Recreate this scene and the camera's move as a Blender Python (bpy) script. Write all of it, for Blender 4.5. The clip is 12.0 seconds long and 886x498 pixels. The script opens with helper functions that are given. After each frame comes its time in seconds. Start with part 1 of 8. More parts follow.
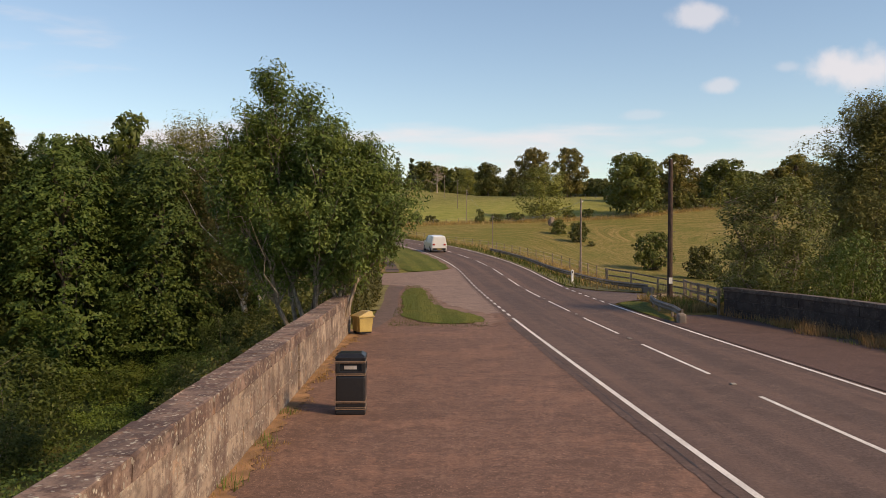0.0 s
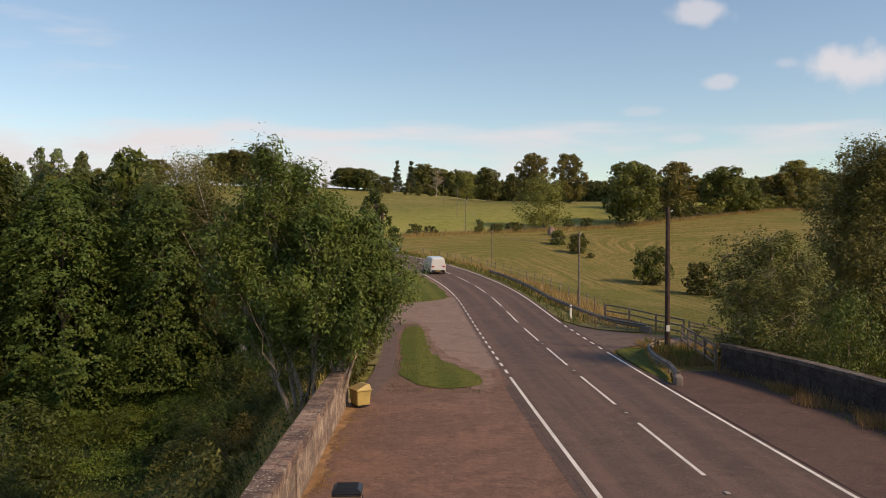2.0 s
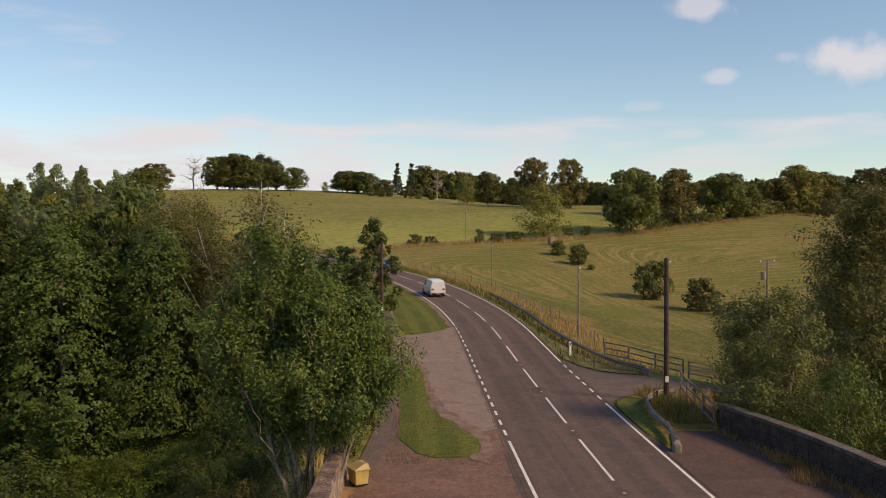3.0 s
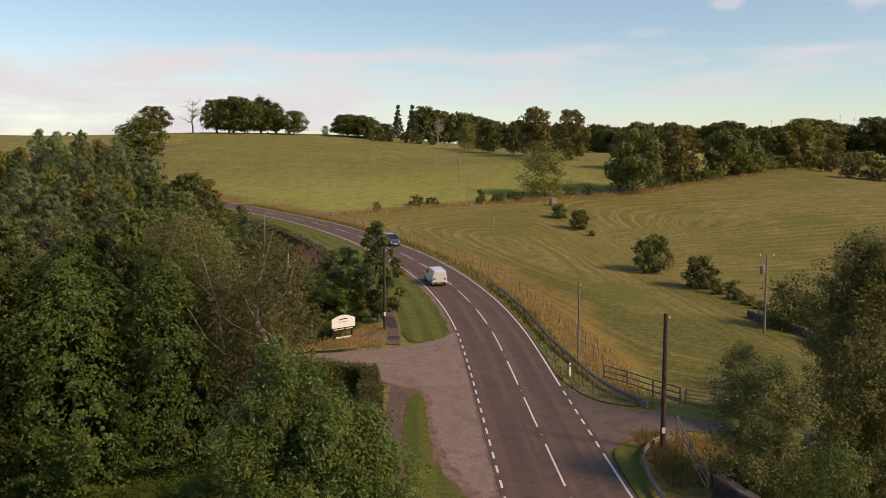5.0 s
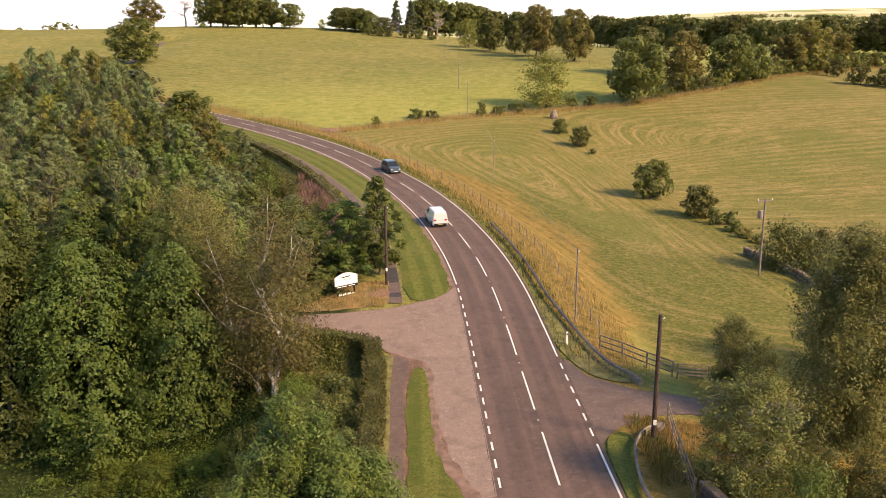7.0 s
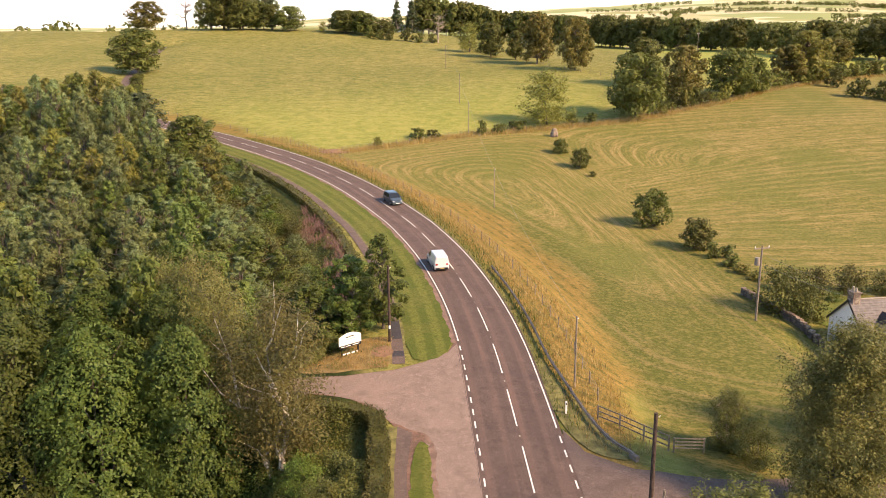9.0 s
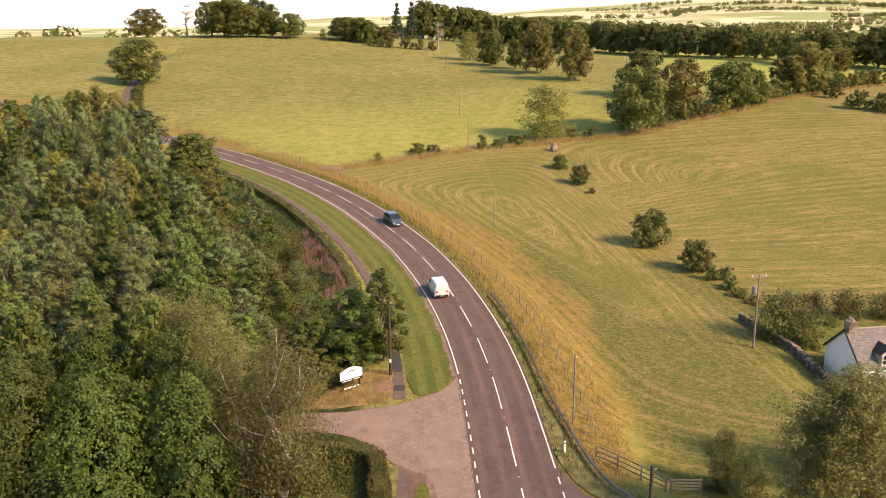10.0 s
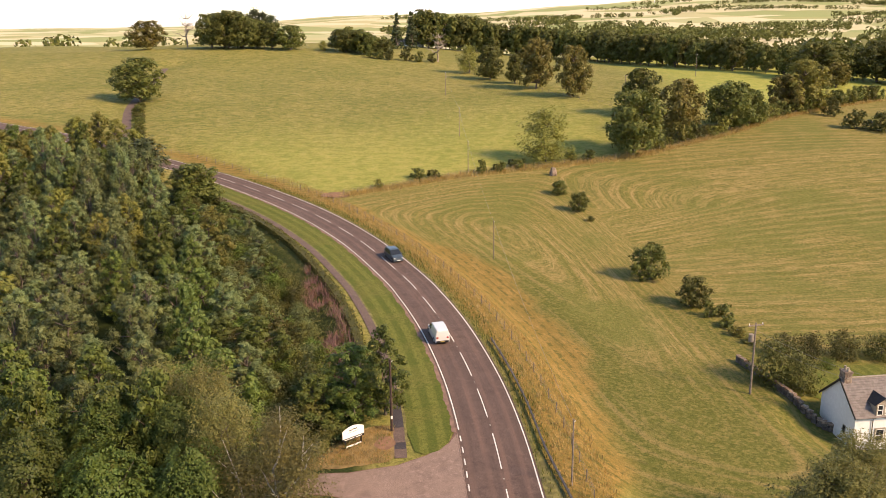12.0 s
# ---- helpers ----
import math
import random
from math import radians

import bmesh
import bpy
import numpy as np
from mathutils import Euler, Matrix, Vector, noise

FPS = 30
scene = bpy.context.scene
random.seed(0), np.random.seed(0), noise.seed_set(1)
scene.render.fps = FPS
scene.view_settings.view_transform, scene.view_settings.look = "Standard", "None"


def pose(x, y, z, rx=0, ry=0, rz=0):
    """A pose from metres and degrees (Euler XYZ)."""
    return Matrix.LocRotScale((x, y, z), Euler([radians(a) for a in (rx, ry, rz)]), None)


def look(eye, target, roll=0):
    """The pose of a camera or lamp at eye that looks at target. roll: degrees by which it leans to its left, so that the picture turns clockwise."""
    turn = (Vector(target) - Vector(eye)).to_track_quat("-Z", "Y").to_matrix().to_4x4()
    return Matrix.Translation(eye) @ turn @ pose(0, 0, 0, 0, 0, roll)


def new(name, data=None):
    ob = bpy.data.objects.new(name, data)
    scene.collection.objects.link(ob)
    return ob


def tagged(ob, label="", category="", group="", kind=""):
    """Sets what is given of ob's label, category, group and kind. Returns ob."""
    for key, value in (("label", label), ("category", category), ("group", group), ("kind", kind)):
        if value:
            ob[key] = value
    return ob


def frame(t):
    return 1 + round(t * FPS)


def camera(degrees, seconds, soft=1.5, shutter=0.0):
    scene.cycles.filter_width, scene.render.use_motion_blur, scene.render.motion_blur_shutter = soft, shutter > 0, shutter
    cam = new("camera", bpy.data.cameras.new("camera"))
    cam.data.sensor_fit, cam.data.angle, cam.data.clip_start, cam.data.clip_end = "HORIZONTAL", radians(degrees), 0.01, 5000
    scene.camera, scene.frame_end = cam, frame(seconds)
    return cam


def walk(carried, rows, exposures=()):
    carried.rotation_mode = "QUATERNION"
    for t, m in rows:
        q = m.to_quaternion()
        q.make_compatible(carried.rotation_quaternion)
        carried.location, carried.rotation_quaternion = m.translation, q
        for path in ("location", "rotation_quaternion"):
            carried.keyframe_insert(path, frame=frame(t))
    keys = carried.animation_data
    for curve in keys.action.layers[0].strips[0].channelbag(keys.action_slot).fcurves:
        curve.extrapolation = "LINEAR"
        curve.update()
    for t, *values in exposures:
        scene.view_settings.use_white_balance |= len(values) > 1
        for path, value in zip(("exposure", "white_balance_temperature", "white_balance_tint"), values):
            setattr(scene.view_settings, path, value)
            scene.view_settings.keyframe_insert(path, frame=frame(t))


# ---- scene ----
cam = camera(55.3, 12.0, 0.7)
PATH = [
    (0, (0.371, -1.054, 3.422), (0.339, 0.946, 3.391), 0.2),
    (0.5, (0.376, -1.071, 3.771), (0.345, 0.928, 3.737), 0.2),
    (1, (0.381, -1.125, 4.168), (0.351, 0.875, 4.132), 0.2),
    (1.5, (0.427, -1.143, 4.831), (0.395, 0.857, 4.796), 0.1),
    (2, (0.47, -1.138, 6.079), (0.438, 0.862, 6.042), 0.0),
    (2.5, (0.561, -1.08, 7.487), (0.527, 0.919, 7.446), -0.1),
    (3, (0.604, -1.06, 8.974), (0.57, 0.939, 8.928), -0.3),
    (5, (0.509, -1.152, 15.612), (0.473, 0.837, 15.399), -0.2),
    (5.5, (0.501, -1.055, 17.393), (0.466, 0.923, 17.101), -0.2),
    (6, (0.488, -0.998, 19.122), (0.452, 0.968, 18.752), -0.3),
    (6.5, (0.479, -0.893, 20.617), (0.443, 1.056, 20.169), -0.3),
    (8.5, (0.449, -0.784, 26.879), (0.411, 1.149, 26.366), -0.4),
    (9, (0.458, -0.63, 28.631), (0.419, 1.302, 28.116), -0.5),
    (9.5, (0.486, -0.607, 30.414), (0.447, 1.325, 29.897), -0.6),
    (10, (0.526, -0.593, 32.002), (0.486, 1.338, 31.484), -0.6),
    (10.5, (0.549, -0.55, 33.585), (0.509, 1.381, 33.064), -0.7),
    (11, (0.585, -0.405, 35.13), (0.545, 1.525, 34.608), -0.7),
    (11.5, (0.588, -0.35, 36.65), (0.548, 1.58, 36.126), -0.7),
    (12, (0.613, -0.159, 37.697), (0.572, 1.771, 37.173), -0.8),
]
EXPOSURES = [(0.0, 0.35, 7600, 19), (1.5, 0.24, 7550, 19), (3.0, 0.18, 7400, 18), (5.0, 0.17, 7450, 20), (6.0, 0.5, 7650, 21), (6.5, 0.92, 7850, 21), (8.5, 1.40, 7700, 21), (12.0, 1.12, 7700, 21)]
walk(cam, [(t, look(eye, target, roll)) for t, eye, target, roll in PATH], EXPOSURES)

# ---- sky and sun ----
SUN_TO = Vector((0.84, -0.43, 0.68)).normalized()
elevation = math.asin(SUN_TO.z)
azimuth = math.atan2(SUN_TO.x, SUN_TO.y)
world = bpy.data.worlds.new("sky")
scene.world = world
world.use_nodes = True


def sky_nodes():
    nt = world.node_tree
    n, l = nt.nodes, nt.links
    n.clear()
    out = n.new("ShaderNodeOutputWorld")
    bg = n.new("ShaderNodeBackground")
    bg.inputs["Strength"].default_value = 0.11
    sky = n.new("ShaderNodeTexSky")
    sky.sky_type, sky.sun_disc = "NISHITA", False
    sky.sun_elevation, sky.sun_rotation = elevation, azimuth
    sky.air_density, sky.dust_density, sky.ozone_density = 1.0, 0.35, 1.3
    # thin cloud: a pale bank low over the horizon and a few small puffs higher up
    co = n.new("ShaderNodeTexCoord")
    sep = n.new("ShaderNodeSeparateXYZ")
    l.new(co.outputs["Generated"], sep.inputs[0])
    mp = n.new("ShaderNodeMapping")
    mp.inputs["Scale"].default_value = (3.0, 3.0, 16.0)
    l.new(co.outputs["Generated"], mp.inputs[0])
    bank = n.new("ShaderNodeTexNoise")
    bank.inputs["Scale"].default_value, bank.inputs["Detail"].default_value = 1.7, 7.0
    l.new(mp.outputs[0], bank.inputs["Vector"])
    low = n.new("ShaderNodeMapRange")
    low.inputs["From Min"].default_value, low.inputs["From Max"].default_value = 0.145, 0.112
    l.new(sep.outputs["Z"], low.inputs["Value"])
    add = n.new("ShaderNodeMath")
    add.operation = "MULTIPLY_ADD"
    l.new(low.outputs[0], add.inputs[0])
    add.inputs[1].default_value = 0.36
    l.new(bank.outputs["Fac"], add.inputs[2])
    west = n.new("ShaderNodeMath")
    west.operation = "MULTIPLY_ADD"
    l.new(sep.outputs["X"], west.inputs[0])
    west.inputs[1].default_value = -0.3
    l.new(add.outputs[0], west.inputs[2])
    ramp = n.new("ShaderNodeMapRange")
    ramp.interpolation_type = "SMOOTHSTEP"
    ramp.inputs["From Min"].default_value, ramp.inputs["From Max"].default_value = 0.70, 1.04
    l.new(west.outputs[0], ramp.inputs["Value"])
    # small fair-weather puffs in the north-east
    edge = n.new("ShaderNodeTexNoise")
    edge.inputs["Scale"].default_value, edge.inputs["Detail"].default_value = 26.0, 5.0
    l.new(co.outputs["Generated"], edge.inputs["Vector"])
    last = None
    for x, z, wide, tall, much in ((0.289, 0.260, 0.042, 0.015, 0.62), (0.482, 0.196, 0.072, 0.022, 0.8), (0.309, 0.177, 0.018, 0.008, 0.5), (0.386, 0.199, 0.016, 0.007, 0.3), (0.222, 0.143, 0.026, 0.006, 0.25), (0.272, 0.112, 0.03, 0.006, 0.35)):
        d = Vector((x, 1, z)).normalized()
        sub = n.new("ShaderNodeVectorMath")
        sub.operation = "SUBTRACT"
        l.new(co.outputs["Generated"], sub.inputs[0])
        sub.inputs[1].default_value = d
        sc = n.new("ShaderNodeVectorMath")
        sc.operation = "MULTIPLY"
        l.new(sub.outputs[0], sc.inputs[0])
        sc.inputs[1].default_value = (1 / wide, 1 / wide, 1 / tall)
        ln = n.new("ShaderNodeVectorMath")
        ln.operation = "LENGTH"
        l.new(sc.outputs[0], ln.inputs[0])
        w = n.new("ShaderNodeMath")
        w.operation = "MULTIPLY_ADD"
        l.new(edge.outputs["Fac"], w.inputs[0])
        w.inputs[1].default_value = -2.2
        l.new(ln.outputs["Value"], w.inputs[2])
        pr = n.new("ShaderNodeMapRange")
        pr.interpolation_type = "SMOOTHSTEP"
        pr.inputs["From Min"].default_value, pr.inputs["From Max"].default_value = 0.1, -0.8
        pr.inputs["To Max"].default_value = much
        l.new(w.outputs[0], pr.inputs["Value"])
        if last is None:
            last = pr.outputs[0]
        else:
            mxx = n.new("ShaderNodeMath")
            mxx.operation = "MAXIMUM"
            l.new(last, mxx.inputs[0])
            l.new(pr.outputs[0], mxx.inputs[1])
            last = mxx.outputs[0]
    both = n.new("ShaderNodeMath")
    both.operation = "MAXIMUM"
    l.new(ramp.outputs[0], both.inputs[0])
    l.new(last, both.inputs[1])
    mix = n.new("ShaderNodeMix")
    mix.data_type = "RGBA"
    l.new(both.outputs[0], mix.inputs["Factor"])
    clear = n.new("ShaderNodeMix")
    clear.data_type, clear.blend_type = "RGBA", "MULTIPLY"
    clear.inputs["Factor"].default_value = 1.0
    l.new(sky.outputs[0], clear.inputs["A"])
    clear.inputs["B"].default_value = (0.97, 1.10, 1.14, 1)
    l.new(clear.outputs["Result"], mix.inputs["A"])
    mix.inputs["B"].default_value = (5.6, 5.95, 6.55, 1)
    l.new(mix.outputs["Result"], bg.inputs["Color"])
    l.new(bg.outputs[0], out.inputs["Surface"])


sky_nodes()
sun = new("sun", bpy.data.lights.new("sun", "SUN"))
sun.data.energy, sun.data.angle, sun.data.color = 3.25, radians(13.0), (1.0, 0.79, 0.53)
sun.matrix_world = look(SUN_TO * 200, (0, 0, 0))

# ---- materials ----
def nodes_of(name):
    m = bpy.data.materials.new(name)
    m.use_nodes = True
    n, l = m.node_tree.nodes, m.node_tree.links
    return m, n, l, n["Principled BSDF"]


def noise_at(n, l, scale, detail=4.0, vec=None, rough=0.55):
    t = n.new("ShaderNodeTexNoise")
    t.inputs["Scale"].default_value, t.inputs["Detail"].default_value, t.inputs["Roughness"].default_value = scale, detail, rough
    if vec is not None:
        l.new(vec, t.inputs["Vector"])
    return t.outputs["Fac"]


def ramp_of(n, l, fac, lo, hi, a=0.0, b=1.0):
    r = n.new("ShaderNodeMapRange")
    r.interpolation_type = "SMOOTHSTEP"
    for key, v in (("From Min", lo), ("From Max", hi), ("To Min", a), ("To Max", b)):
        r.inputs[key].default_value = v
    l.new(fac, r.inputs["Value"])
    return r.outputs[0]


def blend(n, l, fac, a, b, how="MIX"):
    m = n.new("ShaderNodeMix")
    m.data_type, m.blend_type = "RGBA", how
    for key, v in (("Factor", fac), ("A", a), ("B", b)):
        if isinstance(v, (int, float)):
            m.inputs[key].default_value = v
        elif isinstance(v, tuple):
            m.inputs[key].default_value = (*v, 1)
        else:
            l.new(v, m.inputs[key])
    return m.outputs["Result"]


def bump(n, l, bsdf, height, strength, dist):
    b = n.new("ShaderNodeBump")
    b.inputs["Strength"].default_value, b.inputs["Distance"].default_value = strength, dist
    l.new(height, b.inputs["Height"])
    l.new(b.outputs[0], bsdf.inputs["Normal"])


def coords(n, which="Object"):
    return n.new("ShaderNodeTexCoord").outputs[which]


def where(n):
    return n.new("ShaderNodeNewGeometry").outputs["Position"]


def plain(name, colour, rough=0.6, metal=0.0, vary=0.25, scale=6.0, relief=0.2, dirt=None):
    """A painted, cast or weathered surface: base colour with two sizes of unevenness."""
    m, n, l, b = nodes_of(name)
    v = where(n)
    big, small = noise_at(n, l, scale * 0.25, 5, v), noise_at(n, l, scale * 6, 4, v)
    c = blend(n, l, ramp_of(n, l, big, 0.35, 0.7), tuple(x * (1 - vary) for x in colour), tuple(min(1, x * (1 + vary * 0.7)) for x in colour))
    c = blend(n, l, ramp_of(n, l, small, 0.4, 0.75, 0, 0.5), c, dirt or tuple(x * 0.6 for x in colour))
    l.new(c, b.inputs["Base Color"])
    b.inputs["Roughness"].default_value, b.inputs["Metallic"].default_value = rough, metal
    bump(n, l, b, small, relief, 0.01)
    return m


def foliage(name, dark, light, glow=0.27):
    """Leaves: each with its own tone, each plant with its own, and light coming through."""
    m, n, l, b = nodes_of(name)
    isl = n.new("ShaderNodeNewGeometry").outputs["Random Per Island"]
    obr = n.new("ShaderNodeObjectInfo").outputs["Random"]
    patch = noise_at(n, l, 0.8, 3, where(n))
    c = blend(n, l, isl, dark, light)
    c = blend(n, l, ramp_of(n, l, patch, 0.35, 0.65, 0, 0.6), c, tuple(0.5 * (x + y) * k for x, y, k in zip(dark, light, (1.25, 1.05, 0.7))))
    hs = n.new("ShaderNodeHueSaturation")
    l.new(ramp_of(n, l, obr, 0, 1, 0.488, 0.515), hs.inputs["Hue"])
    l.new(ramp_of(n, l, obr, 0, 1, 0.78, 1.25), hs.inputs["Value"])
    l.new(c, hs.inputs["Color"])
    l.new(hs.outputs[0], b.inputs["Base Color"])
    b.inputs["Roughness"].default_value = 0.55
    b.inputs["Specular IOR Level"].default_value = 0.25
    tr = n.new("ShaderNodeBsdfTranslucent")
    l.new(hs.outputs[0], tr.inputs["Color"])
    mx = n.new("ShaderNodeMixShader")
    mx.inputs[0].default_value = glow
    l.new(b.outputs[0], mx.inputs[1])
    l.new(tr.outputs[0], mx.inputs[2])
    l.new(mx.outputs[0], n["Material Output"].inputs["Surface"])
    return m


def bark(name, dark, light):
    m, n, l, b = nodes_of(name)
    mp = n.new("ShaderNodeMapping")
    mp.inputs["Scale"].default_value = (6, 6, 1.5)
    l.new(coords(n), mp.inputs[0])
    f = noise_at(n, l, 2.0, 6, mp.outputs[0])
    l.new(blend(n, l, ramp_of(n, l, f, 0.35, 0.65), dark, light), b.inputs["Base Color"])
    b.inputs["Roughness"].default_value = 0.9
    bump(n, l, b, f, 0.6, 0.02)
    return m


def tarmac(name, base, warm, worn, shabby=False):
    """Rolled stone in bitumen: fine chippings, worn wheel lanes, patches and hairline cracks."""
    m, n, l, b = nodes_of(name)
    v = where(n)
    stones = n.new("ShaderNodeTexVoronoi")
    stones.inputs["Scale"].default_value = 70
    l.new(v, stones.inputs["Vector"])
    big, mid = noise_at(n, l, 0.22, 5, v), noise_at(n, l, 1.6, 6, v)
    c = blend(n, l, ramp_of(n, l, big, 0.35, 0.65), base, warm)
    c = blend(n, l, ramp_of(n, l, noise_at(n, l, 0.55, 6, v, 0.7), 0.38, 0.50, 0.7, 0.0), c, tuple(x * 0.66 for x in base))
    c = blend(n, l, ramp_of(n, l, noise_at(n, l, 3.2, 6, v, 0.8), 0.54, 0.66, 0, 0.55), c, tuple(x * 1.25 for x in worn))
    c = blend(n, l, ramp_of(n, l, mid, 0.48, 0.72, 0, 0.75), c, worn)
    grit = noise_at(n, l, 14, 5, v, 0.75)
    c = blend(n, l, ramp_of(n, l, grit, 0.40, 0.58, 0.75, 0.0), c, tuple(x * 0.6 for x in base))
    c = blend(n, l, ramp_of(n, l, noise_at(n, l, 0.9, 7, v, 0.7), 0.56, 0.66, 0, 0.5), c, tuple(x * 0.72 for x in base))
    c = blend(n, l, ramp_of(n, l, stones.outputs["Distance"], 0.0, 0.6, 0.55, 0.0), c, tuple(x * 1.9 for x in base))
    if shabby:
        # scuffed red patches, tar spots, lost chippings
        c = blend(n, l, ramp_of(n, l, noise_at(n, l, 0.33, 8, v, 0.72), 0.51, 0.56, 0, 0.42), c, tuple(x * k for x, k in zip(worn, (1.0, 0.88, 0.82))))
        c = blend(n, l, ramp_of(n, l, noise_at(n, l, 5.5, 6, v, 0.85), 0.42, 0.56, 0.5, 0.0), c, tuple(x * 0.62 for x in base))
        c = blend(n, l, ramp_of(n, l, noise_at(n, l, 0.8, 8, v, 0.75), 0.58, 0.62, 0, 0.6), c, tuple(x * 0.55 for x in base))
        c = blend(n, l, ramp_of(n, l, noise_at(n, l, 1.7, 8, v, 0.8), 0.40, 0.50, 0.55, 0.0), c, tuple(x * 0.6 for x in base))
        c = blend(n, l, ramp_of(n, l, noise_at(n, l, 2.6, 8, v, 0.85), 0.55, 0.63, 0, 0.5), c, tuple(x * k for x, k in zip(worn, (1.15, 0.95, 0.85))))
        fine = n.new("ShaderNodeTexVoronoi")
        fine.inputs["Scale"].default_value = 17
        l.new(v, fine.inputs["Vector"])
        c = blend(n, l, ramp_of(n, l, fine.outputs["Distance"], 0.10, 0.22, 0.7, 0), c, tuple(x * 1.35 for x in worn))
        peb = n.new("ShaderNodeTexVoronoi")
        peb.inputs["Scale"].default_value = 5.5
        l.new(v, peb.inputs["Vector"])
        c = blend(n, l, ramp_of(n, l, peb.outputs["Distance"], 0.05, 0.1, 0.8, 0), c, tuple(x * 1.5 for x in worn))
        spot = n.new("ShaderNodeTexVoronoi")
        spot.inputs["Scale"].default_value = 2.7
        l.new(v, spot.inputs["Vector"])
        c = blend(n, l, ramp_of(n, l, spot.outputs["Distance"], 0.04, 0.09, 0.75, 0), c, tuple(x * 0.35 for x in base))
    # traffic lanes: paler, polished bands and streaks along the way
    ac, al = n.new("ShaderNodeAttribute"), n.new("ShaderNodeAttribute")
    ac.attribute_name, al.attribute_name = "across", "along"
    cv = n.new("ShaderNodeCombineXYZ")
    l.new(ac.outputs["Fac"], cv.inputs[0])
    l.new(al.outputs["Fac"], cv.inputs[1])
    cm = n.new("ShaderNodeMapping")
    cm.inputs["Scale"].default_value = (1.1, 0.035, 1.0)
    l.new(cv.outputs[0], cm.inputs[0])
    lane = noise_at(n, l, 1.0, 3, cm.outputs[0], 0.6)
    wv, ws = n.new("ShaderNodeMath"), n.new("ShaderNodeMath")
    wv.operation, ws.operation = "MULTIPLY", "SINE"
    l.new(ac.outputs["Fac"], wv.inputs[0])
    wv.inputs[1].default_value = 2 * math.pi / 1.5
    l.new(wv.outputs[0], ws.inputs[0])
    c = blend(n, l, ramp_of(n, l, ws.outputs[0], 0.1, 1.0, 0, 0.3), c, tuple(x * k for x, k in zip(worn, (1.12, 1.02, 0.98))))
    c = blend(n, l, ramp_of(n, l, lane, 0.52, 0.68, 0, 0.35), c, tuple(x * k for x, k in zip(worn, (1.15, 1.03, 0.98))))
    c = blend(n, l, ramp_of(n, l, lane, 0.36, 0.46, 0.4, 0), c, tuple(x * 0.8 for x in base))
    cr = n.new("ShaderNodeTexVoronoi")
    cr.feature = "DISTANCE_TO_EDGE"
    cr.inputs["Scale"].default_value = 0.28
    wob = n.new("ShaderNodeMix")
    wob.data_type = "VECTOR"
    wob.inputs["Factor"].default_value = 0.06
    nz = n.new("ShaderNodeTexNoise")
    nz.inputs["Scale"].default_value = 1.5
    l.new(v, nz.inputs["Vector"])
    l.new(v, wob.inputs["A"])
    sc = n.new("ShaderNodeVectorMath")
    sc.operation = "SCALE"
    sc.inputs["Scale"].default_value = 30
    l.new(nz.outputs["Color"], sc.inputs[0])
    l.new(sc.outputs[0], wob.inputs["B"])
    l.new(wob.outputs["Result"], cr.inputs["Vector"])
    c = blend(n, l, ramp_of(n, l, cr.outputs["Distance"], 0.0, 0.006, 0.5, 0.0), c, tuple(x * 0.35 for x in base))
    l.new(c, b.inputs["Base Color"])
    b.inputs["Roughness"].default_value = 0.85
    b.inputs["Specular IOR Level"].default_value = 0.3
    bump(n, l, b, grit, 0.5, 0.015)
    return m


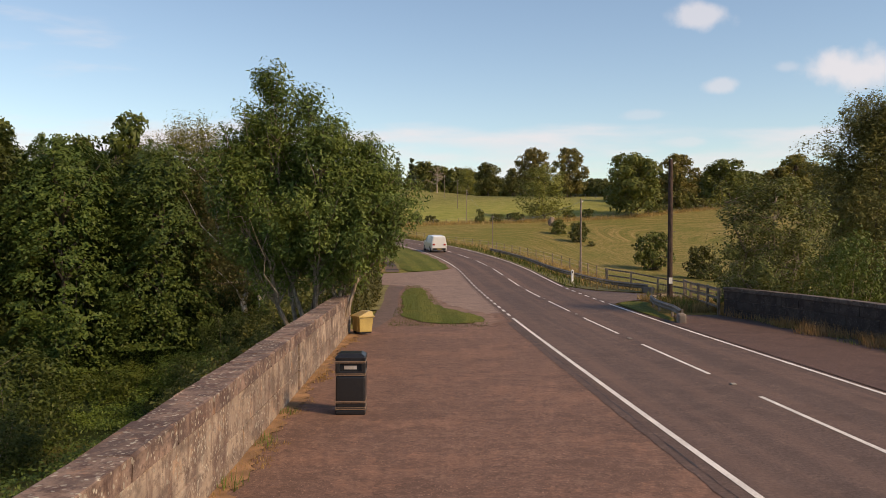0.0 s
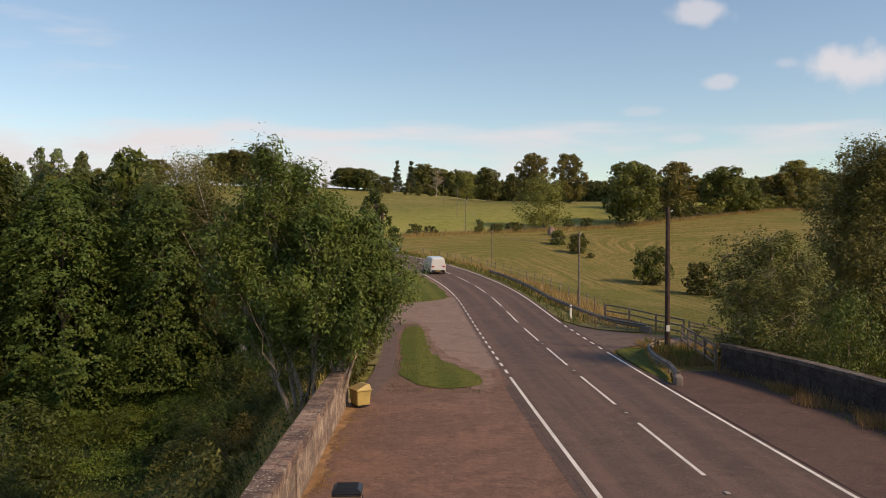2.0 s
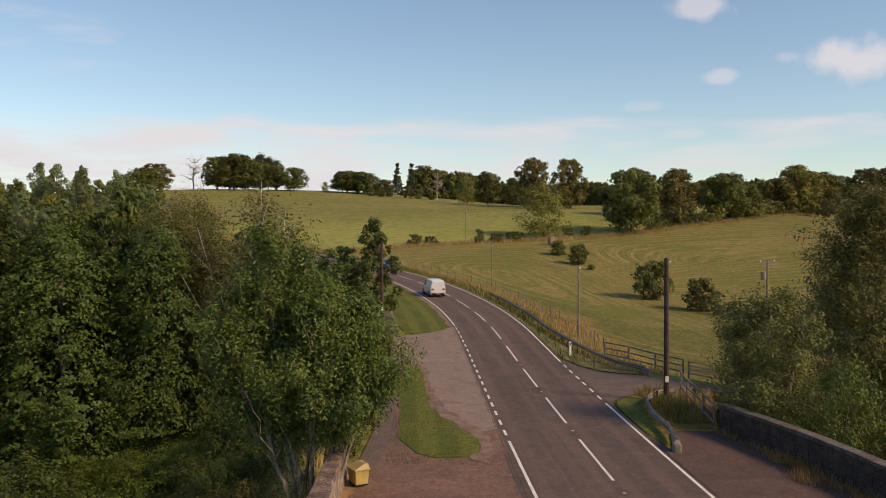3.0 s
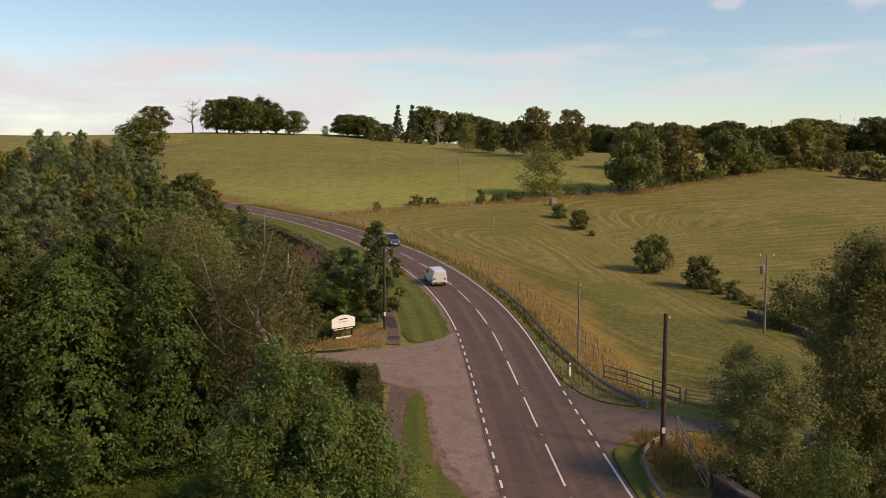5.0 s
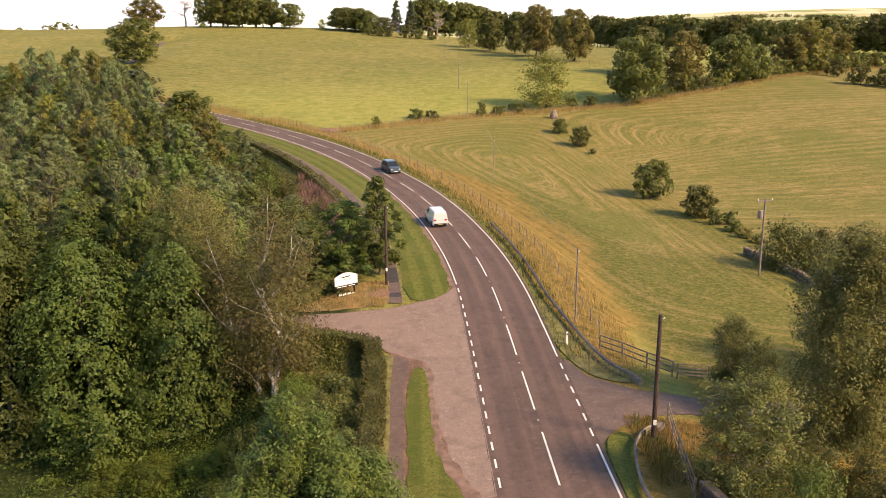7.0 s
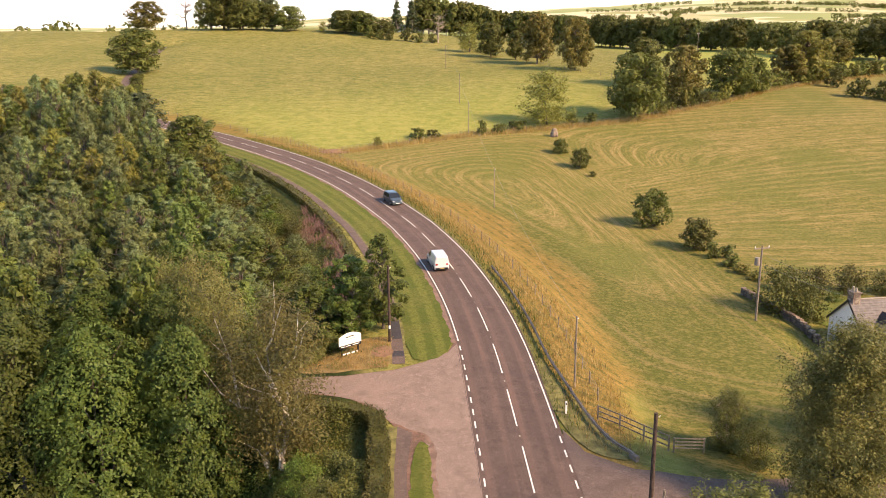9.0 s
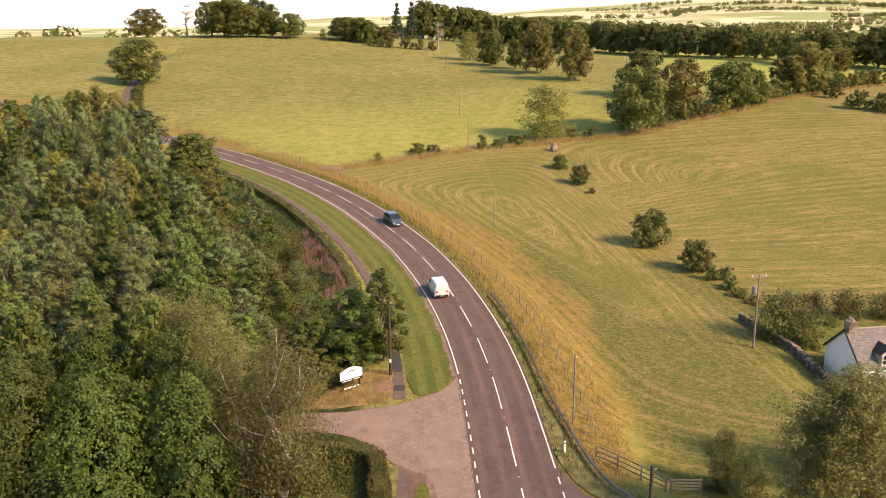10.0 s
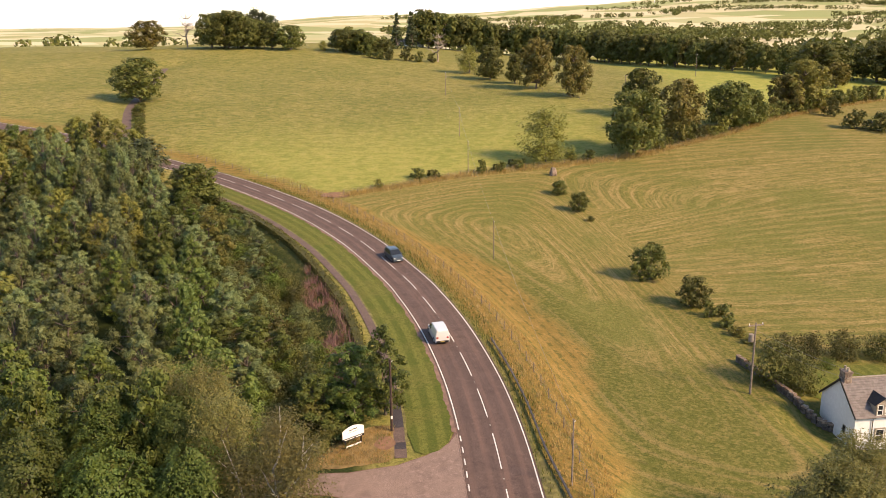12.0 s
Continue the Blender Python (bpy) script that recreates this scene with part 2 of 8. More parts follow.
def land_material():
    """One sheet of land: pasture, mown hay in swaths, rough dry grass and woodland floor, told apart by the 'kind' colours."""
    m, n, l, b = nodes_of("land")
    v = where(n)
    at = n.new("ShaderNodeAttribute")
    at.attribute_name = "kind"
    sp = n.new("ShaderNodeSeparateColor")
    l.new(at.outputs["Color"], sp.inputs[0])
    sw = n.new("ShaderNodeAttribute")
    sw.attribute_name = "swath"
    far = n.new("ShaderNodeAttribute")
    far.attribute_name = "crop"
    tuft, mid, big = noise_at(n, l, 5.0, 6, v, 0.7), noise_at(n, l, 0.5, 5, v), noise_at(n, l, 0.035, 4, v)
    # pasture
    g = blend(n, l, ramp_of(n, l, big, 0.35, 0.65), (0.205, 0.202, 0.052), (0.305, 0.262, 0.08))
    g = blend(n, l, ramp_of(n, l, mid, 0.4, 0.7, 0, 0.6), g, (0.33, 0.265, 0.10))
    g = blend(n, l, ramp_of(n, l, tuft, 0.45, 0.75, 0, 0.7), g, (0.105, 0.115, 0.026))
    pm = n.new("ShaderNodeMapping")
    pm.inputs["Scale"].default_value = (0.35, 0.8, 0.8)
    l.new(v, pm.inputs[0])
    g = blend(n, l, ramp_of(n, l, noise_at(n, l, 1.0, 5, pm.outputs[0], 0.75), 0.46, 0.60, 0, 0.85), g, (0.115, 0.13, 0.03))
    g = blend(n, l, ramp_of(n, l, noise_at(n, l, 1.9, 6, v, 0.85), 0.42, 0.53, 0.75, 0.0), g, (0.085, 0.095, 0.024))
    g = blend(n, l, ramp_of(n, l, noise_at(n, l, 1.1, 7, v, 0.85), 0.55, 0.64, 0, 0.6), g, (0.36, 0.30, 0.115))
    g = blend(n, l, ramp_of(n, l, noise_at(n, l, 0.42, 5, v, 0.7), 0.52, 0.66, 0, 0.6), g, (0.31, 0.255, 0.10))
    lush = n.new("ShaderNodeAttribute")
    lush.attribute_name = "lush"
    fresh = blend(n, l, ramp_of(n, l, mid, 0.35, 0.65), (0.25, 0.285, 0.062), (0.36, 0.345, 0.09))
    fresh = blend(n, l, ramp_of(n, l, tuft, 0.45, 0.75, 0, 0.6), fresh, (0.17, 0.19, 0.04))
    g = blend(n, l, lush.outputs["Fac"], g, fresh)
    # mown hay: streaks along the swaths
    sv = n.new("ShaderNodeCombineXYZ")
    l.new(sw.outputs["Fac"], sv.inputs[0])
    al = n.new("ShaderNodeAttribute")
    al.attribute_name = "along"
    l.new(al.outputs["Fac"], sv.inputs[1])
    sm = n.new("ShaderNodeMapping")
    sm.inputs["Scale"].default_value = (0.6, 0.028, 1.0)
    l.new(sv.outputs[0], sm.inputs[0])
    streak = noise_at(n, l, 1.0, 3, sm.outputs[0], 0.6)
    sm2 = n.new("ShaderNodeMapping")
    sm2.inputs["Scale"].default_value = (2.4, 0.22, 1.0)
    l.new(sv.outputs[0], sm2.inputs[0])
    fine = noise_at(n, l, 1.0, 4, sm2.outputs[0], 0.65)
    clot = noise_at(n, l, 1.3, 5, v, 0.7)
    h = blend(n, l, ramp_of(n, l, streak, 0.40, 0.60), (0.190, 0.170, 0.045), (0.312, 0.236, 0.092))
    h = blend(n, l, ramp_of(n, l, fine, 0.44, 0.56, 0, 0.8), h, (0.125, 0.125, 0.032))
    h = blend(n, l, ramp_of(n, l, clot, 0.5, 0.66, 0, 0.6), h, (0.29, 0.21, 0.09))
    h = blend(n, l, ramp_of(n, l, noise_at(n, l, 0.05, 4, v), 0.46, 0.6, 0, 0.7), h, (0.135, 0.145, 0.035))
    h = blend(n, l, ramp_of(n, l, tuft, 0.5, 0.8, 0, 0.5), h, (0.11, 0.10, 0.028))
    wander = noise_at(n, l, 0.25, 4, v, 0.6)

    def rows(period, drift):
        """Even rows along the swaths, a little unsteady: -1 between them, 1 on them."""
        a, s = n.new("ShaderNodeMath"), n.new("ShaderNodeMath")
        k, c = n.new("ShaderNodeMath"), n.new("ShaderNodeMath")
        k.operation, a.operation, s.operation, c.operation = "MULTIPLY", "MULTIPLY_ADD", "SINE", "MULTIPLY"
        l.new(sw.outputs["Fac"], k.inputs[0])
        k.inputs[1].default_value = 2 * math.pi / period
        l.new(wander, a.inputs[0])
        a.inputs[1].default_value = drift
        l.new(k.outputs[0], a.inputs[2])
        l.new(a.outputs[0], s.inputs[0])
        return s.outputs[0]

    raked, some = rows(2.5, 6.0), ramp_of(n, l, noise_at(n, l, 0.07, 4, v), 0.38, 0.56, 0.0, 1.0)
    ridge = n.new("ShaderNodeMath")
    ridge.operation = "MULTIPLY"
    l.new(raked, ridge.inputs[0])
    torn = n.new("ShaderNodeMath")
    torn.operation = "MULTIPLY"
    l.new(some, torn.inputs[0])
    l.new(ramp_of(n, l, noise_at(n, l, 0.8, 5, v, 0.75), 0.38, 0.58, 0.25, 1.0), torn.inputs[1])
    l.new(torn.outputs[0], ridge.inputs[1])
    h = blend(n, l, ramp_of(n, l, ridge.outputs[0], 0.15, 0.7, 0, 0.36), h, (0.345, 0.24, 0.098))
    h = blend(n, l, ramp_of(n, l, ridge.outputs[0], -0.7, -0.15, 0.4, 0), h, (0.115, 0.122, 0.03))
    gh = blend(n, l, ramp_of(n, l, clot, 0.4, 0.65), (0.098, 0.110, 0.024), (0.18, 0.155, 0.045))
    gh = blend(n, l, ramp_of(n, l, ridge.outputs[0], 0.2, 0.7, 0, 0.35), gh, (0.25, 0.185, 0.072))
    gh = blend(n, l, ramp_of(n, l, streak, 0.53, 0.66, 0, 0.5), gh, (0.27, 0.195, 0.082))
    crisp = noise_at(n, l, 2.6, 6, v, 0.85)
    h = blend(n, l, ramp_of(n, l, crisp, 0.40, 0.52, 0.6, 0.0), h, (0.085, 0.08, 0.022))
    h = blend(n, l, ramp_of(n, l, crisp, 0.54, 0.68, 0, 0.6), h, (0.36, 0.27, 0.13))
    gh = blend(n, l, ramp_of(n, l, crisp, 0.40, 0.52, 0.6, 0.0), gh, (0.05, 0.065, 0.015))
    gh = blend(n, l, ramp_of(n, l, crisp, 0.56, 0.7, 0, 0.5), gh, (0.26, 0.2, 0.085))
    h = blend(n, l, lush.outputs["Fac"], h, gh)
    # rough seeded grass
    r = blend(n, l, ramp_of(n, l, mid, 0.3, 0.7), (0.27, 0.17, 0.045), (0.375, 0.228, 0.075))
    rb = noise_at(n, l, 2.6, 6, v, 0.85)
    r = blend(n, l, ramp_of(n, l, rb, 0.40, 0.53, 0.6, 0.0), r, (0.11, 0.085, 0.024))
    r = blend(n, l, ramp_of(n, l, fine, 0.45, 0.65, 0, 0.7), r, (0.16, 0.13, 0.036))
    r = blend(n, l, ramp_of(n, l, tuft, 0.4, 0.7, 0, 0.75), r, (0.13, 0.115, 0.034))
    furrow = n.new("ShaderNodeMath")
    furrow.operation = "MULTIPLY"
    l.new(rows(2.1, 7.0), furrow.inputs[0])
    l.new(ramp_of(n, l, noise_at(n, l, 1.1, 5, v, 0.8), 0.42, 0.58), furrow.inputs[1])
    r = blend(n, l, ramp_of(n, l, furrow.outputs[0], 0.15, 0.7, 0, 0.75), r, (0.095, 0.095, 0.026))
    # floor of the wood
    w = blend(n, l, ramp_of(n, l, tuft, 0.35, 0.7), (0.022, 0.034, 0.012), (0.05, 0.07, 0.02))
    c = blend(n, l, sp.outputs["Red"], g, h)
    c = blend(n, l, sp.outputs["Green"], c, r)
    c = blend(n, l, sp.outputs["Blue"], c, w)
    # far farmland: a patchwork of fields, their colours lightened for distance haze
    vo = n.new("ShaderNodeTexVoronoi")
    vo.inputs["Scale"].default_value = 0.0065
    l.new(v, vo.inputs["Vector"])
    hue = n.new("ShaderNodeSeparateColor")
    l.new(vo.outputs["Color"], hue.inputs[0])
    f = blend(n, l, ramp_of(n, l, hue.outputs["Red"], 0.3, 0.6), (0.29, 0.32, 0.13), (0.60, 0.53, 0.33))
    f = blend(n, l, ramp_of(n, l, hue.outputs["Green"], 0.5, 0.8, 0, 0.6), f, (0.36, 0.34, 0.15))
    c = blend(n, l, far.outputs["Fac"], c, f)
    l.new(c, b.inputs["Base Color"])
    b.inputs["Roughness"].default_value = 0.95
    b.inputs["Specular IOR Level"].default_value = 0.1
    bump(n, l, b, tuft, 0.9, 0.12)
    return m




def mown_grass():
    """A kept verge: mower's stripes, clover and thin brown places, blades as fine relief."""
    m, n, l, b = nodes_of("mown_verge")
    v = where(n)
    tuft, mid, big = noise_at(n, l, 9.0, 6, v, 0.8), noise_at(n, l, 1.3, 5, v, 0.7), noise_at(n, l, 0.25, 4, v)
    ac = n.new("ShaderNodeAttribute")
    ac.attribute_name = "across"
    k, w = n.new("ShaderNodeMath"), n.new("ShaderNodeMath")
    k.operation, w.operation = "MULTIPLY_ADD", "SINE"
    l.new(ac.outputs["Fac"], k.inputs[0])
    k.inputs[1].default_value = 2 * math.pi / 1.7
    l.new(mid, k.inputs[2])
    l.new(k.outputs[0], w.inputs[0])
    c = blend(n, l, ramp_of(n, l, w.outputs[0], -0.5, 0.6), (0.098, 0.118, 0.026), (0.160, 0.165, 0.040))
    c = blend(n, l, ramp_of(n, l, big, 0.4, 0.65, 0, 0.6), c, (0.17, 0.155, 0.045))
    c = blend(n, l, ramp_of(n, l, mid, 0.5, 0.68, 0, 0.7), c, (0.075, 0.105, 0.02))
    c = blend(n, l, ramp_of(n, l, noise_at(n, l, 3.5, 5, v, 0.75), 0.40, 0.54, 0.6, 0.0), c, (0.065, 0.085, 0.018))
    c = blend(n, l, ramp_of(n, l, tuft, 0.38, 0.52, 0.75, 0.0), c, (0.05, 0.068, 0.014))
    c = blend(n, l, ramp_of(n, l, tuft, 0.56, 0.72, 0, 0.6), c, (0.22, 0.21, 0.065))
    l.new(c, b.inputs["Base Color"])
    b.inputs["Roughness"].default_value = 0.95
    b.inputs["Specular IOR Level"].default_value = 0.1
    bump(n, l, b, tuft, 0.9, 0.05)
    return m


LAND = land_material()
LAWN = mown_grass()
ROAD = tarmac("road_tarmac", (0.098, 0.066, 0.056), (0.124, 0.083, 0.069), (0.166, 0.112, 0.090))
LAYBY = tarmac("red_tarmac", (0.168, 0.098, 0.073), (0.215, 0.122, 0.088), (0.285, 0.174, 0.126), True)
PALE_TAR = tarmac("pale_pink_tarmac", (0.225, 0.16, 0.132), (0.27, 0.19, 0.152), (0.34, 0.245, 0.20))
TURF = plain("tired_turf", (0.17, 0.15, 0.048), 0.95, vary=0.45, scale=5, relief=0.9, dirt=(0.10, 0.11, 0.03))
DRY_TURF = plain("parched_turf", (0.25, 0.165, 0.062), 0.95, vary=0.4, scale=4, relief=0.9, dirt=(0.12, 0.115, 0.032))
PATH_TAR = tarmac("path_tarmac", (0.125, 0.088, 0.074), (0.155, 0.108, 0.088), (0.195, 0.14, 0.115))
PATCH_TAR = tarmac("patch_tarmac", (0.05, 0.045, 0.05), (0.06, 0.052, 0.055), (0.075, 0.065, 0.065))
PAINT = plain("road_paint", (0.72, 0.70, 0.66), 0.7, vary=0.15, scale=5, dirt=(0.34, 0.3, 0.28))
EARTH = plain("bare_earth", (0.24, 0.13, 0.075), 0.95, vary=0.3, scale=3, relief=0.8)
STRAW = plain("dry_grass_edge", (0.31, 0.175, 0.085), 0.95, vary=0.35, scale=8, relief=0.9)
LEAF_ASH = foliage("ash_leaf", (0.044, 0.073, 0.018), (0.148, 0.188, 0.046))
LEAF_DEEP = foliage("deep_green_leaf", (0.028, 0.053, 0.014), (0.106, 0.145, 0.034))
LEAF_SYCAMORE = foliage("sycamore_leaf", (0.034, 0.060, 0.014), (0.104, 0.138, 0.032), 0.3)
LEAF_ALDER = foliage("alder_leaf", (0.064, 0.073, 0.024), (0.200, 0.195, 0.062))
LEAF_OAK = foliage("oak_leaf", (0.056, 0.072, 0.021), (0.158, 0.168, 0.045))
LEAF_WILLOW = foliage("willow_leaf", (0.070, 0.104, 0.044), (0.212, 0.256, 0.112))
LEAF_OLIVE = foliage("olive_green_leaf", (0.092, 0.104, 0.026), (0.225, 0.222, 0.060))
LEAF_BIRCH = foliage("birch_leaf", (0.085, 0.088, 0.030), (0.20, 0.185, 0.066))
LEAF_SALLOW = foliage("sallow_leaf", (0.052, 0.068, 0.020), (0.175, 0.185, 0.055))
LEAF_GOLD = foliage("sunlit_olive_leaf", (0.105, 0.108, 0.028), (0.245, 0.225, 0.062))
LEAF_BRIGHT = foliage("bramble_leaf", (0.052, 0.092, 0.019), (0.145, 0.20, 0.042))
LEAF_PINE = foliage("pine_needle", (0.033, 0.053, 0.025), (0.084, 0.105, 0.049), 0.15)
LEAF_HEDGE = foliage("hedge_leaf", (0.057, 0.070, 0.021), (0.142, 0.139, 0.042))
PETAL = foliage("willowherb_flower", (0.15, 0.085, 0.088), (0.32, 0.18, 0.185), 0.3)
GRASS_DRY = foliage("dry_grass_blade", (0.24, 0.18, 0.07), (0.46, 0.35, 0.16), 0.3)
GRASS_STRAW = foliage("straw_blade", (0.20, 0.12, 0.055), (0.37, 0.24, 0.115), 0.3)
GRASS_GREEN = foliage("green_grass_blade", (0.07, 0.10, 0.022), (0.17, 0.20, 0.05), 0.35)
BARK = bark("grey_brown_bark", (0.06, 0.045, 0.035), (0.17, 0.14, 0.11))
BIRCH = bark("birch_bark", (0.26, 0.22, 0.18), (0.78, 0.72, 0.64))
BARE = bark("dead_wood", (0.22, 0.17, 0.13), (0.42, 0.35, 0.28))
LIMB = bark("pale_limb_bark", (0.15, 0.12, 0.09), (0.36, 0.29, 0.22))
POLE_DARK = bark("creosoted_pole", (0.03, 0.018, 0.014), (0.075, 0.045, 0.034))
POLE_GREY = bark("grey_pole", (0.14, 0.11, 0.085), (0.26, 0.21, 0.17))
FENCE_WOOD = bark("weathered_fence_wood", (0.13, 0.10, 0.075), (0.27, 0.22, 0.17))
GALV = plain("galvanised_steel", (0.24, 0.20, 0.165), 0.8, 0.0, 0.25, 5, dirt=(0.12, 0.10, 0.08))
BLOCK_END = plain("mossy_concrete", (0.22, 0.18, 0.15), 0.95, vary=0.3, relief=0.6)
WIRE = plain("wire", (0.25, 0.25, 0.25), 0.5, 0.7)
WHITE = plain("white_paint", (0.78, 0.77, 0.74), 0.6, vary=0.06, dirt=(0.62, 0.6, 0.55))
BLACK = plain("black_plastic", (0.012, 0.012, 0.014), 0.35, vary=0.2, dirt=(0.03, 0.028, 0.026))
GOLD = plain("gold_band", (0.34, 0.22, 0.14), 0.4, 0.4, 0.1)
YELLOW = plain("yellow_plastic", (0.42, 0.31, 0.10), 0.55, vary=0.2, dirt=(0.27, 0.19, 0.06))
CONCRETE = plain("concrete", (0.34, 0.31, 0.27), 0.9, vary=0.2, relief=0.5)


def stone(name, pale, mid, dark, lichen):
    """Weathered dressed stone with soot, lichen spots and streaks; each block a little apart in tone."""
    m, n, l, b = nodes_of(name)
    v = where(n)
    obr = n.new("ShaderNodeObjectInfo").outputs["Random"]
    mp = n.new("ShaderNodeMapping")
    mp.inputs["Scale"].default_value = (0.8, 0.8, 1.5)
    l.new(v, mp.inputs[0])
    big, small = noise_at(n, l, 1.1, 7, mp.outputs[0], 0.65), noise_at(n, l, 9, 6, v, 0.65)
    c = blend(n, l, obr, mid, pale)
    c = blend(n, l, ramp_of(n, l, noise_at(n, l, 0.7, 4, v), 0.5, 0.62, 0, 0.7), c, tuple(min(1, x * 1.35) for x in pale))
    c = blend(n, l, ramp_of(n, l, big, 0.42, 0.58, 0, 0.85), c, dark)
    sm = n.new("ShaderNodeMapping")
    sm.inputs["Scale"].default_value = (2.6, 2.6, 0.55)
    l.new(v, sm.inputs[0])
    c = blend(n, l, ramp_of(n, l, noise_at(n, l, 1.0, 6, sm.outputs[0], 0.7), 0.48, 0.62, 0, 0.7), c, tuple(x * k for x, k in zip(dark, (0.95, 0.72, 0.70))))
    c = blend(n, l, ramp_of(n, l, noise_at(n, l, 4.5, 8, v, 0.8), 0.50, 0.58, 0, 0.6), c, tuple(x * k for x, k in zip(dark, (0.8, 0.62, 0.6))))
    c = blend(n, l, ramp_of(n, l, noise_at(n, l, 2.3, 6, v, 0.8), 0.55, 0.66, 0, 0.65), c, tuple(x * k for x, k in zip(pale, (1.25, 1.0, 0.8))))
    vo = n.new("ShaderNodeTexNoise")
    vo.inputs["Scale"].default_value, vo.inputs["Detail"].default_value = 9.0, 4.0
    l.new(v, vo.inputs["Vector"])
    c = blend(n, l, ramp_of(n, l, vo.outputs["Fac"], 0.6, 0.68, 0, 0.8), c, lichen)
    speck = n.new("ShaderNodeTexVoronoi")
    speck.inputs["Scale"].default_value = 13.0
    l.new(v, speck.inputs["Vector"])
    near = n.new("ShaderNodeMath")
    near.operation = "MULTIPLY"
    l.new(ramp_of(n, l, speck.outputs["Distance"], 0.16, 0.34, 1, 0), near.inputs[0])
    l.new(ramp_of(n, l, noise_at(n, l, 1.7, 4, v, 0.7), 0.46, 0.6), near.inputs[1])
    c = blend(n, l, near.outputs[0], c, lichen)
    c = blend(n, l, ramp_of(n, l, small, 0.5, 0.8, 0, 0.6), c, tuple(x * 0.55 for x in dark))
    l.new(c, b.inputs["Base Color"])
    b.inputs["Roughness"].default_value = 0.92
    bump(n, l, b, small, 0.7, 0.03)
    return m


SANDSTONE = stone("sandstone", (0.34, 0.265, 0.20), (0.27, 0.20, 0.15), (0.115, 0.085, 0.070), (0.45, 0.40, 0.32))
COPING = stone("weathered_coping", (0.27, 0.185, 0.14), (0.20, 0.13, 0.10), (0.07, 0.046, 0.040), (0.50, 0.45, 0.36))
BLACKSTONE = stone("sooty_stone", (0.064, 0.052, 0.046), (0.052, 0.042, 0.038), (0.026, 0.021, 0.019), (0.12, 0.115, 0.11))
GREYCOPE = stone("grey_coping", (0.15, 0.125, 0.108), (0.125, 0.105, 0.09), (0.06, 0.05, 0.045), (0.26, 0.24, 0.21))
MORTAR = plain("mortar", (0.12, 0.092, 0.075), 0.95, vary=0.25, relief=0.6)

# ---- the lie of the land ----
# heights of the hills at control places every 60 m, from west to east, each row from south to north
HILLS = np.array([
    (-38.7, -26.1, -14.2, -3.9, 4.9, 13.0, 20.6, 27.4, 33.2, 38.6),
    (-27.3, -20.9, -13.3, -4.5, 4.9, 12.7, 18.7, 24.3, 30.2, 37.5),
    (-15.2, -15.6, -13.4, -5.6, 5.1, 12.9, 17.1, 20.4, 27.5, 36.8),
    (-2.8, -9.3, -14.4, -6.3, 4.2, 11.1, 16.0, 18.7, 27.4, 35.4),
    (7.1, -1.2, -10.7, 1.6, 2.2, 8.9, 13.2, 19.3, 26.3, 30.1),
    (10.2, 2.3, -2.2, -0.2, -5.6, 8.7, 16.4, 17.5, 17.7, 21.4),
    (8.3, 1.1, -4.9, -10.5, -1.8, 11.1, 14.3, 18.5, 15.7, 16.5),
    (3.9, -1.1, -5.2, -6.8, -1.2, 4.8, 9.7, 18.3, 19.0, 17.7),
    (-1.3, -3.4, -4.8, -4.3, -1.8, 1.8, 7.3, 14.3, 18.7, 21.0),
    (-6.6, -5.5, -4.3, -3.2, -2.1, 0.2, 4.7, 10.6, 17.5, 24.4),
])
HX, HY, HD = -270.0, -110.0, 60.0
# the road's middle line, from behind the camera, over the bridge, up and round the bend
SPINE = np.array([
    (19.2, -160, 0), (13.7, -80, 0), (10.9, -40, 0), (9.45, -19, 0), (8.15, 0, 0), (6.9, 17.1, 0), (5.8, 35, -0.05), (4.81, 53, 0.0), (4.23, 62, 0.25), (3.45, 71, 0.65), (2.21, 80, 1.07),
    (0.49, 88.7, 1.48), (-1.7, 97.4, 1.92), (-4.4, 106, 2.33), (-7.55, 114.4, 2.7), (-15.3, 130.6, 3.63), (-25, 145.8, 4.58),
    (-36.4, 159.7, 5.5), (-50, 172.6, 6.75), (-66, 184.5, 8.3), (-84, 195, 10.6), (-106, 206, 13), (-150, 224, 15.5), (-260, 262, 17), (-420, 320, 18)], float)
SIDE = np.array([(2.0, 58.5, 0.0), (-6, 61.8, 0.05), (-12, 63.2, 0.0), (-22, 63, -0.6), (-45, 60, -2.5)], float)
LANE = np.array([(8, 49.5, -0.05), (12, 48.3, -0.3), (18, 48.6, -0.9), (30, 52, -2.6), (44, 66, -4.6)], float)
FARM_TRACK = np.array([(-76, 193, 10.0), (-84, 214, 11.9), (-94, 243, 14.2), (-101, 275, 16.5), (-112, 330, 21)], float)


def dense(p, step=1.0):
    """A smooth line through the points, in even steps."""
    q = np.vstack([2 * p[0] - p[1], p, 2 * p[-1] - p[-2]])
    out = []
    for i in range(1, len(q) - 2):
        a, b, c, d = q[i - 1:i + 3]
        k = max(2, int(np.linalg.norm(c - b) / step * 2))
        t = np.linspace(0, 1, k, endpoint=False)[:, None]
        out.append(0.5 * (2 * b + (c - a) * t + (2 * a - 5 * b + 4 * c - d) * t**2 + (3 * b - a - 3 * c + d) * t**3))
    out = np.vstack(out + [p[-1:]])
    s = np.r_[0, np.cumsum(np.linalg.norm(np.diff(out[:, :2], axis=0), axis=1))]
    e = np.arange(0, s[-1], step)
    return np.stack([np.interp(e, s, out[:, i]) for i in range(3)], 1)


ROAD_LINE, SIDE_LINE, LANE_LINE, TRACK_LINE = dense(SPINE), dense(SIDE), dense(LANE), dense(FARM_TRACK)


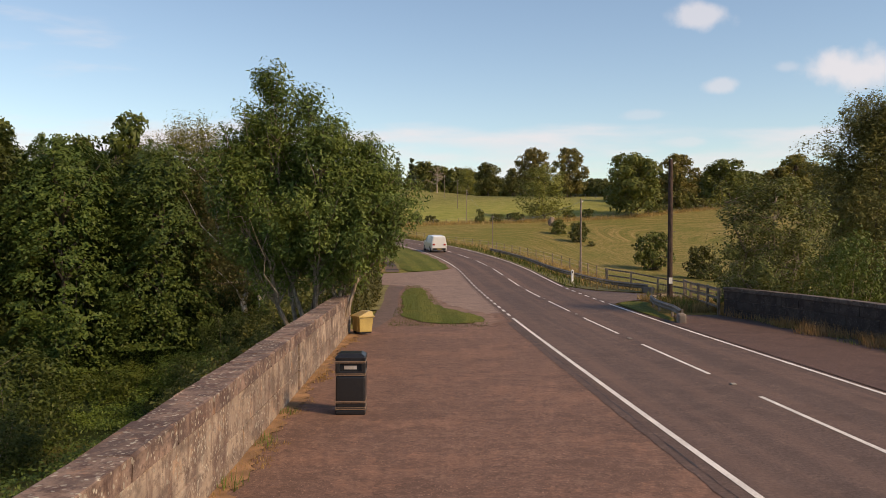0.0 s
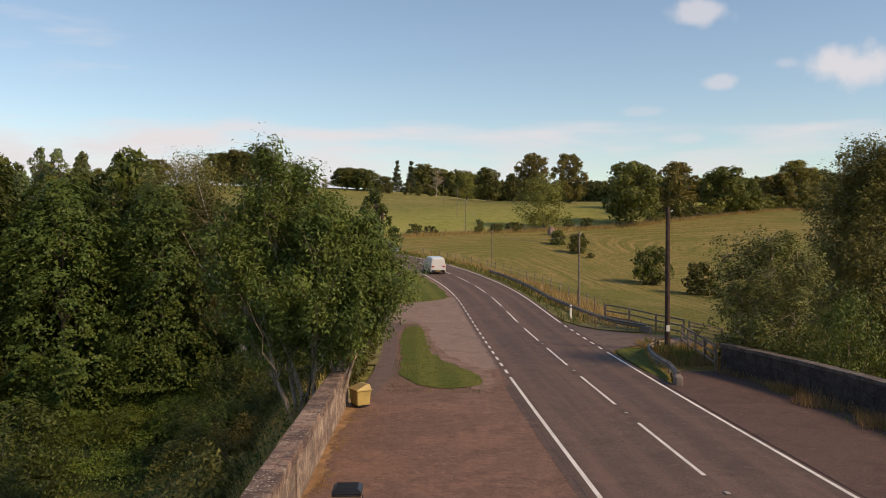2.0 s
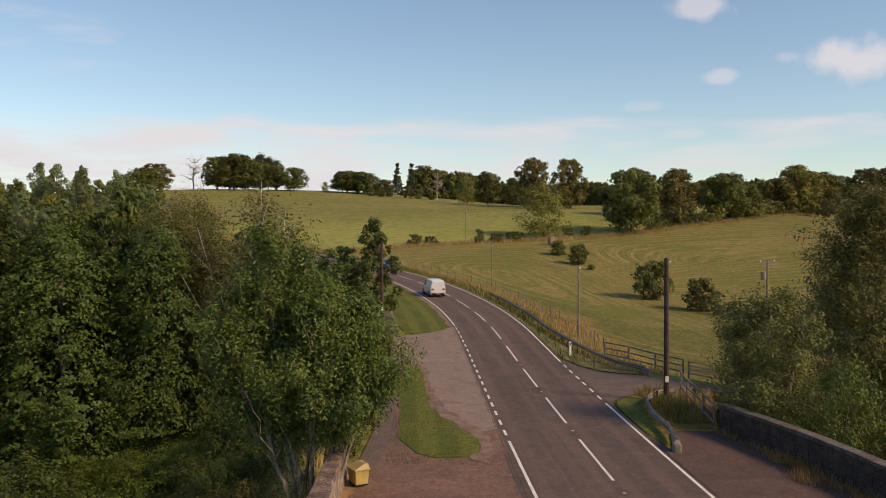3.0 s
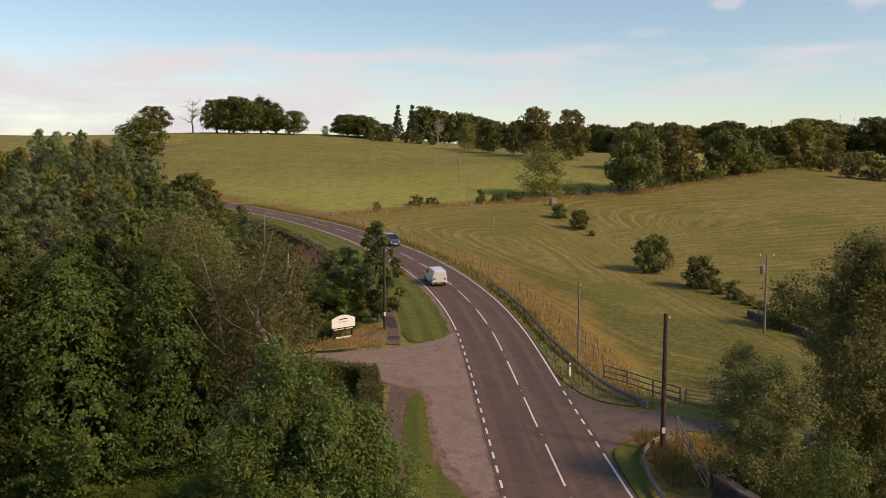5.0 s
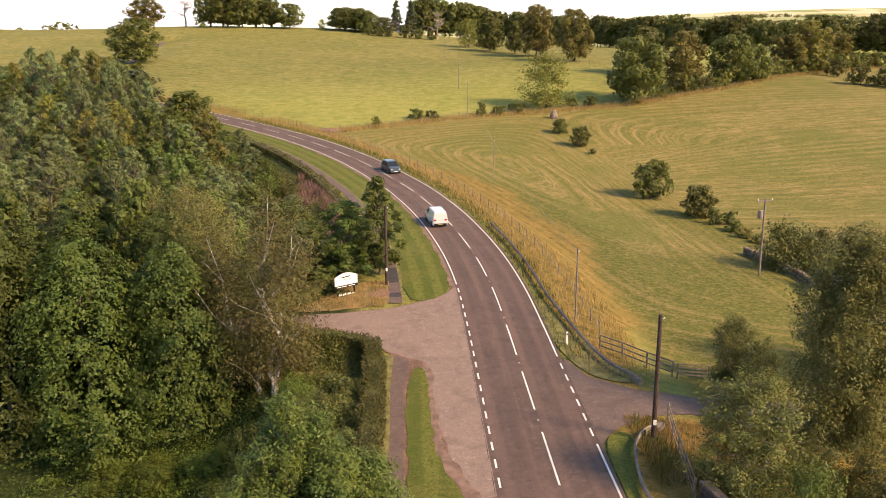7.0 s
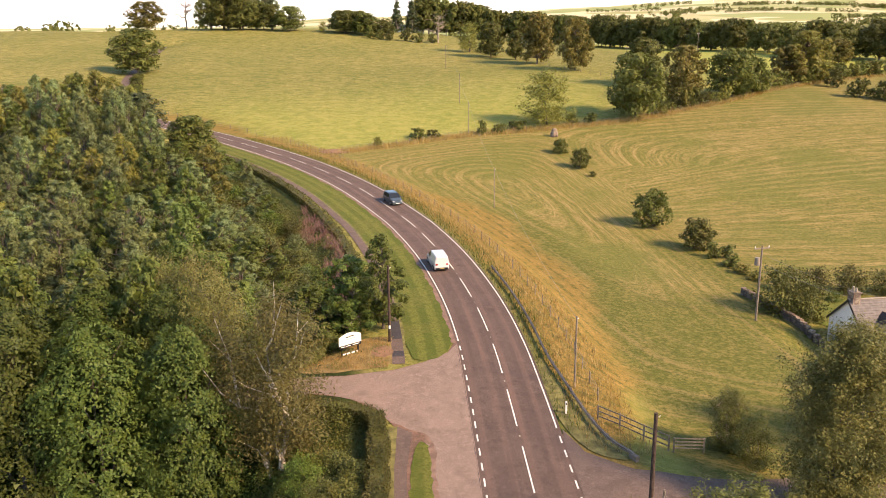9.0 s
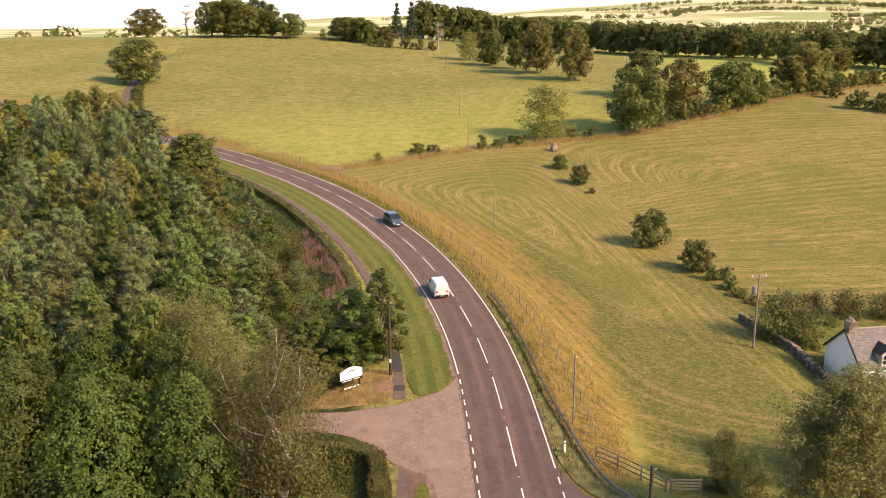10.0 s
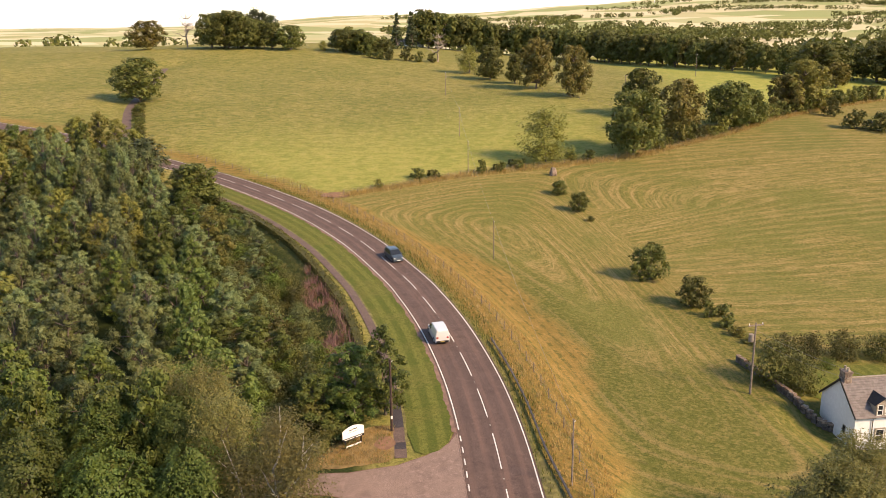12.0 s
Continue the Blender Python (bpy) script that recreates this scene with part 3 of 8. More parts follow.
def beside(line, x, y):
    """Signed distance from a line (right of it: plus), its height there and the way along it."""
    x, y = np.asarray(x, float).ravel(), np.asarray(y, float).ravel()
    d, z, s = np.empty(len(x)), np.empty(len(x)), np.empty(len(x))
    a, seg = line[:-1], np.diff(line, axis=0)
    ln = np.maximum((seg[:, :2]**2).sum(1), 1e-9)
    for i in range(0, len(x), 4000):
        px, py = x[i:i + 4000, None] - a[None, :, 0], y[i:i + 4000, None] - a[None, :, 1]
        u = np.clip((px * seg[:, 0] + py * seg[:, 1]) / ln, 0, 1)
        ex, ey = px - u * seg[:, 0], py - u * seg[:, 1]
        q = ex**2 + ey**2
        j = q.argmin(1)
        r = np.arange(len(j))
        side = seg[j, 1] * px[r, j] - seg[j, 0] * py[r, j]
        d[i:i + 4000] = np.sqrt(q[r, j]) * np.where(side >= 0, 1, -1)
        z[i:i + 4000] = a[j, 2] + u[r, j] * seg[j, 2]
        s[i:i + 4000] = j + u[r, j]
    return d, z, s


def smooth(v, lo, hi):
    t = np.clip((np.asarray(v, float) - lo) / (hi - lo), 0, 1)
    return t * t * (3 - 2 * t)


def bspline(u, n):
    i = np.clip(np.floor(u).astype(int), 0, n - 4)
    f = np.clip(u - i, 0, 1)
    return i, np.stack([(1 - f)**3, 3 * f**3 - 6 * f**2 + 4, -3 * f**3 + 3 * f**2 + 3 * f + 1, f**3]) / 6


def hills(x, y):
    i, bx = bspline((x - HX) / HD - 1, HILLS.shape[0])
    j, by = bspline((y - HY) / HD - 1, HILLS.shape[1])
    z = sum(bx[a] * by[b] * HILLS[i + a, j + b] for a in range(4) for b in range(4))
    # the brow falls away to the north-west
    z = z - 3.7 * smooth(-x, 100, 205) * smooth(y, 300, 385)
    # beyond the near hills: a shallow vale, then long fells to the north-east
    out = np.maximum(smooth(np.abs(x), 225, 420), smooth(y, 455, 620))
    out = np.maximum(out, smooth(-y, 60, 200))
    roll = 5 * np.sin(x / 210 + 1.0) * np.cos(y / 260) + 3 * np.sin((x + y) / 95)
    east = smooth(x + 0.25 * y, -100, 500)
    vale = 14 - 10 * east + 6 * smooth(-x, 100, 600)
    rise = 0.45 + 0.6 * smooth(x, -100, 1300)
    fell = rise * east * (12 * smooth(y, 700, 1200) + 38 * smooth(y, 1300, 2500) * (1 + 0.15 * np.sin(x / 330 + 0.7)) + 62 * smooth(y, 2300, 3400))
    return z * (1 - out) + out * (vale + fell + roll * smooth(np.hypot(x, y), 400, 900))


def land(x, y):
    """Height of the ground."""
    shape = np.shape(x)
    x, y = np.asarray(x, float).ravel(), np.asarray(y, float).ravel()
    z = hills(x, y)
    # the cottage stands on a levelled terrace cut into the slope
    z = z - 2.1 * (1 - smooth(np.hypot((x - 47) / 15, (y - 79) / 10), 0.5, 1.05))
    # the hollow below the wood's edge
    z = z - 3.0 * smooth(-x, 9, 17) * smooth(y, 20, 40) * (1 - smooth(y, 51, 60))
    for line, left, right, soft in ((TRACK_LINE, 2.5, 2.5, 8), (LANE_LINE, 3.2, 3.2, 8), (SIDE_LINE, 4, 4, 10)):
        d, lz, _ = beside(line, x, y)
        w = 1 - smooth(np.abs(d), left, left + soft)
        z = z * (1 - w) + lz * w
    d, lz, _ = beside(ROAD_LINE, x, y)
    bridge = 1 - smooth(y, 36, 44)
    flat_r = 5.2 + 4.3 * bridge
    flat_l = 10.3 + 0.0 * y
    wl = 1 - smooth(-d, flat_l, flat_l + 9 - 4.5 * bridge)
    wr = 1 - smooth(d, flat_r, flat_r + 8 - 4 * bridge)
    w = np.where(d < 0, wl, wr)
    return (z * (1 - w) + lz * w).reshape(shape)


def ground_at(x, y):
    return float(land(np.array([x]), np.array([y]))[0])


def along(line, s, off=0.0):
    """The place s metres along a line, off metres to its right, and the heading."""
    i = int(np.clip(s, 0, len(line) - 2))
    p = line[i] + (line[i + 1] - line[i]) * (s - i)
    t = line[i + 1] - line[i]
    t = t / np.linalg.norm(t[:2])
    return Vector((p[0] + t[1] * off, p[1] - t[0] * off, p[2])), math.atan2(-t[0], t[1])


# ---- builders ----
def solid(name, verts, faces, material, parent=None, smooth_shade=False):
    me = bpy.data.meshes.new(name)
    me.from_pydata([tuple(v) for v in verts], [], [tuple(f) for f in faces])
    me.materials.append(material)
    if smooth_shade:
        me.polygons.foreach_set("use_smooth", [True] * len(me.polygons))
    ob = new(name, me)
    ob.parent = parent
    return ob


def part(name, bm, material, parent, label=""):
    me = bpy.data.meshes.new(name)
    bm.to_mesh(me)
    bm.free()
    me.materials.append(material)
    ob = new(name, me)
    ob.parent = parent
    return tagged(ob, label)


def again(ob, parent, m):
    """Another part on the same mesh."""
    c = new(ob.name.split(".")[0], ob.data)
    c.parent = parent
    c.matrix_basis = m
    if "label" in ob:
        c["label"] = ob["label"]
    return c


def thing(name, x, y, z=None, turn=0.0, label="", category="", group="", size=1.0):
    ob = new(name)
    ob.empty_display_size = 0.2
    z = ground_at(x, y) if z is None else z
    ob.matrix_basis = pose(x, y, z, 0, 0, turn) @ Matrix.Scale(size, 4)
    return tagged(ob, label, category, group)


def box(bm, x0, y0, z0, x1, y1, z1, bevel=0.0, turn=None):
    r = bmesh.ops.create_cube(bm, size=1.0, matrix=Matrix.Translation(((x0 + x1) / 2, (y0 + y1) / 2, (z0 + z1) / 2)) @ Matrix.Diagonal((x1 - x0, y1 - y0, z1 - z0, 1)))
    vs = r["verts"]
    if bevel:
        es = list({e for v in vs for e in v.link_edges})
        vs = bmesh.ops.bevel(bm, geom=es, offset=bevel, segments=2, affect="EDGES", profile=0.5)["verts"]
    if turn is not None:
        bmesh.ops.transform(bm, matrix=turn, verts=list(vs))
    return bm


def rod(bm, a, b, r0, r1=None, n=8):
    a, b = Vector(a), Vector(b)
    r1 = r0 if r1 is None else r1
    m = Matrix.Translation((a + b) / 2) @ (b - a).to_track_quat("Z", "Y").to_matrix().to_4x4()
    bmesh.ops.create_cone(bm, cap_ends=True, segments=n, radius1=r0, radius2=max(r1, 0.001), depth=(b - a).length, matrix=m)
    return bm


def ribbon(name, line, s0, s1, o0, o1, lift, material, parent=None, step=1.0, cross=2, drape=False):
    """A strip along a line between two offsets, or between two functions of the way along."""
    ss = np.arange(s0, s1 + 0.001, min(step, s1 - s0))
    if ss[-1] < s1 - 0.01:
        ss = np.r_[ss, s1]
    verts, faces = [], []
    for s in ss:
        a = o0(s) if callable(o0) else o0
        b = o1(s) if callable(o1) else o1
        for k in range(cross):
            p, _ = along(line, s, a + (b - a) * k / (cross - 1))
            verts.append([p.x, p.y, p.z + lift])
    v = np.array(verts)
    if drape:
        v[:, 2] = land(v[:, 0], v[:, 1]) + lift
    for i in range(len(ss) - 1):
        for k in range(cross - 1):
            q = i * cross + k
            faces.append((q, q + 1, q + cross + 1, q + cross))
    return solid(name, v, faces, material, parent)


def patch(name, outline, lift, material, parent=None, step=1.5):
    """A flat-lying sheet within an outline, draped on the land."""
    bm = bmesh.new()
    f = bm.faces.new([bm.verts.new((x, y, 0)) for x, y in outline])
    xs, ys = [p[0] for p in outline], [p[1] for p in outline]
    for lo, hi, no in ((min(xs), max(xs), (1, 0, 0)), (min(ys), max(ys), (0, 1, 0))):
        for c in np.arange(math.ceil(lo), hi, step):
            bmesh.ops.bisect_plane(bm, geom=bm.verts[:] + bm.edges[:] + bm.faces[:], plane_co=(c * no[0], c * no[1], 0), plane_no=no)
    vs = np.array([v.co[:] for v in bm.verts])
    z = land(vs[:, 0], vs[:, 1]) + lift
    for v, h in zip(bm.verts, z):
        v.co.z = h
    bmesh.ops.triangulate(bm, faces=bm.faces[:])
    bmesh.ops.recalc_face_normals(bm, faces=bm.faces[:])
    if sum(f.normal.z for f in bm.faces) < 0:
        bmesh.ops.reverse_faces(bm, faces=bm.faces[:])
    return part(name, bm, material, parent)


def rounded(points, k=3):
    """A closed outline with its corners cut round."""
    p = np.array(points, float)
    for _ in range(k):
        q = np.roll(p, -1, 0)
        p = np.stack([0.75 * p + 0.25 * q, 0.25 * p + 0.75 * q], 1).reshape(-1, 2)
    return [tuple(v) for v in p]


def ragged(points, amp=0.12, step=0.45, closed=True):
    """An outline made uneven, as turf grows."""
    p = np.array(points, float)
    out = []
    for a, b in (zip(p, np.roll(p, -1, 0)) if closed else zip(p, p[1:])):
        k = max(1, int(np.linalg.norm(b - a) / step))
        for i in range(k):
            q = a + (b - a) * i / k
            out.append((q[0] + amp * 1.6 * noise.noise((q[0] * 1.3, q[1] * 1.3, 0.5)) + amp * noise.noise((q[0] * 4, q[1] * 4, 3.5)),
                        q[1] + amp * 1.6 * noise.noise((q[0] * 1.3, q[1] * 1.3, 7.5)) + amp * noise.noise((q[0] * 4, q[1] * 4, 9.5))))
    return out


def lanes(ob):
    """Keeps on a sheet how far across and along the road each place lies."""
    me = ob.data
    co = np.empty(3 * len(me.vertices))
    me.vertices.foreach_get("co", co)
    co = co.reshape(-1, 3)
    a, _, s = beside(ROAD_LINE, co[:, 0], co[:, 1])
    for key, val in (("across", a), ("along", s)):
        me.attributes.new(key, "FLOAT", "POINT").data.foreach_set("value", val)
    return ob


# ---- ground ----
def steps_out(fine0, fine1, d, mid0, mid1, dm, far0, far1):
    a = [np.arange(fine0, fine1 + 0.01, d), np.arange(fine1 + dm, mid1, dm), np.arange(fine0 - dm, mid0, -dm)]
    v, k = mid1, dm
    while v < far1:
        v, k = v + k, k * 1.22
        a.append([v])
    v, k = mid0, dm
    while v > far0:
        v, k = v - k, k * 1.22
        a.append([v])
    return np.unique(np.round(np.concatenate(a), 3))


def make_ground():
    xs = steps_out(-62, 60, 1.0, -160, 170, 3.0, -3800, 3800)
    ys = steps_out(-14, 200, 1.0, -60, 420, 3.0, -1200, 4600)
    X, Y = np.meshgrid(xs, ys)
    x, y = X.ravel(), Y.ravel()
    z = land(x, y)
    d, _, s = beside(ROAD_LINE, x, y)
    ds, _, _ = beside(SIDE_LINE, x, y)
    dl, _, _ = beside(LANE_LINE, x, y)
    z = z - 0.16 * (1 - smooth(np.abs(d), 2.6, 3.4)) - 0.03
    rng = np.random.RandomState(4)
    z = z + rng.uniform(-0.02, 0.02, len(x)) * smooth(np.abs(d), 12, 20) * (1 - smooth(np.hypot(x, y), 150, 300))
    nx, ny = len(xs), len(ys)
    i = np.arange(nx * ny).reshape(ny, nx)
    faces = np.stack([i[:-1, :-1], i[:-1, 1:], i[1:, 1:], i[1:, :-1]], -1).reshape(-1, 4)
    me = bpy.data.meshes.new("ground")
    me.from_pydata(np.stack([x, y, z], 1).tolist(), [], faces.tolist())
    me.polygons.foreach_set("use_smooth", [True] * len(me.polygons))
    # the field edge to the north of the hay: from the road's bank past the oak to the far corner
    edge = np.interp(x, [-60, -24, 2, 20, 40, 90, 130, 300], [150, 160, 176, 182, 189, 236, 262, 330])
    near = 1 - smooth(np.hypot(x, y - 100), 330, 480)
    hay = smooth(d, 9, 12) * smooth(edge - y, -1, 1) * smooth(y, 42, 50) * near
    strip = np.interp(y, [50, 60, 68, 84, 100, 115, 128, 144, 158, 175], [8, 9, 10.5, 13.6, 15.8, 17.2, 17.4, 11.5, 8.5, 7.5]) + 0.8 * np.sin(y * 0.21) + 0.5 * np.sin(y * 0.67)
    rough = smooth(d, 3.4, 4.0) * (1 - smooth(d, strip - 0.8, strip + 1.6)) * (y > 30) * near
    rough = np.maximum(rough, (1 - smooth(np.abs(edge - y), 0.8, 2.4)) * (d > 4) * (y > 150) * near * 0.35)
    rough = np.maximum(rough, smooth(x, 10, 13) * (1 - smooth(y, 44, 50)) * near * (d > 5))
    left_of = smooth(-d, 11, 13)
    wood = left_of * (1 - smooth(y + 0.25 * x, 158, 172)) * near * (y > 40)
    mead = left_of * (y <= 40) * near
    rough = np.maximum(rough, mead * 0.35)
    wood = np.maximum(wood, mead * 0.55)
    lush = np.maximum(0.75 * smooth(x, 11, 17) * (1 - smooth(y, 84, 104)), 0.8 * (1 - smooth(np.abs(x - 35.5 - 0.3 * (100 - y)), 2.5, 5)) * smooth(y, 74, 84) * (1 - smooth(y, 112, 124)))
    lush = np.maximum(lush, 0.9 * (1 - smooth(np.abs(d - strip - 2.4), 1.0, 3.6)) * smooth(y, 60, 70) * (1 - smooth(y, 112, 150)))
    lush = np.maximum(lush * (y < edge), 0.85 * smooth(x, 55, 85) * smooth(y - edge, 1, 4) * near)
    lush = np.maximum(lush, 0.5 * (1 - smooth(y - edge, 12, 90)) * smooth(y - edge, 1, 5) * smooth(x, -75, -45) * (1 - smooth(x, 20, 60)) * (d > 5))
    # two hay fields, each mown in rounds that follow its boundaries
    split = np.interp(y, [60, 73, 90, 106, 120, 135, 158, 178, 200], [44, 40, 37.5, 36.2, 34.6, 31.9, 25, 19, 14])
    rounds = lambda k, *a: -k * np.log(sum(np.exp(-np.clip(v, -60, 400) / k) for v in a))
    swath = np.where(x < split, 1.5 * rounds(4.0, 0.95 * d, 0.93 * (edge - y), split - x + 6.0, 1.1 * (y - 58) + 0.35 * (x - 20)), 100 + rounds(6.0, 186 + 0.15 * (x - 60) - y, x - split + 2.2 * np.maximum(0, 158 - y)))
    # far off, where the haze-lightened field colours take over
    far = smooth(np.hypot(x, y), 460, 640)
    ca = me.color_attributes.new("kind", "FLOAT_COLOR", "POINT")
    ca.data.foreach_set("color", np.stack([hay, rough, wood, np.ones_like(x)], 1).ravel())
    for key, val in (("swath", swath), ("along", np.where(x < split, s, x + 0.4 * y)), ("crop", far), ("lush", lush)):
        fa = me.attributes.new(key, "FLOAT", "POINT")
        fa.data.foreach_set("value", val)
    me.materials.append(LAND)
    return tagged(new("ground", me), "rolling grass fields, hay stubble and woodland floor", "ground", "", "structure")


make_ground()

# ---- roads ----
LEFT_EDGE, RIGHT_EDGE = -3.04, 2.85
S_C1 = beside(ROAD_LINE, [6.93], [17.12])[2][0]
S_END = float(len(ROAD_LINE) - 2)


def s_at(x, y, line=None):
    return float(beside(ROAD_LINE if line is None else line, [x], [y])[2][0])


road = ribbon("road", ROAD_LINE, 0, S_END, LEFT_EDGE - 0.28, RIGHT_EDGE + 0.25, 0.0, ROAD, None, 1.0, 4)
lanes(road)
tagged(road, "dark worn asphalt two-lane country road", "road", "", "structure")


def marks():
    dash_mesh = None
    for i in range(-4, 36):
        s1 = S_C1 + 9.0 * i
        if s1 > S_END - 2:
            break
        ribbon("centre_dash", ROAD_LINE, s1 - 6.0, s1, -0.055, 0.055, 0.006, PAINT, road, 1.0)
    # edge lines, solid but for the mouths of the side road and of the field lane
    s_a, s_b = s_at(2.6, 34.8), s_at(0.05, 71.6)
    s_c, s_d = s_at(8.4, 42.6), s_at(7.7, 55.8)
    for name, a, b, o in (("edge_line", 0, s_a, LEFT_EDGE), ("edge_line", s_b, S_END, LEFT_EDGE), ("edge_line", 0, s_c, RIGHT_EDGE), ("edge_line", s_d, S_END, RIGHT_EDGE)):
        ribbon(name, ROAD_LINE, a, b, o - 0.06, o + 0.06, 0.006, PAINT, road, 1.0)
    for a, b, o in ((s_a, s_b, LEFT_EDGE), (s_c, s_d, RIGHT_EDGE)):
        k = a + 1.0
        while k < b - 0.5:
            ribbon("edge_dash", ROAD_LINE, k, k + 1.0, o - 0.06, o + 0.06, 0.006, PAINT, road, 1.0)
            k += 2.0
    # raised glass studs in the gaps between the dashes
    bm = bmesh.new()
    box(bm, -0.06, -0.09, 0, 0.06, 0.09, 0.03, 0.012)
    first = None
    for i in range(0, 14):
        p, h = along(ROAD_LINE, S_C1 + 9.0 * i + 1.5)
        m = Matrix.Translation((p.x, p.y, p.z + 0.002)) @ Matrix.Rotation(h, 4, "Z")
        if first is None:
            first = part("road_stud", bm, CONCRETE, road)
            first.matrix_basis = m
        else:
            again(first, road, m)


marks()


def wall_x(y):
    """Inner foot of the parapet west of the road."""
    return -2.5 - 0.0345 * y + 0.0001 * y * y


def edge_x(y):
    """West edge of the carriageway."""
    p, h = along(ROAD_LINE, s_at(6.5, y), LEFT_EDGE - 0.25)
    return p.x


def layby():
    ys = list(np.arange(-40, 56, 4.0))
    right = [(edge_x(y), y) for y in ys] + [(edge_x(62), 62), (edge_x(68), 68), (edge_x(72), 72)]
    north = [(-0.6, 69.2), (-2.6, 67.2), (-5.1, 65.6), (-9.1, 64.6), (-16, 65), (-30, 64.5)]
    south = [(-30, 60.5), (-16, 60.8), (-11.4, 61.4), (-8.5, 60.6), (-6, 58.6), (-4.4, 56), (-4.2, 50), (-3.6, 44), (-3.2, 36)]
    left = [(wall_x(y), y) for y in list(np.arange(-40, 32, 6.0))[::-1]]
    return tagged(patch("pavement", right + north + south + left, 0.012, LAYBY, None, 2.0), "reddish worn tarmac lay-by and side road mouth", "pavement", "", "structure")


layby()


def pale_mouth():
    """The paler, pinker surface of the side road's mouth and of the lay-by's north end."""
    right = [(edge_x(y) - 0.02, y) for y in (37, 40, 44, 48, 52, 56, 62, 68, 71)]
    north = [(-0.6, 69.1), (-2.6, 67.1), (-5.1, 65.5), (-9.1, 64.5), (-16, 64.9), (-30, 64.4)]
    south = [(-30, 60.6), (-16, 60.9), (-11.4, 61.5), (-8.5, 60.7), (-6, 58.7), (-4.2, 56), (-2.2, 55.2), (-1.3, 51), (-0.9, 46), (-0.2, 41.5), (0.9, 38.4), (1.9, 35.4)]
    return tagged(patch("pavement", right + north + ragged(south, 0.25, 0.8, False), 0.019, PALE_TAR, None, 2.0), "paler pinkish tarmac at the side road mouth", "pavement", "", "structure")


pale_mouth()
# ---- plants ----
def leaf_mesh(name, P, N, size, material, slim=0.5, rng=None, droop=0.0, small=False):
    """Leaves or leaf sprays, each a small pointed blade with a fold, at the places P and facing N."""
    k = len(P)
    a = rng.normal(size=(k, 3))
    a[:, 2] -= droop
    N = N / np.linalg.norm(N, axis=1, keepdims=True)
    u = a - N * (a * N).sum(1, keepdims=True)
    u /= np.linalg.norm(u, axis=1, keepdims=True) + 1e-9
    v = np.cross(N, u)
    s = (size * rng.uniform(0.6, 1.35, k))[:, None]
    if small:
        c = 3
        V = np.stack([P - u * s * 0.8 - v * s * slim, P - u * s * 0.6 + v * s * slim * 1.2, P + u * s * 1.15 + N * s * 0.15], 1).reshape(-1, 3)
    else:
        c = 4
        V = np.stack([P - u * s, P + v * s * slim, P + u * s + N * s * 0.15, P - v * s * slim], 1).reshape(-1, 3)
    me = bpy.data.meshes.new(name)
    me.vertices.add(c * k)
    me.vertices.foreach_set("co", V.ravel())
    me.loops.add(c * k)
    me.loops.foreach_set("vertex_index", np.arange(c * k, dtype=np.int32))
    me.polygons.add(k)
    me.polygons.foreach_set("loop_start", np.arange(0, c * k, c, dtype=np.int32))
    me.update(calc_edges=True)
    me.materials.append(material)
    return me


def limb(verts, faces, pts, radii, n=6):
    """A tapered limb through the points."""
    base = len(verts)
    for i, (p, r) in enumerate(zip(pts, radii)):
        d = (pts[min(i + 1, len(pts) - 1)] - pts[max(i - 1, 0)]).normalized()
        q = d.to_track_quat("Z", "Y")
        for j in range(n):
            t = 2 * math.pi * j / n
            verts.append(p + q @ Vector((math.cos(t) * r, math.sin(t) * r, 0)))
        if i:
            for j in range(n):
                faces.append((base + (i - 1) * n + j, base + (i - 1) * n + (j + 1) % n, base + i * n + (j + 1) % n, base + i * n + j))


def bent(a, b, k, sway, rng):
    pts = []
    for i in range(k + 1):
        t = i / k
        off = Vector(rng.normal(size=3)) * sway * (b - a).length * math.sin(math.pi * min(t * 1.1, 1))
        pts.append(a.lerp(b, t) + off * (0 < i < k))
    return pts


def reach(P):
    """Height and half width of a crown, but for a few stray leaves."""
    return float(np.percentile(P[:, 2], 99.6)), float(np.percentile(np.hypot(P[:, 0], P[:, 1]), 96.0))


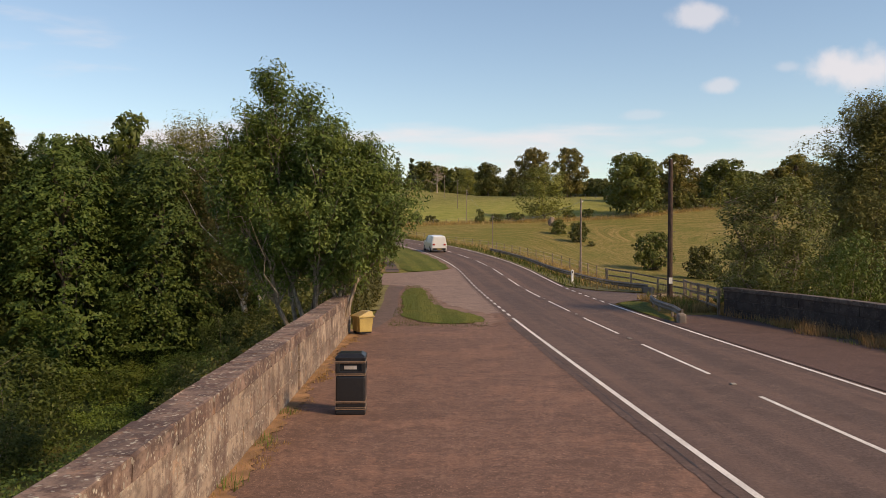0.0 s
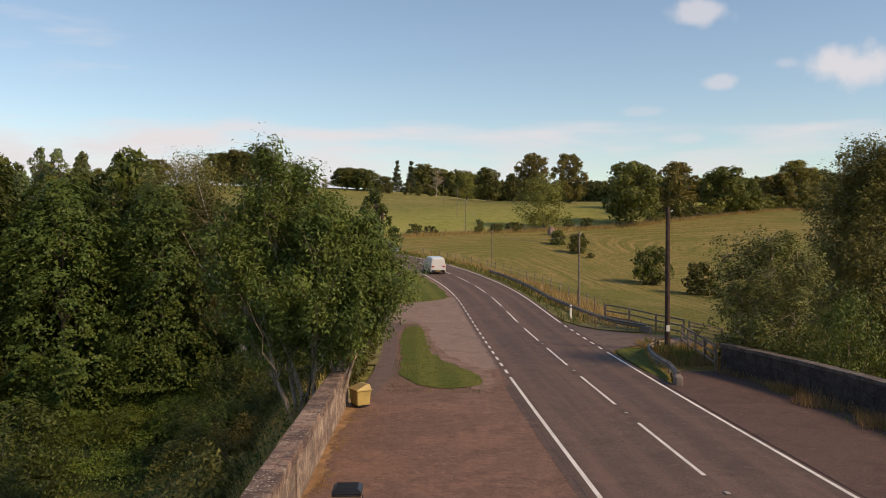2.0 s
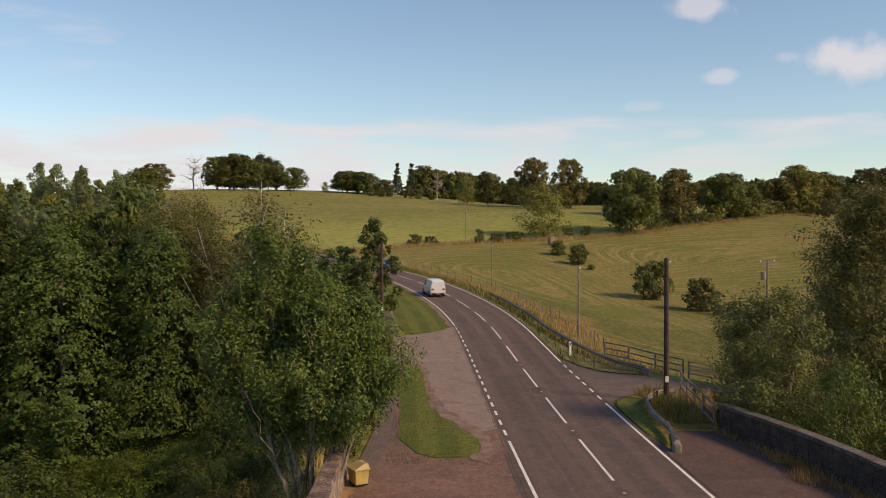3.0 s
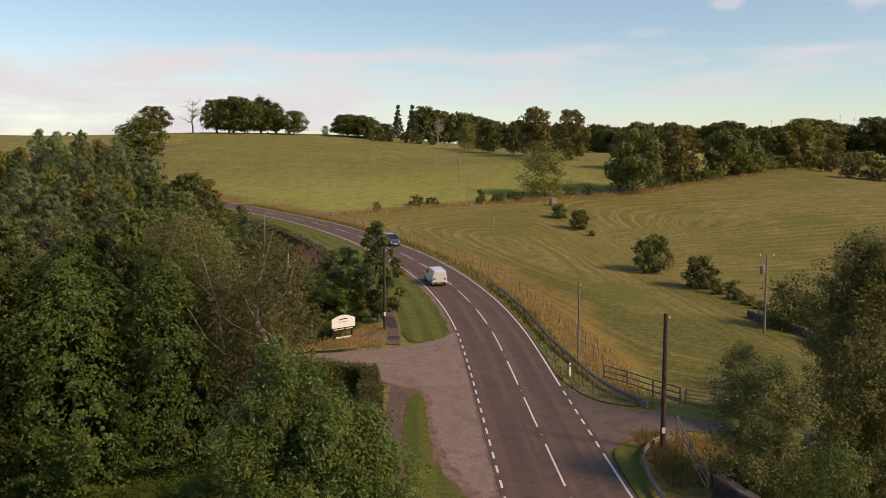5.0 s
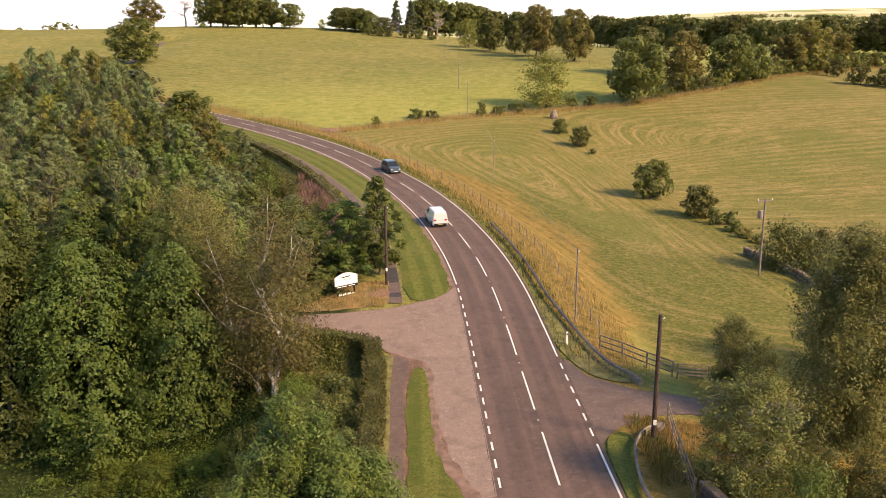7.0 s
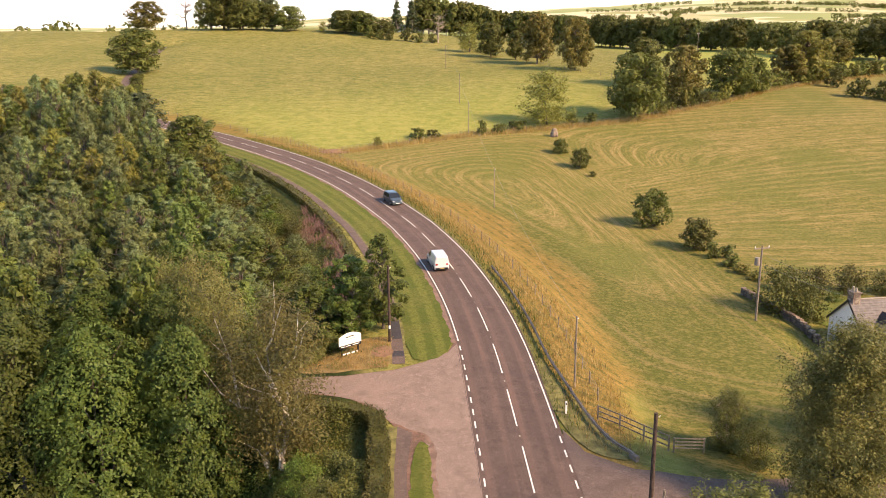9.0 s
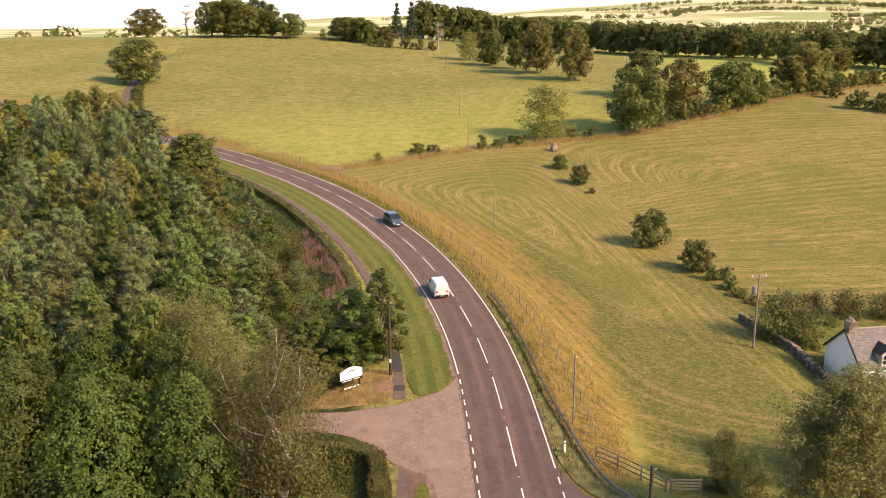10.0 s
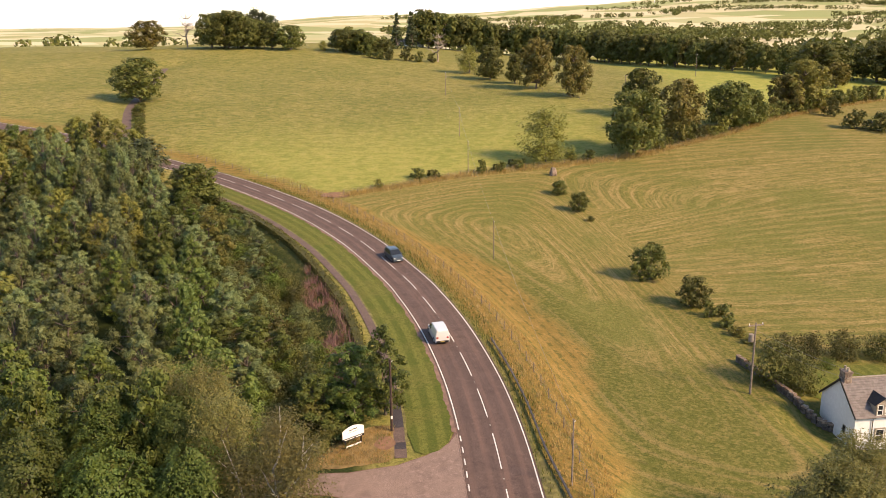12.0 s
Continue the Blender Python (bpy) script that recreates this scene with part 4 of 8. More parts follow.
def plant(seed, height, radius, crown_from, leaves, leaf, clumps, leaf_mat, wood_mat, style="round", stems=1, clump_r=0.16, trunk=0.02, bare=0, gaps=0.0):
    """Meshes of one tree or bush: its trunk with limbs, and its crown of leaf clumps with an uneven outline."""
    rng = np.random.RandomState(seed)
    verts, faces = [], []
    c_h = height - crown_from
    dirs = rng.normal(size=(clumps * 4, 3))
    dirs /= np.linalg.norm(dirs, axis=1, keepdims=True)
    lobes = rng.normal(size=(7, 3))
    lobes /= np.linalg.norm(lobes, axis=1, keepdims=True)
    bulge = 0.74 + 0.32 * np.clip((dirs @ lobes.T).max(1), 0.2, 1.0)
    keep = rng.uniform(size=len(dirs)) > gaps * (dirs @ lobes[0] > 0.2)
    dirs, bulge = dirs[keep][:clumps], bulge[keep][:clumps]
    rr = rng.uniform(0.25, 1.0, len(dirs))**0.45 * bulge
    if style == "tall":
        prof = lambda h: np.clip(1.25 * np.sqrt(np.clip(h, 0, 1)) * (1 - 0.72 * h), 0.12, 1)
    elif style == "cone":
        prof = lambda h: np.clip(1.02 - h, 0.03, 1)
    else:
        prof = None
    C = dirs * rr[:, None]
    h = C[:, 2] * 0.5 + 0.5
    if prof is not None:
        h = rng.uniform(0.0, 1.0, len(C))**(0.8 if style == "tall" else 1.2)
        flat = C[:, :2] / (np.linalg.norm(C[:, :2], axis=1, keepdims=True) + 1e-6) * (rng.uniform(0.3, 1.0, len(C))**0.5)[:, None]
        C[:, :2] = flat * prof(h)[:, None]
    C = np.stack([C[:, 0] * radius, C[:, 1] * radius, crown_from + h * c_h], 1)
    # trunk and limbs
    tops = []
    for s in range(stems):
        a = Vector((rng.uniform(-0.5, 0.5), rng.uniform(-0.5, 0.5), -0.3)) * (0.35 * radius if stems > 1 else 0.0)
        a.z = -0.4
        lean = Vector((rng.uniform(-0.45, 0.45), rng.uniform(-0.45, 0.45), 0)) * radius * (1.2 if stems > 1 else 0.25)
        b = Vector((a.x, a.y, 0)) + lean + Vector((0, 0, crown_from + c_h * (0.8 if style != "round" else 0.62)))
        pts = bent(a, b, 6, 0.035, rng)
        r0 = height * trunk * (0.65 if stems > 1 else 1.0)
        limb(verts, faces, pts, [r0 * (1.25 if i == 0 else 1.0 - 0.13 * i) for i in range(7)], 7)
        tops.append(pts)
    for i in rng.permutation(len(C))[:min(len(C), 26)]:
        pts = tops[rng.randint(len(tops))]
        k = int(np.clip(round((C[i, 2] / height) * 5 - 1), 1, 5))
        a = pts[k]
        limb(verts, faces, bent(a, Vector(C[i]), 4, 0.06, rng), [height * trunk * q for q in (0.36, 0.26, 0.18, 0.11, 0.04)], 5)
    for i in range(bare):
        pts = tops[rng.randint(len(tops))]
        a = pts[rng.randint(2, 6)]
        t = rng.uniform(0, 2 * math.pi)
        b = a + Vector((math.cos(t) * radius * 0.95, math.sin(t) * radius * 0.95, rng.uniform(0.1, 0.5) * c_h))
        limb(verts, faces, bent(a, b, 5, 0.08, rng), [height * trunk * q for q in (0.34, 0.27, 0.2, 0.14, 0.08, 0.02)], 5)
    wood = bpy.data.meshes.new("trunk")
    wood.from_pydata(verts, [], faces)
    wood.polygons.foreach_set("use_smooth", [True] * len(wood.polygons))
    wood.materials.append(wood_mat)
    # leaves
    pick = rng.randint(len(C), size=leaves)
    cr = radius * clump_r * rng.uniform(0.6, 1.5, len(C))
    off = rng.normal(size=(leaves, 3)) * np.array([1.0, 1.0, 0.62])
    off *= (np.minimum(1.0, 1.5 / (np.linalg.norm(off, axis=1) + 1e-6)) * cr[pick])[:, None]
    if style == "weeping":
        off[:, 2] -= np.abs(rng.normal(size=leaves)) * cr[pick] * 1.6
        off[:, :2] *= 0.7
    P = C[pick] + off
    P[:, 2] = np.maximum(P[:, 2], 0.05)
    mid = np.array([0, 0, crown_from + 0.45 * c_h])
    out = P - mid
    out /= np.linalg.norm(out, axis=1, keepdims=True) + 1e-6
    N = 0.75 * out + 0.8 * off / (np.linalg.norm(off, axis=1, keepdims=True) + 1e-6) + 0.75 * rng.normal(size=(leaves, 3)) + np.array([0, 0, 0.45])
    crown = leaf_mesh("crown", P, N, leaf, leaf_mat, 0.5 if style != "weeping" else 0.3, rng, 1.2 if style == "weeping" else 0.3)
    return wood, crown, height, radius


def branchy(seed, height, radius, crown_from, stems, tips, per, leaves, leaf, clump_r, leaf_mat, wood_mat, trunk=0.02, flat=0.5, droop=0.3, lean=0.5, egg=0.85, bare=0, slim=0.5, dome=False, light=False, tops=None, dense_to=0.0, tri=False):
    """Meshes of a tree grown limb by limb: stems of uneven height, limbs to an irregular outline, sprays of leaves along their outer part."""
    rng = np.random.RandomState(seed)
    verts, faces, C = [], [], []
    c_h = height - crown_from
    lines = []
    for k in range(stems):
        t = 2 * math.pi * (k + rng.uniform(-0.3, 0.3)) / stems
        r = radius * (0.0 if stems == 1 else rng.uniform(0.25, 0.6) * lean * 1.4)
        a = Vector((math.cos(t), math.sin(t), 0)) * (0.0 if stems == 1 else 0.11 * radius)
        a.z = -0.5
        top = height * ((0.74 if dome else 0.97) if k == 0 else rng.uniform(0.66, 0.93))
        b = Vector((math.cos(t) * r, math.sin(t) * r, top))
        if tops:
            b = Vector(tops[k])
            a = Vector((b.x * 0.16, b.y * 0.3, -0.5))
        if stems == 1:
            b += Vector((rng.uniform(-0.08, 0.08), rng.uniform(-0.08, 0.08), 0)) * radius
        pts = bent(a, b, 8, 0.025, rng)
        r0 = height * trunk * (1.0 if stems == 1 else 0.6)
        limb(verts, faces, pts, [r0 * (1.3 if i == 0 else max(0.08, 1.0 - 0.115 * i)) for i in range(9)], 7)
        lines.append(pts)
        for j in (7, 8):
            C.append(pts[j])
    ph = rng.uniform(0, 6.28, 6)
    for k in range(tips):
        pts = lines[k % stems]
        h = rng.uniform(0.0, 0.98)
        t = rng.uniform(0, 2 * math.pi) + 2.4 * k
        lobe = 1 + 0.2 * math.sin(3 * t + 5 * h + ph[0]) + 0.16 * math.sin(2 * t - 9 * h + ph[1])
        r = radius * max(0.12, math.sin(math.pi * min(0.99, h * egg + 0.16)))**0.75 * lobe * rng.uniform(0.6, 1.04)
        if dome:
            r = radius * math.sqrt(max(0.03, 1 - (1.75 * h - 0.72)**2)) * lobe * rng.uniform(0.3, 1.0)**0.5
        tip = Vector((math.cos(t) * r, math.sin(t) * r, crown_from + h * c_h))
        if tops:
            # a crown about each stem's upper part
            u = pts[-1]
            z = crown_from + h * (u.z - crown_from)
            core = pts[0].lerp(u, min(1.0, max(0.0, z / u.z)))
            w = 0.46 * r * (1.1 - 0.35 * h)
            tip = Vector((core.x + math.cos(t) * w, core.y + math.sin(t) * w, z + 0.1 * w))
        i = int(np.clip(8 * (tip.z - 0.45 * r) / max(pts[-1].z, 0.1), 1, 7))
        a = pts[i]
        q = bent(a, tip, 5, 0.06, rng)
        f = height * trunk * (0.3 if stems == 1 else 0.26)
        if not light:
            limb(verts, faces, q, [f, f * 0.75, f * 0.55, f * 0.38, f * 0.22, f * 0.06], 5)
        elif k < 16:
            limb(verts, faces, q[::2] + q[5:], [f, f * 0.6, f * 0.3, f * 0.06], 3)
        if k < bare:
            continue
        for j in range(per):
            u = 1 - 0.62 * j / per - rng.uniform(0, 0.1)
            x = u * 5
            m = min(int(x), 4)
            C.append(q[m].lerp(q[m + 1], x - m) + Vector(rng.normal(size=3)) * clump_r * 0.6)
    wood = bpy.data.meshes.new("trunk")
    wood.from_pydata(verts, [], faces)
    wood.polygons.foreach_set("use_smooth", [True] * len(wood.polygons))
    wood.materials.append(wood_mat)
    C = np.array([c[:] for c in C])
    pick = rng.randint(len(C), size=leaves)
    cr = clump_r * rng.uniform(0.6, 1.35, len(C))
    off = rng.normal(size=(leaves, 3))
    off *= (np.minimum(1.0, 1.45 / (np.linalg.norm(off, axis=1) + 1e-6)) * cr[pick])[:, None] * np.array([1.0, 1.0, flat])
    off[:, 2] -= droop * 0.5 * np.abs(rng.normal(size=leaves)) * cr[pick]
    P = C[pick] + off
    P[:, 2] = np.maximum(P[:, 2], 0.05)
    out = P - np.array([0, 0, crown_from + 0.4 * c_h])
    out /= np.linalg.norm(out, axis=1, keepdims=True) + 1e-6
    N = 0.5 * out + 0.6 * off / (np.linalg.norm(off, axis=1, keepdims=True) + 1e-6) + 0.55 * rng.normal(size=(leaves, 3)) + np.array([0, 0, 0.7])
    size = np.full(leaves, leaf)
    if dense_to:
        # coarser leaves deeper in the crown
        k = leaves // 9
        q = rng.randint(len(C), size=k)
        I = C[q] * np.array([dense_to, dense_to, 0.96]) + rng.normal(size=(k, 3)) * 0.09 * radius
        P = np.vstack([P, np.maximum(I, [-99, -99, 0.05])])
        N = np.vstack([N, rng.normal(size=(k, 3)) + [0, 0, 0.4]])
        size = np.r_[size, np.full(k, leaf * 1.35)]
    crown = leaf_mesh("crown", P, N, size, leaf_mat, slim, rng, droop, light or tri)
    return wood, crown, *reach(P)


def billowy(seed, height, radius, crown_from, lobes, leaves, leaf, leaf_mat, wood_mat, trunk=0.02, lobe_r=0.34, tall=False, tufts=9, slim=0.55):
    """Meshes of a full-crowned tree: a trunk with limbs that each carry a billow of leaves in tufts, with dark gaps between."""
    rng = np.random.RandomState(seed)
    c_h = height - crown_from
    C, R = [], []
    for k in range(lobes):
        t = 2.4 * k + rng.uniform(-0.5, 0.5)
        h = (k + rng.uniform(0.1, 0.9)) / lobes
        if tall:
            r = 0.85 * max(0.1, math.sin(math.pi * min(0.97, 0.24 + 0.72 * h)))**0.9
        else:
            r = math.sqrt(max(0.02, 1 - (1.55 * h - 0.62)**2)) * 0.78
        r *= rng.uniform(0.62, 1.12) if k % 3 else rng.uniform(0.1, 0.6)
        q = radius * lobe_r * rng.uniform(0.7, 1.25) * (1.0 - 0.3 * h)
        C.append((math.cos(t) * r * radius, math.sin(t) * r * radius, min(crown_from + (0.06 + 0.9 * h) * c_h, height - 0.75 * q)))
        R.append(q)
    C, R = np.array(C), np.array(R)
    verts, faces = [], []
    top = Vector((rng.uniform(-0.1, 0.1) * radius, rng.uniform(-0.1, 0.1) * radius, crown_from + 0.8 * c_h))
    pts = bent(Vector((0, 0, -0.5)), top, 6, 0.025, rng)
    r0 = height * trunk
    limb(verts, faces, pts, [r0 * (1.35 if i == 0 else 1.0 - 0.14 * i) for i in range(7)], 7)
    for k in range(lobes):
        a = pts[int(np.clip(6 * (C[k, 2] - 0.5 * np.hypot(C[k, 0], C[k, 1])) / top.z, 1, 5))]
        limb(verts, faces, bent(a, Vector(C[k]), 3, 0.06, rng), [r0 * 0.4, r0 * 0.28, r0 * 0.16, r0 * 0.04], 4)
    wood = bpy.data.meshes.new("trunk")
    wood.from_pydata(verts, [], faces)
    wood.polygons.foreach_set("use_smooth", [True] * len(wood.polygons))
    wood.materials.append(wood_mat)
    m = int(leaves * 1.7)
    pick = rng.choice(lobes, size=m, p=R**2 / (R**2).sum())
    tuft = rng.normal(size=(lobes, tufts, 3)) + np.array([0, 0, 0.55])
    tuft /= np.linalg.norm(tuft, axis=2, keepdims=True)
    j = rng.randint(tufts, size=m)
    d = tuft[pick, j] + rng.normal(size=(m, 3)) * 0.27
    d /= np.linalg.norm(d, axis=1, keepdims=True)
    far = (0.72 + 0.4 * rng.uniform(size=(lobes, tufts)))[pick, j] * rng.uniform(0.72, 1.06, m)
    P = C[pick] + d * (R[pick] * far)[:, None] * np.array([1.0, 1.0, 0.85])
    inside = np.zeros(m, bool)
    for k in range(lobes):
        inside |= (np.linalg.norm((P - C[k]) / np.array([1, 1, 0.85]), axis=1) < 0.62 * R[k]) & (pick != k)
    P, d = P[~inside][:leaves], d[~inside][:leaves]
    P[:, 2] = np.maximum(P[:, 2], 0.05)
    N = d + 0.42 * rng.normal(size=P.shape) + np.array([0, 0, 0.35])
    # coarser leaves deep inside each billow
    k = leaves // 8
    q = rng.choice(lobes, size=k, p=R**2 / (R**2).sum())
    e = rng.normal(size=(k, 3))
    e /= np.linalg.norm(e, axis=1, keepdims=True)
    P = np.vstack([P, np.maximum(C[q] + e * (R[q] * rng.uniform(0.25, 0.62, k))[:, None], [-99, -99, 0.05])])
    N = np.vstack([N, e + 0.3 * rng.normal(size=(k, 3))])
    crown = leaf_mesh("crown", P, N, np.r_[np.full(len(P) - k, leaf), np.full(k, leaf * 2.0)], leaf_mat, slim, rng, 0.5, True)
    return wood, crown, *reach(P)


def layered(seed, height, radius, crown_from, sprays, per, leaf, leaf_mat, wood_mat, trunk=0.02):
    """Meshes of a sycamore-like tree: leaves in overlapping drooping sprays, hung in tiers over a dark inside."""
    rng = np.random.RandomState(seed)
    c_h = height - crown_from
    ph = rng.uniform(0, 6.28, 4)
    h = rng.uniform(0.0, 1.0, sprays)
    t = rng.uniform(0, 2 * math.pi, sprays)
    lobe = 1 + 0.14 * np.sin(3 * t + 6 * h + ph[0]) + 0.12 * np.sin(5 * t - 9 * h + ph[1]) + 0.10 * np.sin(17 * h + 2 * t + ph[2])
    r = radius * np.sqrt(np.clip(1 - np.abs(1.5 * h - 0.55)**2.3, 0.02, 1)) * lobe * rng.uniform(0.72, 1.0, sprays)
    C = np.stack([np.cos(t) * r, np.sin(t) * r, crown_from + h * c_h * (1 + 0.05 * np.sin(4 * t + ph[3]))], 1)
    out = np.stack([np.cos(t), np.sin(t), np.zeros(sprays)], 1)
    verts, faces = [], []
    top = Vector((0, 0, crown_from + 0.8 * c_h))
    pts = bent(Vector((0, 0, -0.6)), top, 6, 0.025, rng)
    r0 = height * trunk
    limb(verts, faces, pts, [r0 * (1.35 if i == 0 else 1.0 - 0.14 * i) for i in range(7)], 7)
    for k in range(22):
        a = pts[int(np.clip(6 * (C[k, 2] - 0.5 * r[k]) / top.z, 1, 5))]
        limb(verts, faces, bent(a, Vector(C[k] * np.array([0.85, 0.85, 1])), 3, 0.06, rng), [r0 * 0.4, r0 * 0.26, r0 * 0.14, r0 * 0.04], 4)
    wood = bpy.data.meshes.new("trunk")
    wood.from_pydata(verts, [], faces)
    wood.polygons.foreach_set("use_smooth", [True] * len(wood.polygons))
    wood.materials.append(wood_mat)
    # each spray: a plate of leaves, tilted out and hanging at its rim
    q = np.repeat(np.arange(sprays), per)
    m = len(q)
    wide = (0.1 * radius * rng.uniform(0.7, 1.6, sprays))[q]
    a, b = rng.normal(size=m) * 0.75, rng.normal(size=m) * 0.75
    o = out[q]
    s = np.stack([-o[:, 1], o[:, 0], np.zeros(m)], 1)
    tilt = rng.uniform(0.25, 0.75, sprays)[q]
    P = C[q] + o * (a * wide)[:, None] + s * (b * wide)[:, None]
    P[:, 2] -= tilt * a * wide + 0.28 * (a * a + b * b) * wide - rng.normal(size=m) * 0.05
    P[:, 2] = np.maximum(P[:, 2], 0.05)
    N = np.array([0, 0, 1.0]) + o * (0.35 + 0.5 * tilt)[:, None] + 0.38 * rng.normal(size=(m, 3))
    # shaded leaves deeper in
    k = m // 7
    q = rng.randint(sprays, size=k)
    f = rng.uniform(0.35, 0.85, (k, 1))
    P = np.vstack([P, np.maximum(C[q] * np.hstack([f, f, np.full((k, 1), 0.93)]) + rng.normal(size=(k, 3)) * 0.3, [-99, -99, 0.05])])
    N = np.vstack([N, out[q] * 0.5 + [0, 0, 0.7] + 0.5 * rng.normal(size=(k, 3))])
    return wood, leaf_mesh("crown", P, N, np.r_[np.full(m, leaf), np.full(k, leaf * 1.5)], leaf_mat, 0.6, rng, 0.6, True), *reach(P)


def grow(kind, x, y, height, width, label, category="tree", group="", turn=None, z=None, name="tree"):
    """A plant of a kind, stood on the ground, of that height and width."""
    wood, crown, h, r = kind
    ob = new(name)
    ob.empty_display_size = 0.3
    t = (x * 37.1 + y * 53.7) % 360 if turn is None else turn
    z = ground_at(x, y) if z is None else z
    k, w = height / h, width / (2 * r)
    ob.matrix_basis = pose(x, y, z - 0.05, 0, 0, t) @ Matrix.Diagonal((w, w, k, 1))
    for n, me in (("trunk", wood), ("crown", crown)):
        c = new(n, me)
        c.parent = ob
    return tagged(ob, label, category, group)


FAR_OAK = [billowy(20 + i, 10, 4.9, 0.8, 56, 6000, 0.215, LEAF_OAK, BARK, 0.026, 0.34, False, 12, 0.65) for i in range(3)]
BELT_OAK = [billowy(25 + i, 10, 4.9, 1.6, 36, 2000, 0.38, LEAF_OAK, BARK, 0.03, 0.38, False, 10, 0.65) for i in range(3)]
FAR_OLIVE = [billowy(30 + i, 10, 4.8, 0.7, 56, 5800, 0.21, LEAF_GOLD, BARK, 0.026, 0.32, False, 11, 0.6) for i in range(2)]
FAR_ASH = [branchy(40 + i, 10, 4.3, 1.4, 1, 120, 4, 7000, 0.17, 0.55, LEAF_OLIVE, BARK, 0.022, 0.7, dome=True, light=True) for i in range(2)]
WOOD_BROAD = [billowy(50 + i, 10, 3.6, 0.3, 40, 6000, 0.15, LEAF_ASH, BARK, 0.02, 0.3, True, 11) for i in range(3)]
WOOD_TALL = [billowy(60 + i, 10, 2.8, 0.4, 38, 5200, 0.14, LEAF_ASH, BARK, 0.018, 0.32, True, 11) for i in range(2)]
WOOD_WILLOW = [billowy(70 + i, 10, 2.9, 0.3, 46, 6200, 0.15, LEAF_WILLOW, BARK, 0.018, 0.27, True, 12, 0.34) for i in range(3)]
WOOD_OLIVE = [billowy(80 + i, 10, 3.3, 0.3, 44, 6200, 0.16, LEAF_OLIVE, BARK, 0.018, 0.28, True, 12, 0.4) for i in range(2)]
FRONT_BROAD = [layered(90 + i, 12.5, 4.3, -0.4, 560, 40, 0.125, LEAF_SYCAMORE, BARK, 0.02) for i in range(3)]
BUSH = [billowy(100 + i, 3, 1.85, 0.05, 36, 3400, 0.085, LEAF_OAK, BARK, 0.025, 0.36, False, 9, 0.65) for i in range(2)]
SCRUB = [branchy(110 + i, 3, 2.0, 0.05, 4, 70, 3, 2500, 0.1, 0.28, m, BARK, 0.018, 0.8, dome=True, light=True, dense_to=0.6) for i, m in enumerate((LEAF_BRIGHT, LEAF_HEDGE, LEAF_WILLOW))]
FAR_SCRUB = [billowy(115 + i, 3, 1.85, 0.05, 20, 900, 0.15, m, BARK, 0.025, 0.38, False, 9, 0.65) for i, m in enumerate((LEAF_OAK, LEAF_HEDGE, LEAF_OLIVE))]
SPRUCE = plant(120, 12, 2.3, 0.5, 2600, 0.3, 130, LEAF_PINE, BARK, "cone", 1, 0.12)
PINE = branchy(121, 10, 3.2, 3.0, 1, 60, 3, 3000, 0.26, 0.6, LEAF_PINE, BARK, 0.02, 0.5, light=True)
